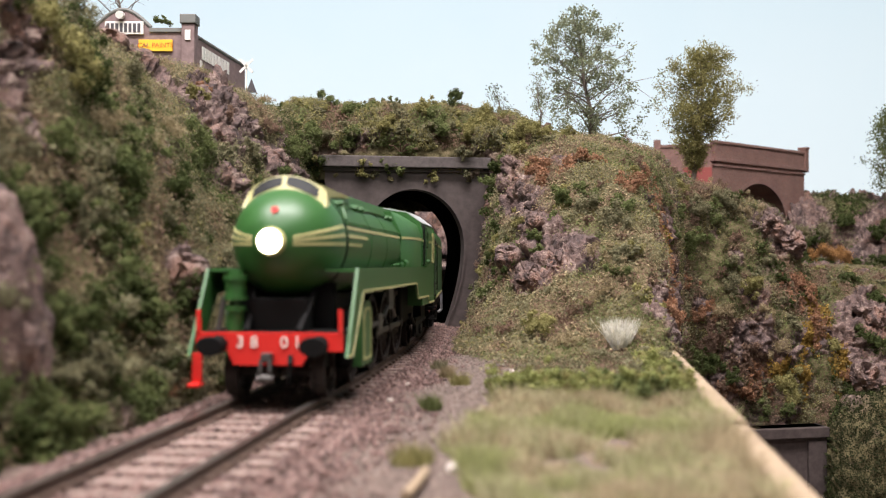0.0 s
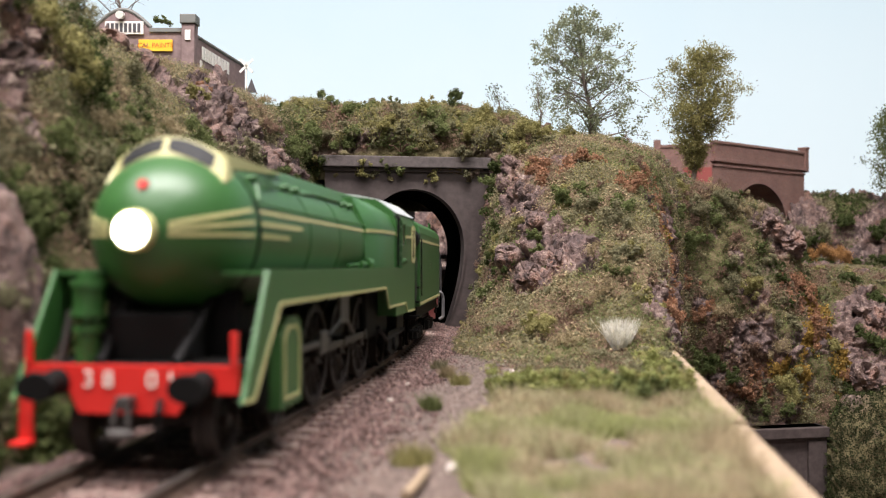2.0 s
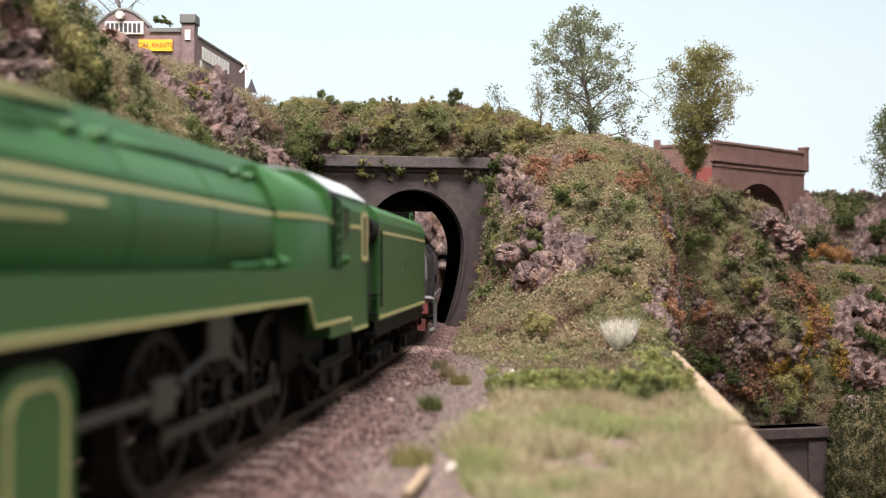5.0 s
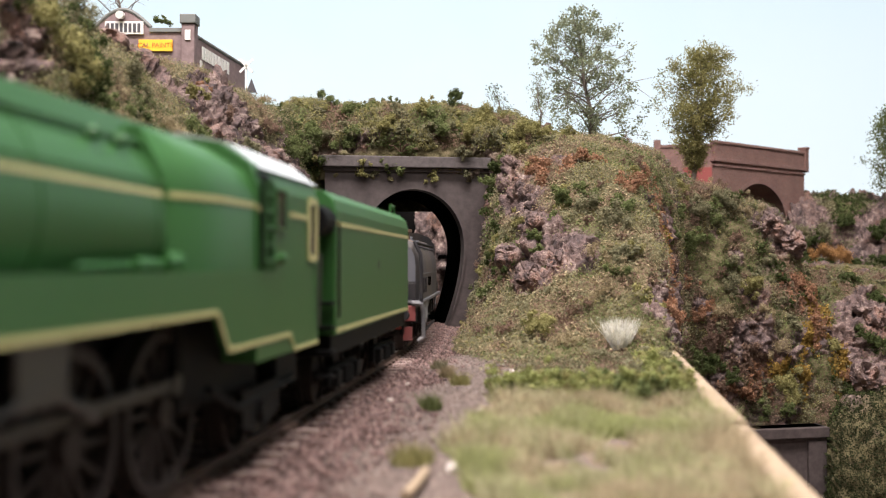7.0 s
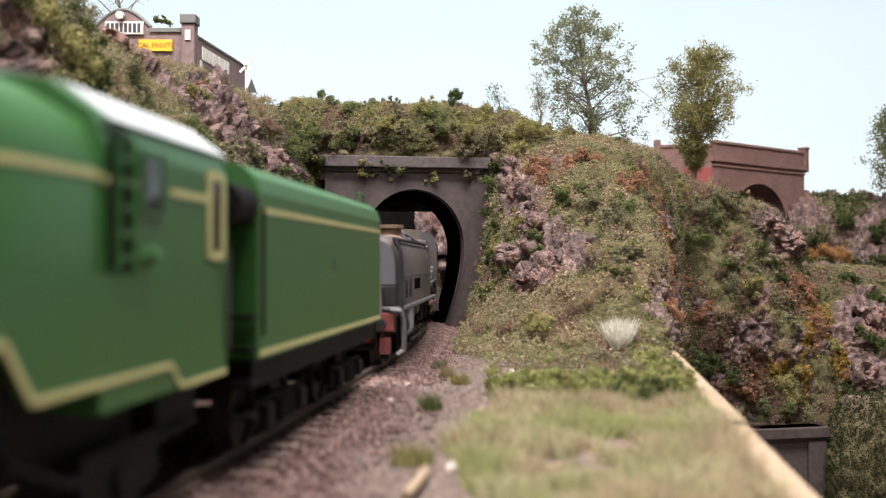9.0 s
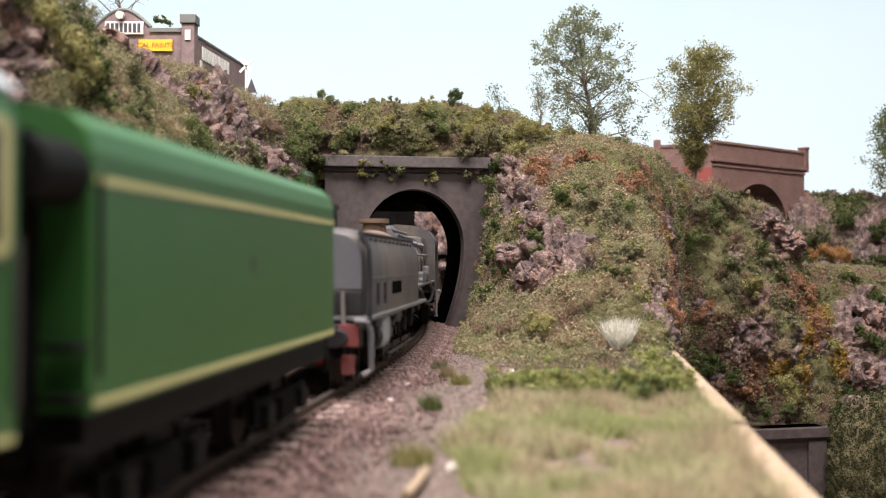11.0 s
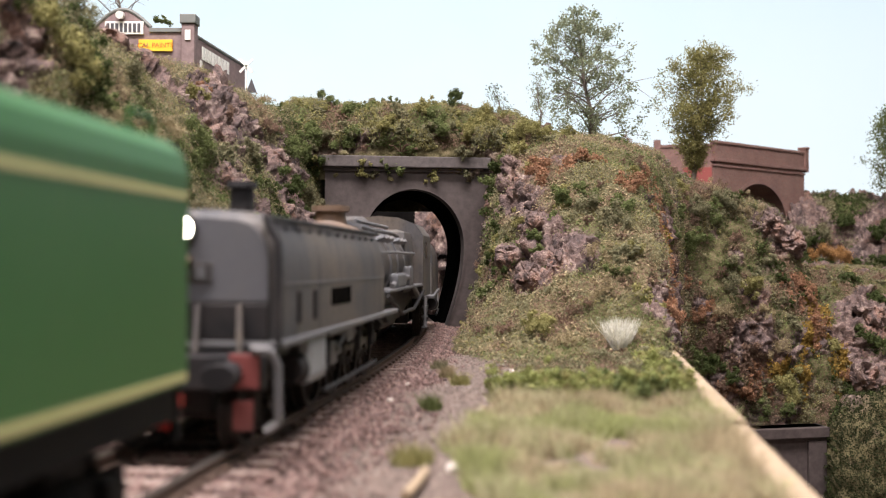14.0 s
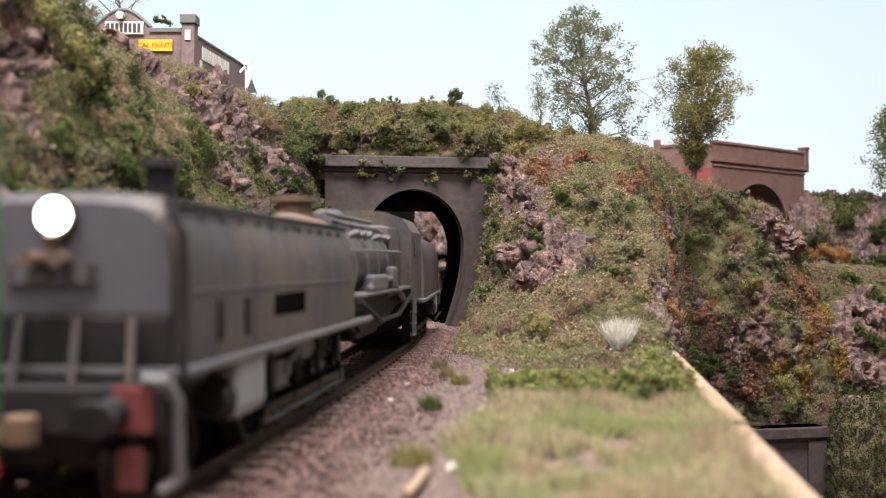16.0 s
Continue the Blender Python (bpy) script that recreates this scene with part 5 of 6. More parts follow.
SEEN_L = lambda p: (p[:, 0] > -135) * 1.0


def mottle(seed, size, lo, hi):
    """Patches of one kind of flock, where the land is mossy."""
    def w(p, n, m):
        v = fractal(p, size, 3, seed)
        return ((v > lo) & (v <= hi)) * np.clip((m - 0.3) * 4, 0, 1) + 0.0
    return w


def both(f, g):
    return lambda p, n, m: f(p, n, m) * g(p)


for nm, lnd, keep, seed, size, kinds in (
        ("bank_turf", LEFT, SEEN_L, 61, 22, ((L_OLIVE, 62000, -0.35, 0.3), (L_GREEN, 30000, 0.15, 0.6), (L_TAN, 20000, -0.7, -0.25), (L_DARK, 24000, 0.4, 2), (L_YELLOW, 12000, -0.05, 0.12), (L_BROWN, 20000, -2, -0.4))),
        ("hill_turf", HILL, lambda p: ((p[:, 1] < 530) & (p[:, 2] > 86)) * 1.0, 63, 16, ((L_OLIVE, 30000, -0.35, 0.3), (L_GREEN, 9000, 0.3, 2), (L_YELLOW, 30000, -0.3, 0.25), (L_BROWN, 8000, -2, -0.35))),
        ("spur_turf", MOUND, lambda p: (p[:, 2] > -20) * 1.0, 65, 16, ((L_OLIVE, 46000, -0.35, 0.3), (L_GREEN, 15000, 0.2, 2), (L_TAN, 14000, -0.55, -0.2), (L_BROWN, 18000, -2, -0.3), (L_YELLOW, 10000, 0.0, 0.18))),
        ("cliff_turf", CLIFF, lambda p: ((p[:, 0] < 320) & (p[:, 1] < 640)) * 1.0, 67, 15, ((L_OLIVE, 30000, -0.25, 0.15), (L_DARK, 26000, 0.1, 0.5), (L_GREEN, 12000, 0.4, 2), (L_BROWN, 46000, -2, -0.15), (L_YELLOW, 10000, -0.1, 0.02))),
        ("gorge_turf", BANK, lambda p: 1.0 + 0 * p[:, 0], 71, 16, ((L_GORGE_SHADE, 40000, -2, 2), (L_DARK, 5000, 0.4, 2))),
        ("far_turf", FAR, lambda p: ((p[:, 0] < 520) & (p[:, 1] < 960)) * 1.0, 69, 24, ((L_DARK, 12000, 0.0, 2), (L_GREEN, 6000, 0.3, 2), (L_OLIVE, 8000, -2, 0.0)))):
    words = {L_OLIVE: "olive", L_GREEN: "green", L_TAN: "straw-coloured", L_DARK: "dark green", L_GORGE_SHADE: "shade-darkened green", L_YELLOW: "yellow-green", L_BROWN: "brown", L_ORANGE: "rust-orange"}
    for mt, cnt, lo, hi in kinds:
        turf(nm, lnd, mt, int(cnt * 1.1), 0.4 if nm == "bank_turf" else 0.8 if nm == "far_turf" else 0.48, 2.3 if mt is not L_TAN else 3.0, both(mottle(seed, size, lo, hi), keep),
             words[mt] + " flock turf clinging to the " + nm.split("_")[0])


# ---- clumps of foam foliage ----
def clump(name, x, y, z, r, mat, label, category, fibre=False, group="", up=(0, 0, 1), tall=1.0, pool=None):
    """A loose patch of growth: flakes or fibres thrown round many small uneven lobes that lie along the slope."""
    up = np.array(up, float)
    side = np.cross(up, (0.31, 0.2, 0.93) if abs(up[2]) < 0.8 else (1, 0.1, 0))
    side /= np.linalg.norm(side)
    fwd = np.cross(up, side)
    k = 15
    tilt = rng.uniform(0, math.tau)
    ca, sa = math.cos(tilt), math.sin(tilt)
    a, b, h = rng.normal(size=k) * r * 0.55, rng.normal(size=k) * r * 0.36, np.abs(rng.normal(size=k)) * r * 0.26 * tall
    lobes = np.outer(a * ca - b * sa, side) + np.outer(a * sa + b * ca, fwd) + np.outer(h, up)
    fat = rng.uniform(0.14, 0.36, k) * r
    n = int(38 * r * r + 180) if not fibre else int(17 * r * r + 120)
    d = rng.normal(size=(n, 3))
    d /= np.linalg.norm(d, axis=1, keepdims=True)
    i = rng.choice(k, n, p=fat ** 2 / (fat ** 2).sum())
    p = lobes[i] + d * (fat[i] * np.abs(rng.normal(0.75, 0.3, n)))[:, None]
    far = 1.0 if y < 300 else 1.18 if y < 600 else 1.9
    v, f = flakes(p, (0.38 if not fibre else 0.8) * far, 0.7 if not fibre else 0.14, d + (0, 0, 0.35), 0.5)
    if pool is not None:
        pool.setdefault(mat, []).append(v + (x, y, z))
        return None
    ob = put_mesh(name, v, f, mat)
    ob.location = (x * MM, y * MM, z * MM)
    return tagged(ob, label, category, group)


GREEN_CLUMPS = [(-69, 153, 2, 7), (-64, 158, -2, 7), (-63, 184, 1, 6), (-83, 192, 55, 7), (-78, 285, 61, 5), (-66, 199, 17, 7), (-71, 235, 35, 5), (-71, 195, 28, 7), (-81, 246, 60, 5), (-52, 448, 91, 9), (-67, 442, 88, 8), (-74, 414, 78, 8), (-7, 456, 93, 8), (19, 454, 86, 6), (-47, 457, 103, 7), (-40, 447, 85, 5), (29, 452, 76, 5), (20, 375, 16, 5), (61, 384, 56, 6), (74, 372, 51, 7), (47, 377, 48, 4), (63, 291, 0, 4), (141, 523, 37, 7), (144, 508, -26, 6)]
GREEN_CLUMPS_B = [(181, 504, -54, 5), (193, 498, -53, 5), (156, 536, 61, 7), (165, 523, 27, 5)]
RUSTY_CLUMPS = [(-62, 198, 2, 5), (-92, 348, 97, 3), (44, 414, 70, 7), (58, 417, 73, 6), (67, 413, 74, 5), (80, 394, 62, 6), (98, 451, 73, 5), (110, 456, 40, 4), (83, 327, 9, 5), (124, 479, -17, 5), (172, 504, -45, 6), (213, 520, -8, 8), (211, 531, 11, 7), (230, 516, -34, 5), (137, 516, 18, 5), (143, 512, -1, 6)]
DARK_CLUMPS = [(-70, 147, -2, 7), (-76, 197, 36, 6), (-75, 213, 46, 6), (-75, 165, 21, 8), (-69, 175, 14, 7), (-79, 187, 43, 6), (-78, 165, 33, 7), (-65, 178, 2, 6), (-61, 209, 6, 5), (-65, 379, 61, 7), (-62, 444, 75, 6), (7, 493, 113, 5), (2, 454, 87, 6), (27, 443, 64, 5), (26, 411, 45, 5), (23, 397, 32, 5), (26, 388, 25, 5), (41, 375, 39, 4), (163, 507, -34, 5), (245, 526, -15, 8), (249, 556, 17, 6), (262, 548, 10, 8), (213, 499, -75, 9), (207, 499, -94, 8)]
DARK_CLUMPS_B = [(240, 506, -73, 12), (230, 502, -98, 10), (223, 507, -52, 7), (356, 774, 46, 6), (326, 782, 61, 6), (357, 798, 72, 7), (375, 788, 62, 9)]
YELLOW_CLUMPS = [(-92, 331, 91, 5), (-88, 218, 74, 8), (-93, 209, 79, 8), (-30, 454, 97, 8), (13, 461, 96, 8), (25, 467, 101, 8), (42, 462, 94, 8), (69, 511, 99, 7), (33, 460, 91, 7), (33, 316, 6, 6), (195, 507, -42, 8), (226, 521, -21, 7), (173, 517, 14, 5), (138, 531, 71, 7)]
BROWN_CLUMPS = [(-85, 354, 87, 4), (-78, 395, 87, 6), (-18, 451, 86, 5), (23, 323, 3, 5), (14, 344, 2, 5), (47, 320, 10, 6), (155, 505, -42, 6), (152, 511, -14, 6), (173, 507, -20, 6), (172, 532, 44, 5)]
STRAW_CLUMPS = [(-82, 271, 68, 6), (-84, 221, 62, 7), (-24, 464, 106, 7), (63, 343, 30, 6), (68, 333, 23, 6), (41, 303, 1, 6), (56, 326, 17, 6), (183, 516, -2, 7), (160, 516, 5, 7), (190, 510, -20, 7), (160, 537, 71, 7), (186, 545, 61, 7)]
ALL_P = np.concatenate([q["p"] for q in (LEFT, HILL, MOUND, CLIFF, FAR)])
ALL_N = np.concatenate([q["n"] for q in (LEFT, HILL, MOUND, CLIFF, FAR)])


def seat(x, y, z, r):
    """The spot on the land nearest to a place, a little proud of it."""
    k = int(np.argmin(((ALL_P - (x, y, z)) ** 2).sum(1)))
    q = ALL_P[k] + ALL_N[k] * (0.15 * r)
    return float(q[0]), float(q[1]), float(q[2]), tuple(ALL_N[k])


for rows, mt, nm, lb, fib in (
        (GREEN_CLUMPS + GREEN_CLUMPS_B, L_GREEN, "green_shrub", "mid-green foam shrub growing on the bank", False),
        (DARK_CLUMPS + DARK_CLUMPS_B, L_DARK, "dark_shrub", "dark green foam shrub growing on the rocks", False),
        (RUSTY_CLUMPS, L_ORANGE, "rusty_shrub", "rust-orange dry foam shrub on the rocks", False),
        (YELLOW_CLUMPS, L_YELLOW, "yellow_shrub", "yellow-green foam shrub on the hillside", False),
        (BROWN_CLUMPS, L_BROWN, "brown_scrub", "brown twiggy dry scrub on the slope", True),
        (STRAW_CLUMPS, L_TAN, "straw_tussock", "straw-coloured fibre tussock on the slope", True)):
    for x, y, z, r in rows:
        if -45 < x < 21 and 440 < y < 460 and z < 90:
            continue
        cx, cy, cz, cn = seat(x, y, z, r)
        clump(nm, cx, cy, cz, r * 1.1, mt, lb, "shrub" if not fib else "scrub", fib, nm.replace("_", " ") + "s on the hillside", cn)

# many smaller tufts over the slopes; those on the far land are one body for each colour
FAR_TUFTS = {}
for lnd, keep, n, seed, picks in (
        (LEFT, lambda p: ((p[:, 0] > -122) & (p[:, 1] > 130) & ((p[:, 1] < 250) | (p[:, 2] < 90))) * 1.0, 210, 81, (L_OLIVE, L_GREEN, L_DARK, L_OLIVE, L_OLIVE, L_GREEN, L_YELLOW)),
        (HILL, lambda p: (p[:, 1] < 505) * 1.0, 85, 83, (L_YELLOW, L_OLIVE, L_YELLOW, L_OLIVE, L_GREEN, L_OLIVE, L_GREEN)),
        (MOUND, lambda p: (p[:, 2] > -8) * 1.0, 90, 85, (L_OLIVE, L_OLIVE, L_GREEN, L_YELLOW, L_BROWN, L_BROWN, L_OLIVE)),
        (CLIFF, lambda p: ((p[:, 0] < 300) & (p[:, 1] < 580) & (p[:, 2] > -62)) * 1.0, 150, 87, (L_DARK, L_BROWN, L_BROWN, L_OLIVE, L_YELLOW, L_DARK, L_OLIVE)),
        (FAR, lambda p: ((p[:, 0] < 450) & (p[:, 1] < 880)) * 1.0, 22, 89, (L_DARK, L_DARK, L_GREEN, L_OLIVE, L_DARK, L_DARK, L_GREEN))):
    w = lnd["area"] * keep(lnd["p"]) * (lnd["moss"] > 0.45)
    for k in rng.choice(len(w), n, p=w / w.sum()):
        q = lnd["p"][k]
        pick = picks[int(np.clip((float(fractal(q[None], 20, 2, seed)[0]) + 0.9) / 1.8, 0, 0.999) * 7)]
        r = (2.2 + 3.6 * random.random() ** 1.6) * (1.6 if lnd is FAR else 1.35 if lnd is LEFT else 1.0)
        c = q + lnd["n"][k] * (0.12 * r)
        fib = pick in (L_TAN, L_BROWN)
        word = words[pick]
        clump("tuft" if fib else "shrub", float(c[0]), float(c[1]), float(c[2]), r, pick,
              ("small " + word + " fibre tuft growing on the slope") if fib else ("small " + word + " foam shrub growing on the slope"), "tuft" if fib else "shrub", fib, word + " growth on the slopes", tuple(lnd["n"][k]), 1.5, FAR_TUFTS if any(lnd is q for q in (HILL, CLIFF, FAR)) else None)

for pick, bodies in FAR_TUFTS.items():
    v = np.concatenate(bodies)
    tagged(put_mesh("tufts", v, np.arange(len(v)).reshape(-1, 4), pick), words[pick] + " foam tufts scattered over the hill and cliff", "tufts", kind="stuff")

# trailing creepers: strands that hang down over the land, set with small dry leaves
L_GOLD = leaf_material("golden_dry_creeper", (0.15, 0.095, 0.02), (0.34, 0.225, 0.06))
words[L_GOLD] = "golden"


def creeper(x, y, z, wide, drop, mat, label):
    near = np.abs(ALL_P - (x, y, z - drop / 2)).max(1) < max(wide, drop) * 0.5 + 12
    lp, ln = ALL_P[near], ALL_N[near]
    k0 = int(np.argmin(((lp - (x, y, z)) ** 2).sum(1)))
    side = np.cross(ln[k0], (0, 0, 1.0))
    side /= np.linalg.norm(side) + 1e-9
    spots_at, outs = [], []
    for k in range(int(wide * 1.5) + 3):
        q = np.array((x, y, z)) + side * rng.normal() * wide * 0.36 + (0, 0, rng.normal() * drop * 0.14)
        drift = side * rng.normal() * 0.16
        for step in range(int(drop * rng.uniform(0.35, 1.0) / 0.9) + 2):
            j = int(np.argmin(((lp - q) ** 2).sum(1)))
            c = lp[j] + ln[j] * rng.uniform(0.4, 2.4)
            m = 5
            spots_at.append(c + rng.normal(size=(m, 3)) * 0.62)
            outs.append(np.tile(ln[j], (m, 1)))
            q = lp[j] * 0.6 + q * 0.4 + drift + (0, 0, -0.9)
    p = np.concatenate(spots_at)
    v, f = flakes(p, 0.62 if y < 450 else 0.8, 0.62, np.concatenate(outs), 0.8)
    return tagged(put_mesh("creeper", v, f, mat), label, "creeper", "creepers over the rocks")


for mat, rows in (
        (L_ORANGE, [(58, 412, 76, 18, 7), (45, 405, 70, 10, 9), (88, 403, 68, 9, 14), (94, 392, 48, 6, 26), (92, 366, 28, 7, 28), (85, 330, 14, 7, 22), (211, 532, 20, 15, 16), (214, 528, 4, 11, 24), (178, 513, -32, 9, 18), (158, 511, -40, 12, 8), (150, 514, 6, 8, 14), (104, 456, 62, 8, 20)]),
        (L_GOLD, [(214, 522, -8, 18, 32), (205, 516, -34, 14, 16), (228, 516, -24, 10, 24), (106, 458, 44, 8, 26), (222, 524, 8, 10, 12), (192, 512, -28, 9, 14)]),
        (L_BROWN, [(112, 470, 30, 10, 26), (156, 513, -4, 12, 20), (172, 510, -24, 12, 18), (120, 480, 0, 12, 22)])):
    for x, y, z, wide, drop in rows:
        creeper(x, y, z, wide, drop, mat, words[mat] + " dry creeper trailing down over the rocks")

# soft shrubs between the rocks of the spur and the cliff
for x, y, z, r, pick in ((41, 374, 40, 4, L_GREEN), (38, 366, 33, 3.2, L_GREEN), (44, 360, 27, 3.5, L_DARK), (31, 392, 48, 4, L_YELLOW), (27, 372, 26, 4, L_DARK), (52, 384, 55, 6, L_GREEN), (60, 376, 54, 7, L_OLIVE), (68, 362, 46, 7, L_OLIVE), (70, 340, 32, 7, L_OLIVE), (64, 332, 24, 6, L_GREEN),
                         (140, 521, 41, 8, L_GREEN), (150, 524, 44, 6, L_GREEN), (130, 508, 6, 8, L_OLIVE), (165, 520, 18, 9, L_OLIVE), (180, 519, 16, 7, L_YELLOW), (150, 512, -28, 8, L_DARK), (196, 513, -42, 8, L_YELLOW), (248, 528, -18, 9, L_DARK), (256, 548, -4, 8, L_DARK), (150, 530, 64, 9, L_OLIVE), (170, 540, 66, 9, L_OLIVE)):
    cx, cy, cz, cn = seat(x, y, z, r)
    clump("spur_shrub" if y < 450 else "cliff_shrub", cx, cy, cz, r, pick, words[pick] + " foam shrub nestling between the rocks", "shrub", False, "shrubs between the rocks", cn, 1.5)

# a fringe of shrubs hanging over the tunnel mouth
for k in range(19):
    x = -58 + 4.9 * k
    pick = (L_OLIVE, L_YELLOW, L_OLIVE, L_GREEN, L_YELLOW)[k % 5]
    clump("fringe_shrub", x, portal_y(x) + 3 + random.uniform(-1, 2), 90 + random.uniform(0, 4), random.uniform(4.2, 6.6), pick, words[pick] + " shrub hanging over the tunnel coping", "shrub", False, "shrubs over the tunnel mouth", (0, -0.5, 0.85), 2.0)
for k in range(9):
    z = 12 + 8 * k
    pick = (L_DARK, L_GREEN, L_DARK)[k % 3]
    clump("fringe_shrub", 23 + random.uniform(-1, 2), 446 - (70 - z) * 0.35, z, random.uniform(4, 5.5), pick, words[pick] + " shrub beside the tunnel mouth", "shrub", False, "shrubs over the tunnel mouth")

# long loose fibres that make the bank fuzzy
for lnd, keep, cnt, mt, word in ((LEFT, SEEN_L, 26000, L_TAN, "straw"), (LEFT, SEEN_L, 18000, L_OLIVE, "olive"), (MOUND, lambda p: (p[:, 2] > -6) * 1.0, 12000, L_TAN, "straw"), (CLIFF, lambda p: ((p[:, 0] < 300) & (p[:, 1] < 590)) * 1.0, 12000, L_BROWN, "brown")):
    w = lnd["area"] * keep(lnd["p"]) * np.clip(lnd["moss"] - 0.3, 0, 1)
    i = rng.choice(len(w), cnt, p=w / w.sum())
    v, f = flakes(lnd["p"][i] + lnd["n"][i] * rng.uniform(0.5, 3.2, (cnt, 1)), 0.95, 0.11)
    tagged(put_mesh("loose_fibre", v, f, mt), word + " coloured loose dry fibre over the slope", "dry grass", kind="stuff")

# low shrubs along the foot of the bank
for k in range(16):
    u = 30 + 19 * k + random.uniform(-6, 6)
    bx, by = beside(u, -25 - random.uniform(0, 4))
    clump("foot_shrub", bx, by, -1.5, random.uniform(3.2, 5.5), (L_DARK, L_GREEN, L_OLIVE, L_BROWN)[k % 4], "low foam shrub at the foot of the bank", "shrub", False, "shrubs at the bank's foot")

# the orange-brown round bush on the far terrace
clump("round_orange_bush", 274, 640, 33, 13, leaf_material("orange_straw_fibre", (0.16, 0.08, 0.03), (0.36, 0.20, 0.08)), "round orange-brown fibre bush on the terrace", "bush", True)


# ---- boulders ----
def boulder(name, x, y, z, rx, ry, rz, seed, label, jag=0.8):
    bm = bmesh.new()
    bmesh.ops.create_icosphere(bm, subdivisions=5, radius=1)
    p = np.array([v.co for v in bm.verts]) * (rx, ry, rz)
    nrm = np.array([v.co for v in bm.verts])
    q = p + nrm * (broken(p + seed * 31.7, seed) * jag * min(1.0, rx / 9))[:, None]
    for v, c in zip(bm.verts, q):
        v.co = c
    ob = part(name, bm, M_TERRAIN, smooth=True)
    ob.location = (x * MM, y * MM, z * MM)
    return tagged(ob, label, "rock")


boulder("boulder", -83, 155, 10, 15.5, 12, 33, 5, "tall pink-brown plaster rock outcrop beside the track", 0.42)
boulder("boulder", -113, 303, 100, 6, 9, 5, 9, "red-brown jagged rock on the crest of the bank")
boulder("boulder", -66, 226, 24, 7, 8, 9, 12, "pale grey-pink rock knob in the bank")
boulder("boulder", -66, 175, -2, 4, 4, 4, 14, "small pale rock at the bank's foot")
for k, (x, y, z, r) in enumerate(((34, 354, 22, 5), (46, 352, 28, 5), (27, 374, 30, 4.5), (58, 352, 33, 4.5), (38, 378, 45, 4.5), (208, 545, 42, 10), (196, 541, 50, 8), (252, 535, -2, 9), (238, 512, -36, 8))):
    boulder("boulder", x, y, z, r, r, r * 1.1, 20 + k, "pale dry-brushed rock knob on the slope")

# ---- bleached tuft, tufts and litter on the ledge ----
def blades(name, pts, mat, height, width, lean, label, category, kind=""):
    """Standing blades of static grass, one tapering three-cornered blade at each root."""
    n = len(pts)
    a = rng.uniform(0, math.tau, n)
    h = height * rng.uniform(0.55, 1.25, n)
    tip = np.stack([np.cos(a) * lean * h * rng.uniform(0.2, 1, n), np.sin(a) * lean * h * rng.uniform(0.2, 1, n), h], 1)
    b = rng.uniform(0, math.tau, n)
    side = np.stack([np.cos(b), np.sin(b), 0 * b], 1) * width
    v = np.stack([pts - side, pts + side, pts + tip], 1).reshape(-1, 3)
    ob = put_mesh(name, v, np.arange(3 * n).reshape(n, 3), mat)
    return tagged(ob, label, category, kind=kind)


def around(x, y, z, r, n):
    a, q = rng.uniform(0, math.tau, n), np.sqrt(rng.uniform(0, 1, n)) * r
    return np.stack([x + np.cos(a) * q, y + np.sin(a) * q, np.full(n, z)], 1)


blades("bleached_tuft", around(57.5, 295, 0.3, 2.5, 900), L_WHITE, 9.0, 0.18, 0.8, "bleached white-cream grass tuft on the ledge", "grass tuft")
for x, y, r, mt in ((-2.5, 196, 2.2, L_GREEN), (4.5, 236, 2.6, L_YELLOW), (-5, 143, 3.4, L_YELLOW), (1, 252, 1.8, L_TAN), (-1, 268, 2.2, L_OLIVE)):
    blades("grass_tuft", around(x, y, -3.4, r, 260), mt, 3.2, 0.13, 0.8, "small green grass tuft in the ballast", "grass tuft")


def grass_left(y):
    return 4.5 + 2.6 * math.sin(y * 0.07) + 1.6 * math.sin(y * 0.23 + 1) + max(0, (y - 150)) * 0.07


c = np.column_stack([rng.uniform(-2, 56, 150000), rng.uniform(66, 214, 150000), np.full(150000, -3.9)])
ragged = fractal(c, 9, 3, 55) * 3.2
c = c[(c[:, 0] > np.array([grass_left(y) for y in c[:, 1]]) + ragged) & (c[:, 0] < edge_x(c[:, 1]) - 0.2) & (c[:, 1] < 204 + ragged * 1.3)]
thick = fractal(c, 7, 3, 57)
c = c[(thick > -0.75) & (rng.uniform(0, 1, len(c)) < 0.72 + thick * 0.35)][:76000]
tint = fractal(c * (1, 0.62, 1), 9, 4, 77, 0.75) + 0.35 * grain(c * (1, 0.5, 1), 26, 78)
tall = np.clip(3.4 + fractal(c, 11, 3, 59) * 1.9, 1.4, 6.5)
for lo, hi, mt, lb in ((-9, -0.3, L_STRAW, "straw-coloured static grass mat"), (-0.3, 0.05, L_GRASS, "pale green-yellow static grass mat"), (0.05, 0.42, L_GRASS_Y, "yellow-green static grass mat"), (0.42, 9, L_GRASS_G, "soft green static grass mat")):
    pick = (tint > lo) & (tint <= hi)
    blades("grass_mat", c[pick], mt, tall[pick], 0.15, 1.05, lb + " on the ledge", "grass", "stuff")

# low hedge of foam across the ledge, and its tail along the board
for k in range(74):
    x = 13 + 0.66 * k + random.uniform(-1, 1)
    y = 211 + 4 * math.sin(x * 0.13) + random.uniform(-7, 6) - 0.08 * (x - 13)
    pick = (L_HEDGE, L_HEDGE, L_YELLOW, L_HEDGE, L_GREEN)[k % 5]
    if x < edge_x(y) - 3.0:
        clump("hedge_shrub", x, y, -2.6 + random.uniform(0, 1) + 0.02 * (x - 13), random.uniform(3.4, 5.0), pick, "low soft green foam shrub across the ledge", "shrub", False, "low hedge across the ledge", (0, 0, 1), 1.9)
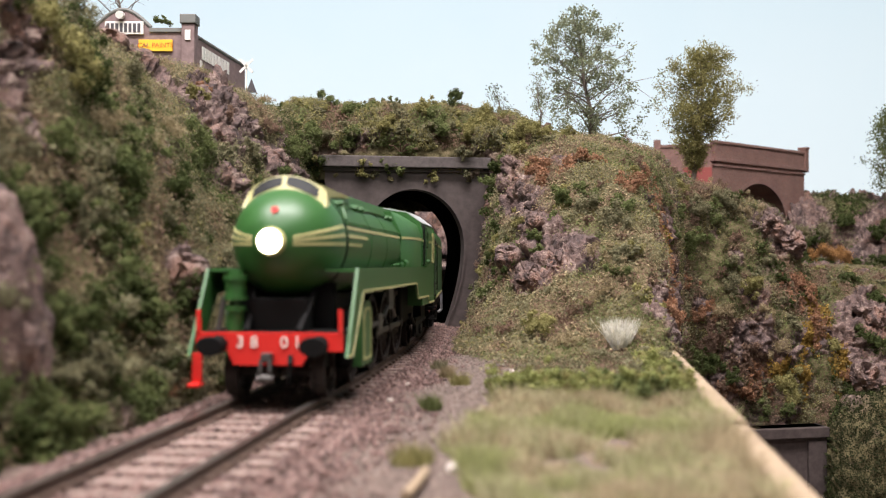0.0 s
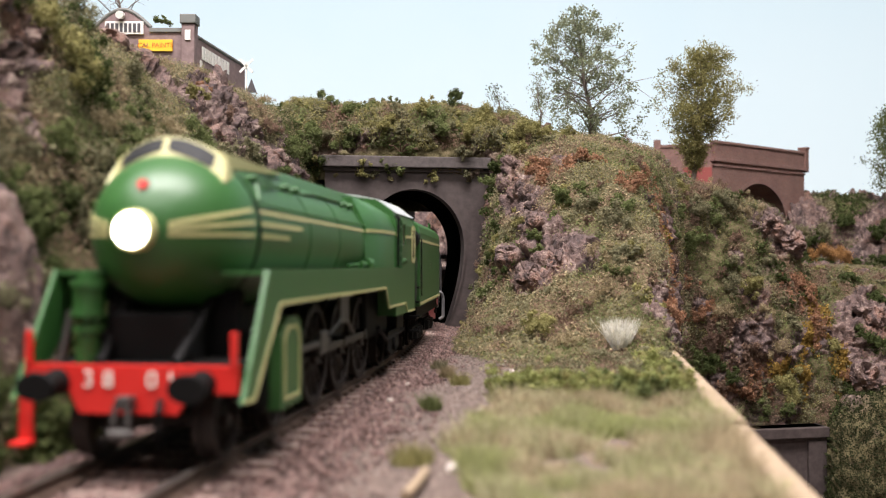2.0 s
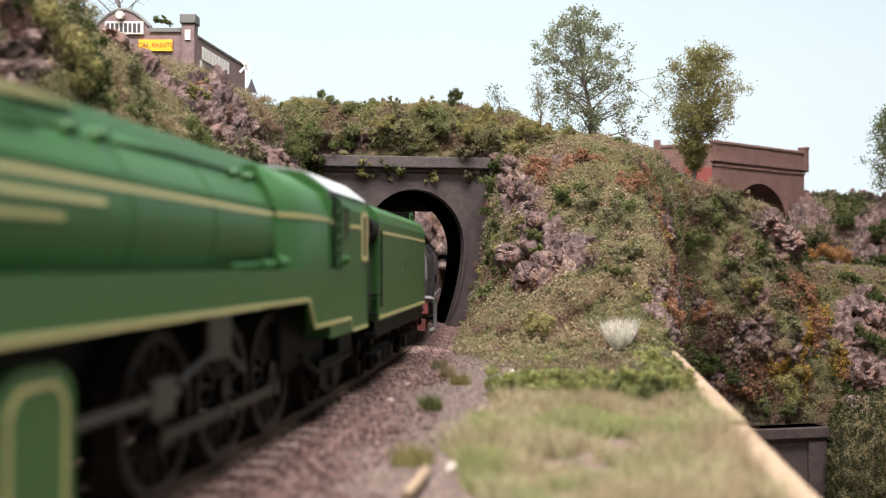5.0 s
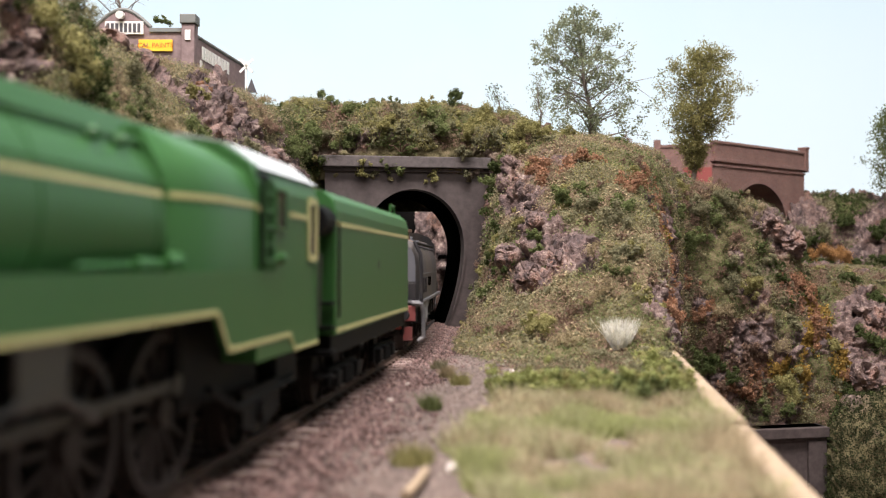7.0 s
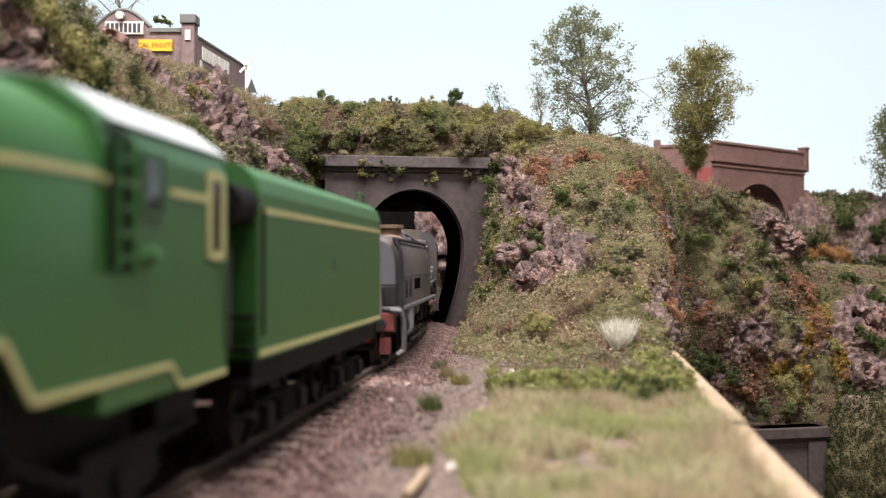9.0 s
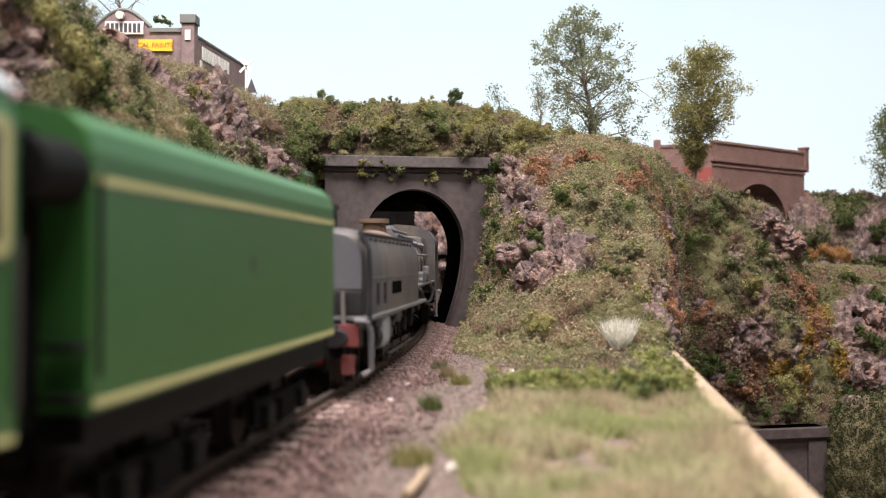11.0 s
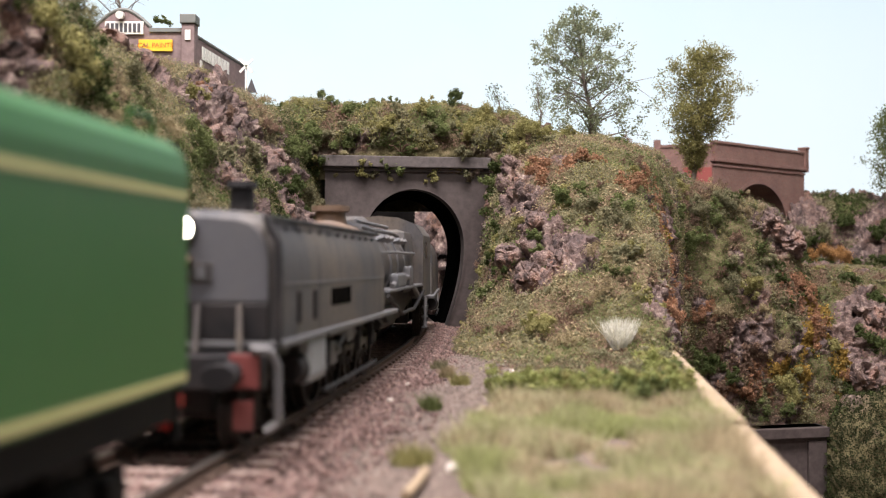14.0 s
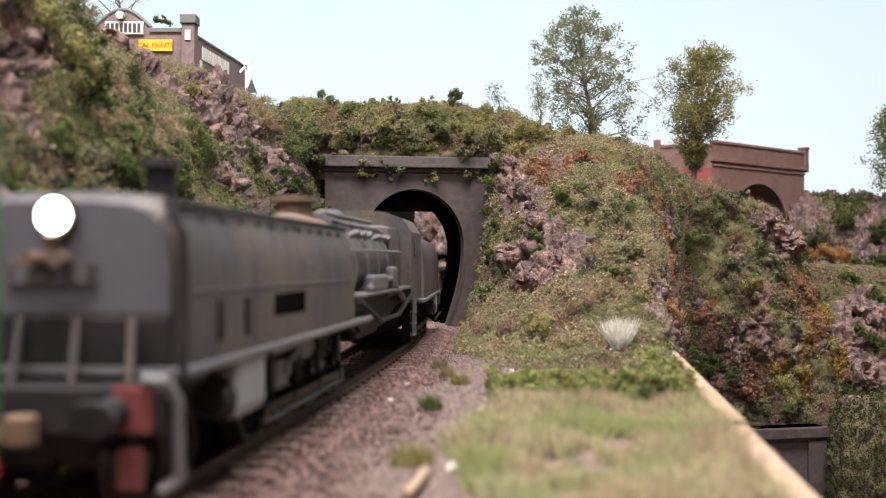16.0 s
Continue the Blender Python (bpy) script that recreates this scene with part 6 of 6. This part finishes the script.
for k in range(26):
    y = 222 + 2.9 * k + random.uniform(-2, 2)
    x = edge_x(y) - random.uniform(1.5, 9)
    clump("verge_shrub", x, y, -2.2 + random.uniform(0, 1.6), random.uniform(2.6, 4.6), (L_HEDGE, L_YELLOW, L_OLIVE)[k % 3], "low soft green foam shrub beside the edge board", "shrub", False, "shrubs beside the edge board", (0, 0, 1), 1.6)
rows = []
while len(rows) < 15000:
    y = random.uniform(218, 300)
    x = random.uniform(20, edge_x(y) + 0.5)
    if random.random() < (x - 20) / 40 + 0.1:
        rows.append((x, y, -3.4 + random.uniform(0, 1) * (1.4 + 2.2 * (x > 50))))
v, f = flakes(np.array(rows), 0.42)
tagged(put_mesh("ledge_turf", v, f, L_OLIVE), "sparse olive flock turf on the ledge", "turf", kind="stuff")
part_of = (np.array(rows)[:4000] + (-8, -4, 0))
v, f = flakes(part_of, 0.4)
tagged(put_mesh("ledge_litter", v, f, L_BROWN), "brown dry leaf litter on the ledge", "litter", kind="stuff")

for x, y, r in ((1.2, 137, 1.1), (-12, 205, 0.8), (8, 190, 0.9), (-9, 232, 0.7), (14, 250, 0.9), (20, 262, 0.8)):
    bm = bmesh.new()
    bmesh.ops.create_icosphere(bm, subdivisions=2, radius=r)
    for vv in bm.verts:
        vv.co *= 1 + 0.3 * noise.noise(vv.co * 1.3 + Vector((x, y, 0)))
    ob = part("pebble", bm, painted("pale_pebble", (0.5, 0.44, 0.38), 0.8))
    ob.location = (x * MM, y * MM, -3.0 * MM)
    tagged(ob, "small pale loose pebble on the ballast", "pebble", "loose pebbles")
tagged(part("twig", add_pipe(bmesh.new(), [(-5.0, 120, -2.7), (-3.4, 127, -2.3), (-2.6, 134, -2.5)], 0.75), M_PLY), "short pale dry twig on the ballast", "twig")
tw = bmesh.new()
for k in range(7):
    a = random.uniform(-1.4, 1.4)
    add_pipe(tw, [(-21, 449, 83.5), (-21 + 5 * math.sin(a), 447 - random.uniform(0, 2), 85 + 2 * math.cos(a)), (-21 + 9 * math.sin(a), 446, 84 + 4 * math.cos(a))], 0.28, 5)
tagged(part("dead_twigs", tw, L_BROWN), "brown dead twigs lying on the coping", "twigs")


# ---- trees ----
M_BARK = two_tone("grey_brown_bark", (0.09, 0.07, 0.055), (0.20, 0.165, 0.135), 300, 0.9, 0.3)


def tree(name, x, y, z, height, widths, leaves, leaf_mat, size, seed, label, lean=0.0, cluster=2.2, boughs=26, bare=False):
    """A tapered, slightly crooked trunk with boughs all the way up; widths gives the crown's half-width at even steps of height."""
    rnd = random.Random(seed)
    r2 = np.random.default_rng(seed)
    thing = new(name)
    thing.location = (x * MM, y * MM, z * MM)
    wood, tips = bmesh.new(), []
    trunk = [Vector((lean * height * (k / 8) ** 1.3 + rnd.gauss(0, 0.012) * height * (k > 0), rnd.gauss(0, 0.012) * height * (k > 0), height * 0.93 * k / 8 - 2)) for k in range(9)]
    rr = [height * 0.020 * (1 - 0.86 * k / 8) for k in range(9)]
    for k in range(8):
        add_tube(wood, trunk[k], trunk[k + 1], rr[k], rr[k + 1], 8, False)
    tips.append(trunk[-1])

    def half(h):
        return float(np.interp(h, np.linspace(0, 1, len(widths)), widths))

    for b in range(boughs):
        h = 0.10 + 0.86 * (b + rnd.random()) / boughs
        k = min(7, int(h * 8))
        base = trunk[k].lerp(trunk[k + 1], h * 8 - k)
        h2 = min(1.0, h + rnd.uniform(0.03, 0.14))
        w = half(h2)
        if w < 0.5:
            continue
        ang = b * 2.4 + rnd.uniform(-0.5, 0.5)
        reach = w * rnd.uniform(0.6, 1.05)
        axis = trunk[min(8, int(h2 * 8))]
        end = Vector((axis.x + math.cos(ang) * reach, axis.y + math.sin(ang) * reach, h2 * height))
        mid = base.lerp(end, 0.5) + Vector((rnd.gauss(0, 1), rnd.gauss(0, 1), rnd.gauss(0.5, 1.2)))
        r0 = height * 0.0085 * (1 - 0.6 * h)
        add_tube(wood, base, mid, r0, r0 * 0.65, 6, False)
        add_tube(wood, mid, end, r0 * 0.65, r0 * 0.2, 5, False)
        for q in range(7):
            root = base.lerp(mid, rnd.uniform(0.4, 1)) if q < 2 else mid.lerp(end, rnd.random())
            tw = root + Vector((rnd.gauss(0, 1), rnd.gauss(0, 1), rnd.gauss(0.3, 0.8))) * (w * 0.22 + 1)
            add_tube(wood, root, tw, r0 * 0.3, r0 * 0.12, 4, False)
            tips.append(tw)
        tips.append(end)
    part("trunk", wood, M_BARK, thing)
    if not bare:
        t = np.array([tuple(q) for q in tips])
        weight = r2.uniform(0.2, 1.0, len(t))
        p = t[r2.choice(len(t), leaves, p=weight / weight.sum())] + r2.normal(size=(leaves, 3)) * cluster
        v, f = flakes(p, size, 0.5)
        put_mesh("crown", v, f, leaf_mat, thing, label="loose clusters of small leaves")
    return tagged(thing, label, "tree")


L_GUM = leaf_material("grey_green_gum_leaves", (0.10, 0.115, 0.07), (0.27, 0.295, 0.18))
L_GUM2 = leaf_material("olive_gum_leaves", (0.10, 0.098, 0.035), (0.30, 0.275, 0.11))
tree("gum_tree", 90, 545, 94, 84, (6, 24, 31, 34, 35, 34, 33, 31, 28, 22, 13), 12500, L_GUM, 0.85, 4, "tall airy grey-green gum tree on the ridge", -0.10, 1.7, 34)
tree("dense_gum_tree", 165, 600, 78, 90, (0, 0, 0, 5, 15, 20, 22, 23, 24, 21, 13), 30000, L_GUM2, 0.72, 9, "dense olive-green gum tree beside the brick bridge", 0.12, 2.1, 50)
tree("sapling", 38, 520, 108, 23, (0, 1, 2, 3, 4, 4, 2), 420, L_DARK, 0.6, 12, "thin dark crooked sapling on the hill", -0.4, 1.1, 10)
tree("young_tree", 57, 528, 100, 40, (0, 2, 4, 6, 5, 4, 1), 420, L_GUM, 0.65, 15, "slim sparse young tree on the hill", -0.05, 1.3, 14)
tree("far_tree", 408, 815, 84, 84, (4, 16, 22, 24, 22, 18, 12, 5), 6500, L_GREEN, 1.2, 21, "bright green tree on the far rocks", -0.03, 3.2, 34)
tree("bare_tree", -184, 505, 120, 74, (0, 5, 12, 18, 22, 20, 12), 0, L_GREEN, 0.5, 27, "bare grey tree beside the shop", 0.03, 2.0, 30, True)
clump("roof_shrub", -163, 520, 168, 5, L_GREEN, "green shrub behind the shop parapet", "shrub")
clump("ridge_shrub", 8, 500, 120, 6, L_DARK, "dark green shrub on the hilltop", "shrub")
clump("ridge_shrub", -94, 470, 113, 5, L_TAN, "dry pale shrub on the hilltop", "shrub", True)
clump("ridge_shrub", -82, 470, 110, 5, L_DARK, "dark shrub on the hilltop", "shrub")
clump("ridge_shrub", 34, 500, 110, 7, L_OLIVE, "olive shrub on the hilltop", "shrub")


# ---- brick bridge on the ridge ----
def brick_material(name, a, b, mortar):
    m, nt, bs = nodes_of(name)
    co = nt.nodes.new("ShaderNodeTexCoord")
    mp = nt.nodes.new("ShaderNodeMapping")
    mp.inputs["Rotation"].default_value = (radians(90), 0, 0)
    link(nt, co.outputs["Object"], mp.inputs["Vector"])
    br = nt.nodes.new("ShaderNodeTexBrick")
    br.inputs["Color1"].default_value, br.inputs["Color2"].default_value, br.inputs["Mortar"].default_value = (*a, 1), (*b, 1), (*mortar, 1)
    br.inputs["Scale"].default_value, br.inputs["Mortar Size"].default_value = 200, 0.03
    br.inputs["Brick Width"].default_value, br.inputs["Row Height"].default_value = 0.52, 0.24
    link(nt, mp.outputs[0], br.inputs["Vector"])
    n = noise_node(nt, 60, 5)
    c = mix(nt, ramp(nt, n, [(0.35, (0, 0, 0)), (0.75, (0.55, 0.55, 0.55))]), br.outputs["Color"], tuple(v * 0.55 for v in a))
    link(nt, c, bs.inputs["Base Color"])
    bs.inputs["Roughness"].default_value = 0.8
    bump(nt, bs, br.outputs["Fac"], -0.0003, 0.5)
    return m


M_BRICK = brick_material("dark_red_brick", (0.17, 0.085, 0.068), (0.235, 0.12, 0.095), (0.19, 0.135, 0.115))
M_REDWALL = painted("red_oxide_panel", (0.24, 0.05, 0.04), 0.7)


def brick_bridge():
    thing = new("brick_bridge")
    thing.matrix_basis = pose(0.234, 0.780, 0, 0, 0, 36.5)
    n, L, zt = 49, 138, 117
    inner = [(x + 66, z) for x, z in arch_loop(n, 43, 60, 101, 1.0, 10)][::-1]
    outer = []
    for k in range(n):
        a = k / (n - 1)
        if a < 0.28:
            outer.append((0, 10 + (zt - 10) * a / 0.28))
        elif a > 0.72:
            outer.append((L, 10 + (zt - 10) * (1 - a) / 0.28))
        else:
            outer.append((L * (a - 0.28) / 0.44, zt))
    bm = bmesh.new()
    ring = [[bm.verts.new((x, y, z)) for x, z in pts] for pts, y in ((inner, 0), (outer, 0), (outer, 46), (inner, 46))]
    for a, b in ((0, 1), (1, 2), (2, 3), (3, 0)):
        for k in range(n - 1):
            bm.faces.new((ring[a][k], ring[a][k + 1], ring[b][k + 1], ring[b][k]))
    part("arch_wall", bm, M_BRICK, thing, "dark red brick wall pierced by an arch")
    bm = bmesh.new()
    o2 = [(66 + (x - 66) * 1.07, 60 + (z - 60) * 1.08 if z > 60 else z) for x, z in inner]
    ring = [[bm.verts.new((x, y, z)) for x, z in pts] for pts, y in ((inner, -0.8), (o2, -0.8), (o2, 0.2), (inner, 2))]
    for a, b in ((0, 1), (1, 2), (3, 0)):
        for k in range(n - 1):
            bm.faces.new((ring[a][k], ring[a][k + 1], ring[b][k + 1], ring[b][k]))
    part("arch_ring", bm, M_BRICK, thing)
    part("string_course", box(-1.5, L + 1.5, -2.0, 46, 117, 120, 0.4), M_BRICK, thing)
    part("string_course", box(-0.8, L + 0.8, -1.0, 46, 113, 115, 0.3), M_BRICK, thing)
    part("parapet", box(2, L, 0, 4, 120, 133, 0.2), M_BRICK, thing)
    part("coping", box(1, L, -1, 5, 133, 135.6, 0.5), M_BRICK, thing)
    part("end_pier", box(L, L + 6, -1.5, 6, 116, 138, 0.4), M_BRICK, thing)
    part("pier_cap", box(L - 0.6, L + 6.6, -2.2, 6.6, 138, 140, 0.4), M_BRICK, thing)
    # black sheet painting the shade under the arch
    part("dark_void", box(4, L - 4, 44, 45, 10, 112), M_DARKNESS, thing)
    return tagged(thing, "dark red brick arch bridge with parapet on the ridge", "bridge")


brick_bridge()


def wing_wall():
    thing = new("wing_wall")
    thing.matrix_basis = pose(0.188, 0.792, 0, 0, 0, -14)
    part("wall", box(0, 46, 0, 5, 60, 130, 0.3), M_BRICK, thing)
    part("coping", box(-1, 46, -1, 6, 130, 132.6, 0.4), M_BRICK, thing)
    part("end_pier", box(-3, 3, -2, 6, 60, 137, 0.4), M_BRICK, thing)
    part("red_panel", box(22, 46, -1.2, -0.1, 60, 112, 0.2), M_REDWALL, thing, "plain red-oxide panel")
    return tagged(thing, "brick wing wall with red panel beside the bridge", "wall")


wing_wall()

# ---- painted shop on the bank ----
M_SHOP = two_tone("purple_brown_render", (0.185, 0.13, 0.125), (0.24, 0.175, 0.165), 40, 0.8, 0.1)
M_TRIM = painted("grey_green_trim", (0.16, 0.165, 0.15), 0.7)
M_YEL = painted("yellow_sign", (0.80, 0.48, 0.03), 0.5)
M_SIGNW = painted("cream_sign", (0.74, 0.72, 0.66), 0.6)
M_INK = painted("dark_ink", (0.06, 0.055, 0.06), 0.6)
M_ORANGE_INK = painted("orange_ink", (0.62, 0.17, 0.02), 0.6)


def shop():
    thing = new("paint_shop")
    top = [(-186, 154)]
    for k in range(13):
        a = k / 12
        top.append((-186 + 30 * a, 154.5 + 9.5 * math.sin(math.pi * a)))
    top += [(-156, 152), (-139, 153), (-139, 117), (-186, 117)]
    bm = bmesh.new()
    f0 = [bm.verts.new((x, 480, z)) for x, z in top[1:]]
    f1 = [bm.verts.new((x, 484, z)) for x, z in top[1:]]
    bm.faces.new(f0)
    bm.faces.new(f1[::-1])
    for k in range(len(f0)):
        bm.faces.new((f0[k], f1[k], f1[(k + 1) % len(f0)], f0[(k + 1) % len(f0)]))
    part("front_wall", bm, M_SHOP, thing)
    tr = bmesh.new()
    pts = [(-186 + 30 * k / 12, 154.5 + 9.5 * math.sin(math.pi * k / 12)) for k in range(13)]
    for (xa, za), (xb, zb) in zip(pts, pts[1:]):
        add_tube(tr, (xa, 480.5, za), (xb, 480.5, zb), 1.1, 1.1, 8)
    add_box(tr, -156.5, -139, 479.2, 485, 151.6, 154, 0.3)
    part("parapet_trim", tr, M_TRIM, thing)
    part("corner_pier", box(-139, -132, 478, 485, 117, 156, 0.4), M_SHOP, thing)
    part("pier_cap", box(-139.8, -131.2, 477.2, 486, 156, 161, 0.6), M_TRIM, thing)
    part("pier_panel", box(-137, -134, 477.4, 478, 147, 152.5, 0.1), M_SIGNW, thing)
    bm = bmesh.new()
    a = [(-132, 485), (-122.5, 557), (-126.5, 557.5), (-136, 485)]
    vs = [bm.verts.new((x, y, z)) for z in (112, 150) for x, y in a]
    for q in ((0, 3, 2, 1), (4, 5, 6, 7), (0, 1, 5, 4), (1, 2, 6, 5), (2, 3, 7, 6), (3, 0, 4, 7)):
        bm.faces.new([vs[i] for i in q])
    side = part("side_wall", bm, M_SHOP, thing)
    part("side_coping", add_tube(bmesh.new(), (-132.5, 485, 150.4), (-123, 557, 150.4), 1.2, 1.2, 8), M_TRIM, thing)
    part("roof", box(-185, -136, 484.2, 556, 140, 142), M_TRIM, thing)
    sg = part("name_sign", box(-180, -159.5, 478.9, 479.9, 150.4, 157.4, 0.15), M_SIGNW, thing, "cream name sign with dark bars")
    for k in range(8):
        part("letter_bar", box(-179 + 2.35 * k, -177.5 + 2.35 * k, 478.6, 478.95, 151.6, 156.2), M_INK, sg)
    yl = part("paint_sign", box(-162, -144, 478.9, 479.9, 141.4, 147.6, 0.15), M_YEL, thing, "yellow sign with orange letters")
    lettering("sign_words", "CAL PAINTS", 3.5, pose(-0.153, 0.4788, 0.1445, 90, 0, 0), M_ORANGE_INK, yl)
    lampd = part("round_lamp", tube((-171.5, 476.5, 160.2), (-171.5, 479.5, 160.6), 2.1, 2.1, 18), M_SIGNW, thing, "white round lamp")
    d = Vector((9.5, 72, 0)).normalized()
    for k in range(9):
        c = Vector((-131.7, 487, 0)) + d * (3 + 4.6 * k)
        bm = bmesh.new()
        q = [c + d * 0.0, c + d * 3.0]
        vs = [bm.verts.new((p.x + o, p.y, z)) for p in q for o in (0.0, 0.5) for z in (139.5, 146.5)]
        bmesh.ops.convex_hull(bm, input=bm.verts)
        part("letter_bar", bm, M_SIGNW, side)
    for k in range(3):
        c = Vector((-131.7, 487, 0)) + d * 0.3
        bm = bmesh.new()
        vs = [bm.verts.new((p.x + o, p.y, z)) for p in (c, c + d * 2.6) for o in (0.0, 0.5) for z in (124.5 + 5 * k, 128.5 + 5 * k)]
        bmesh.ops.convex_hull(bm, input=bm.verts)
        part("letter_bar", bm, M_SIGNW, side)
    return tagged(thing, "purple-brown shop with cream and yellow signs on the bank", "building")


shop()


def crossing_sign():
    thing = new("crossing_sign")
    thing.location = (-98.2 * MM, 450 * MM, 100 * MM)
    part("post", box(-0.35, 0.35, -0.35, 0.35, 0, 29, 0.08), M_SIGNW, thing)
    for s in (-1, 1):
        ob = part("arm", box(-4.6, 4.6, -0.8, -0.4, -0.6, 0.6, 0.08), M_SIGNW, thing, "white diagonal sign arm")
        ob.matrix_basis = pose(0, 0, 27 * MM, 0, s * 45, 0)
    part("triangle", add_plate(bmesh.new(), [(-1.2, 13), (-0.6, 13), (-0.6, 13.2), (-1.2, 13.2)], -2.6, 2.6), M_INK, thing)
    bm = bmesh.new()
    for y in (-1.4, -0.8):
        bm.faces.new([bm.verts.new((x, y, z)) for x, z in ((0.2, 13.5), (5.4, 13.5), (2.8, 20.5))])
    bmesh.ops.convex_hull(bm, input=bm.verts)
    part("warning_plate", bm, M_INK, thing, "dark triangular plate")
    return tagged(thing, "white railway crossing sign on a post on the bank", "sign")


crossing_sign()

# ---- ballast and sleepers ----
def ballast(count):
    u = rng.uniform(-25, 372, count)
    lat = np.where(rng.uniform(0, 1, count) < 0.86, rng.uniform(-21, 21, count), 19 + np.abs(rng.normal(0, 6, count)))
    xy = np.array([beside(float(a), float(b)) for a, b in zip(u, lat)])
    z = np.where(np.abs(lat) < 17, -2.75, -3.0 - np.clip((np.abs(lat) - 17) * 0.07, 0, 0.7)) + rng.uniform(-0.45, 0.35, count)
    keep = xy[:, 0] < 34
    c = np.column_stack([xy, z])[keep]
    n = len(c)
    base = np.array([(1, 0, 0), (-1, 0, 0), (0, 1, 0), (0, -1, 0), (0, 0, 1), (0, 0, -1)], float)
    r = rng.uniform(0.32, 0.72, (n, 1, 1)) * rng.uniform(0.7, 1.3, (n, 6, 1))
    m = rng.normal(size=(n, 3, 3))
    q, _ = np.linalg.qr(m)
    v = (base[None] * r) @ q + c[:, None]
    tri = np.array([(0, 2, 4), (2, 1, 4), (1, 3, 4), (3, 0, 4), (2, 0, 5), (1, 2, 5), (3, 1, 5), (0, 3, 5)])
    f = (np.arange(n)[:, None, None] * 6 + tri[None]).reshape(-1, 3)
    return tagged(put_mesh("ballast", v.reshape(-1, 3), f, M_BALLAST), "reddish-brown crushed stone ballast round the track", "ballast", kind="stuff")


ballast(44000)


def grit(count):
    """Fine loose grit over the bare soil beside the track."""
    u, lat = rng.uniform(-10, 330, count), rng.uniform(17, 62, count)
    xy = np.array([beside(float(a), float(b)) for a, b in zip(u, lat)])
    c = np.column_stack([xy, -3.75 + rng.uniform(0, 0.25, count) + fractal(np.column_stack([xy, np.full(count, -3.7)]), 26, 5, 3) * 0.8])
    c = c[(xy[:, 0] < 44) & (xy[:, 1] > 90)]
    n = len(c)
    base = np.array([(1, 0, -0.4), (-0.5, 0.87, -0.4), (-0.5, -0.87, -0.4), (0, 0, 0.9)], float)
    q, _ = np.linalg.qr(rng.normal(size=(n, 3, 3)))
    v = (base[None] * rng.uniform(0.14, 0.36, (n, 1, 1))) @ q + c[:, None]
    tri = np.array([(0, 1, 3), (1, 2, 3), (2, 0, 3), (0, 2, 1)])
    f = (np.arange(n)[:, None, None] * 4 + tri[None]).reshape(-1, 3)
    return tagged(put_mesh("grit", v.reshape(-1, 3), f, M_GRIT), "fine grey-brown grit on the bare soil", "grit", kind="stuff")


grit(46000)
sleeper_bm = box(-14.8, 14.8, -1.35, 1.35, -1.9, 0, 0.25)
first = part("sleeper", sleeper_bm, M_SLEEPER, TRACK)
chairs = bmesh.new()
for k in range(88):
    u = -125 + 6.9 * k
    x, y, th = line(u)
    ob = first if k == 0 else new("sleeper", first.data)
    ob.parent = TRACK
    ob.matrix_basis = pose((x + random.gauss(0, 0.25)) * MM, y * MM, (-2.12 - random.uniform(0, 0.15)) * MM, 0, 0, -math.degrees(th) + random.gauss(0, 0.6))
    for lat in (-8.6, 8.6):
        for off in (-1.5, 1.5):
            cx, cy = beside(u, lat + off)
            add_box(chairs, cx - 0.55, cx + 0.55, cy - 0.6, cy + 0.6, -2.15, -1.45)
tagged(part("rail_chairs", chairs, M_RAIL_SIDE, TRACK), kind="stuff")

motions()
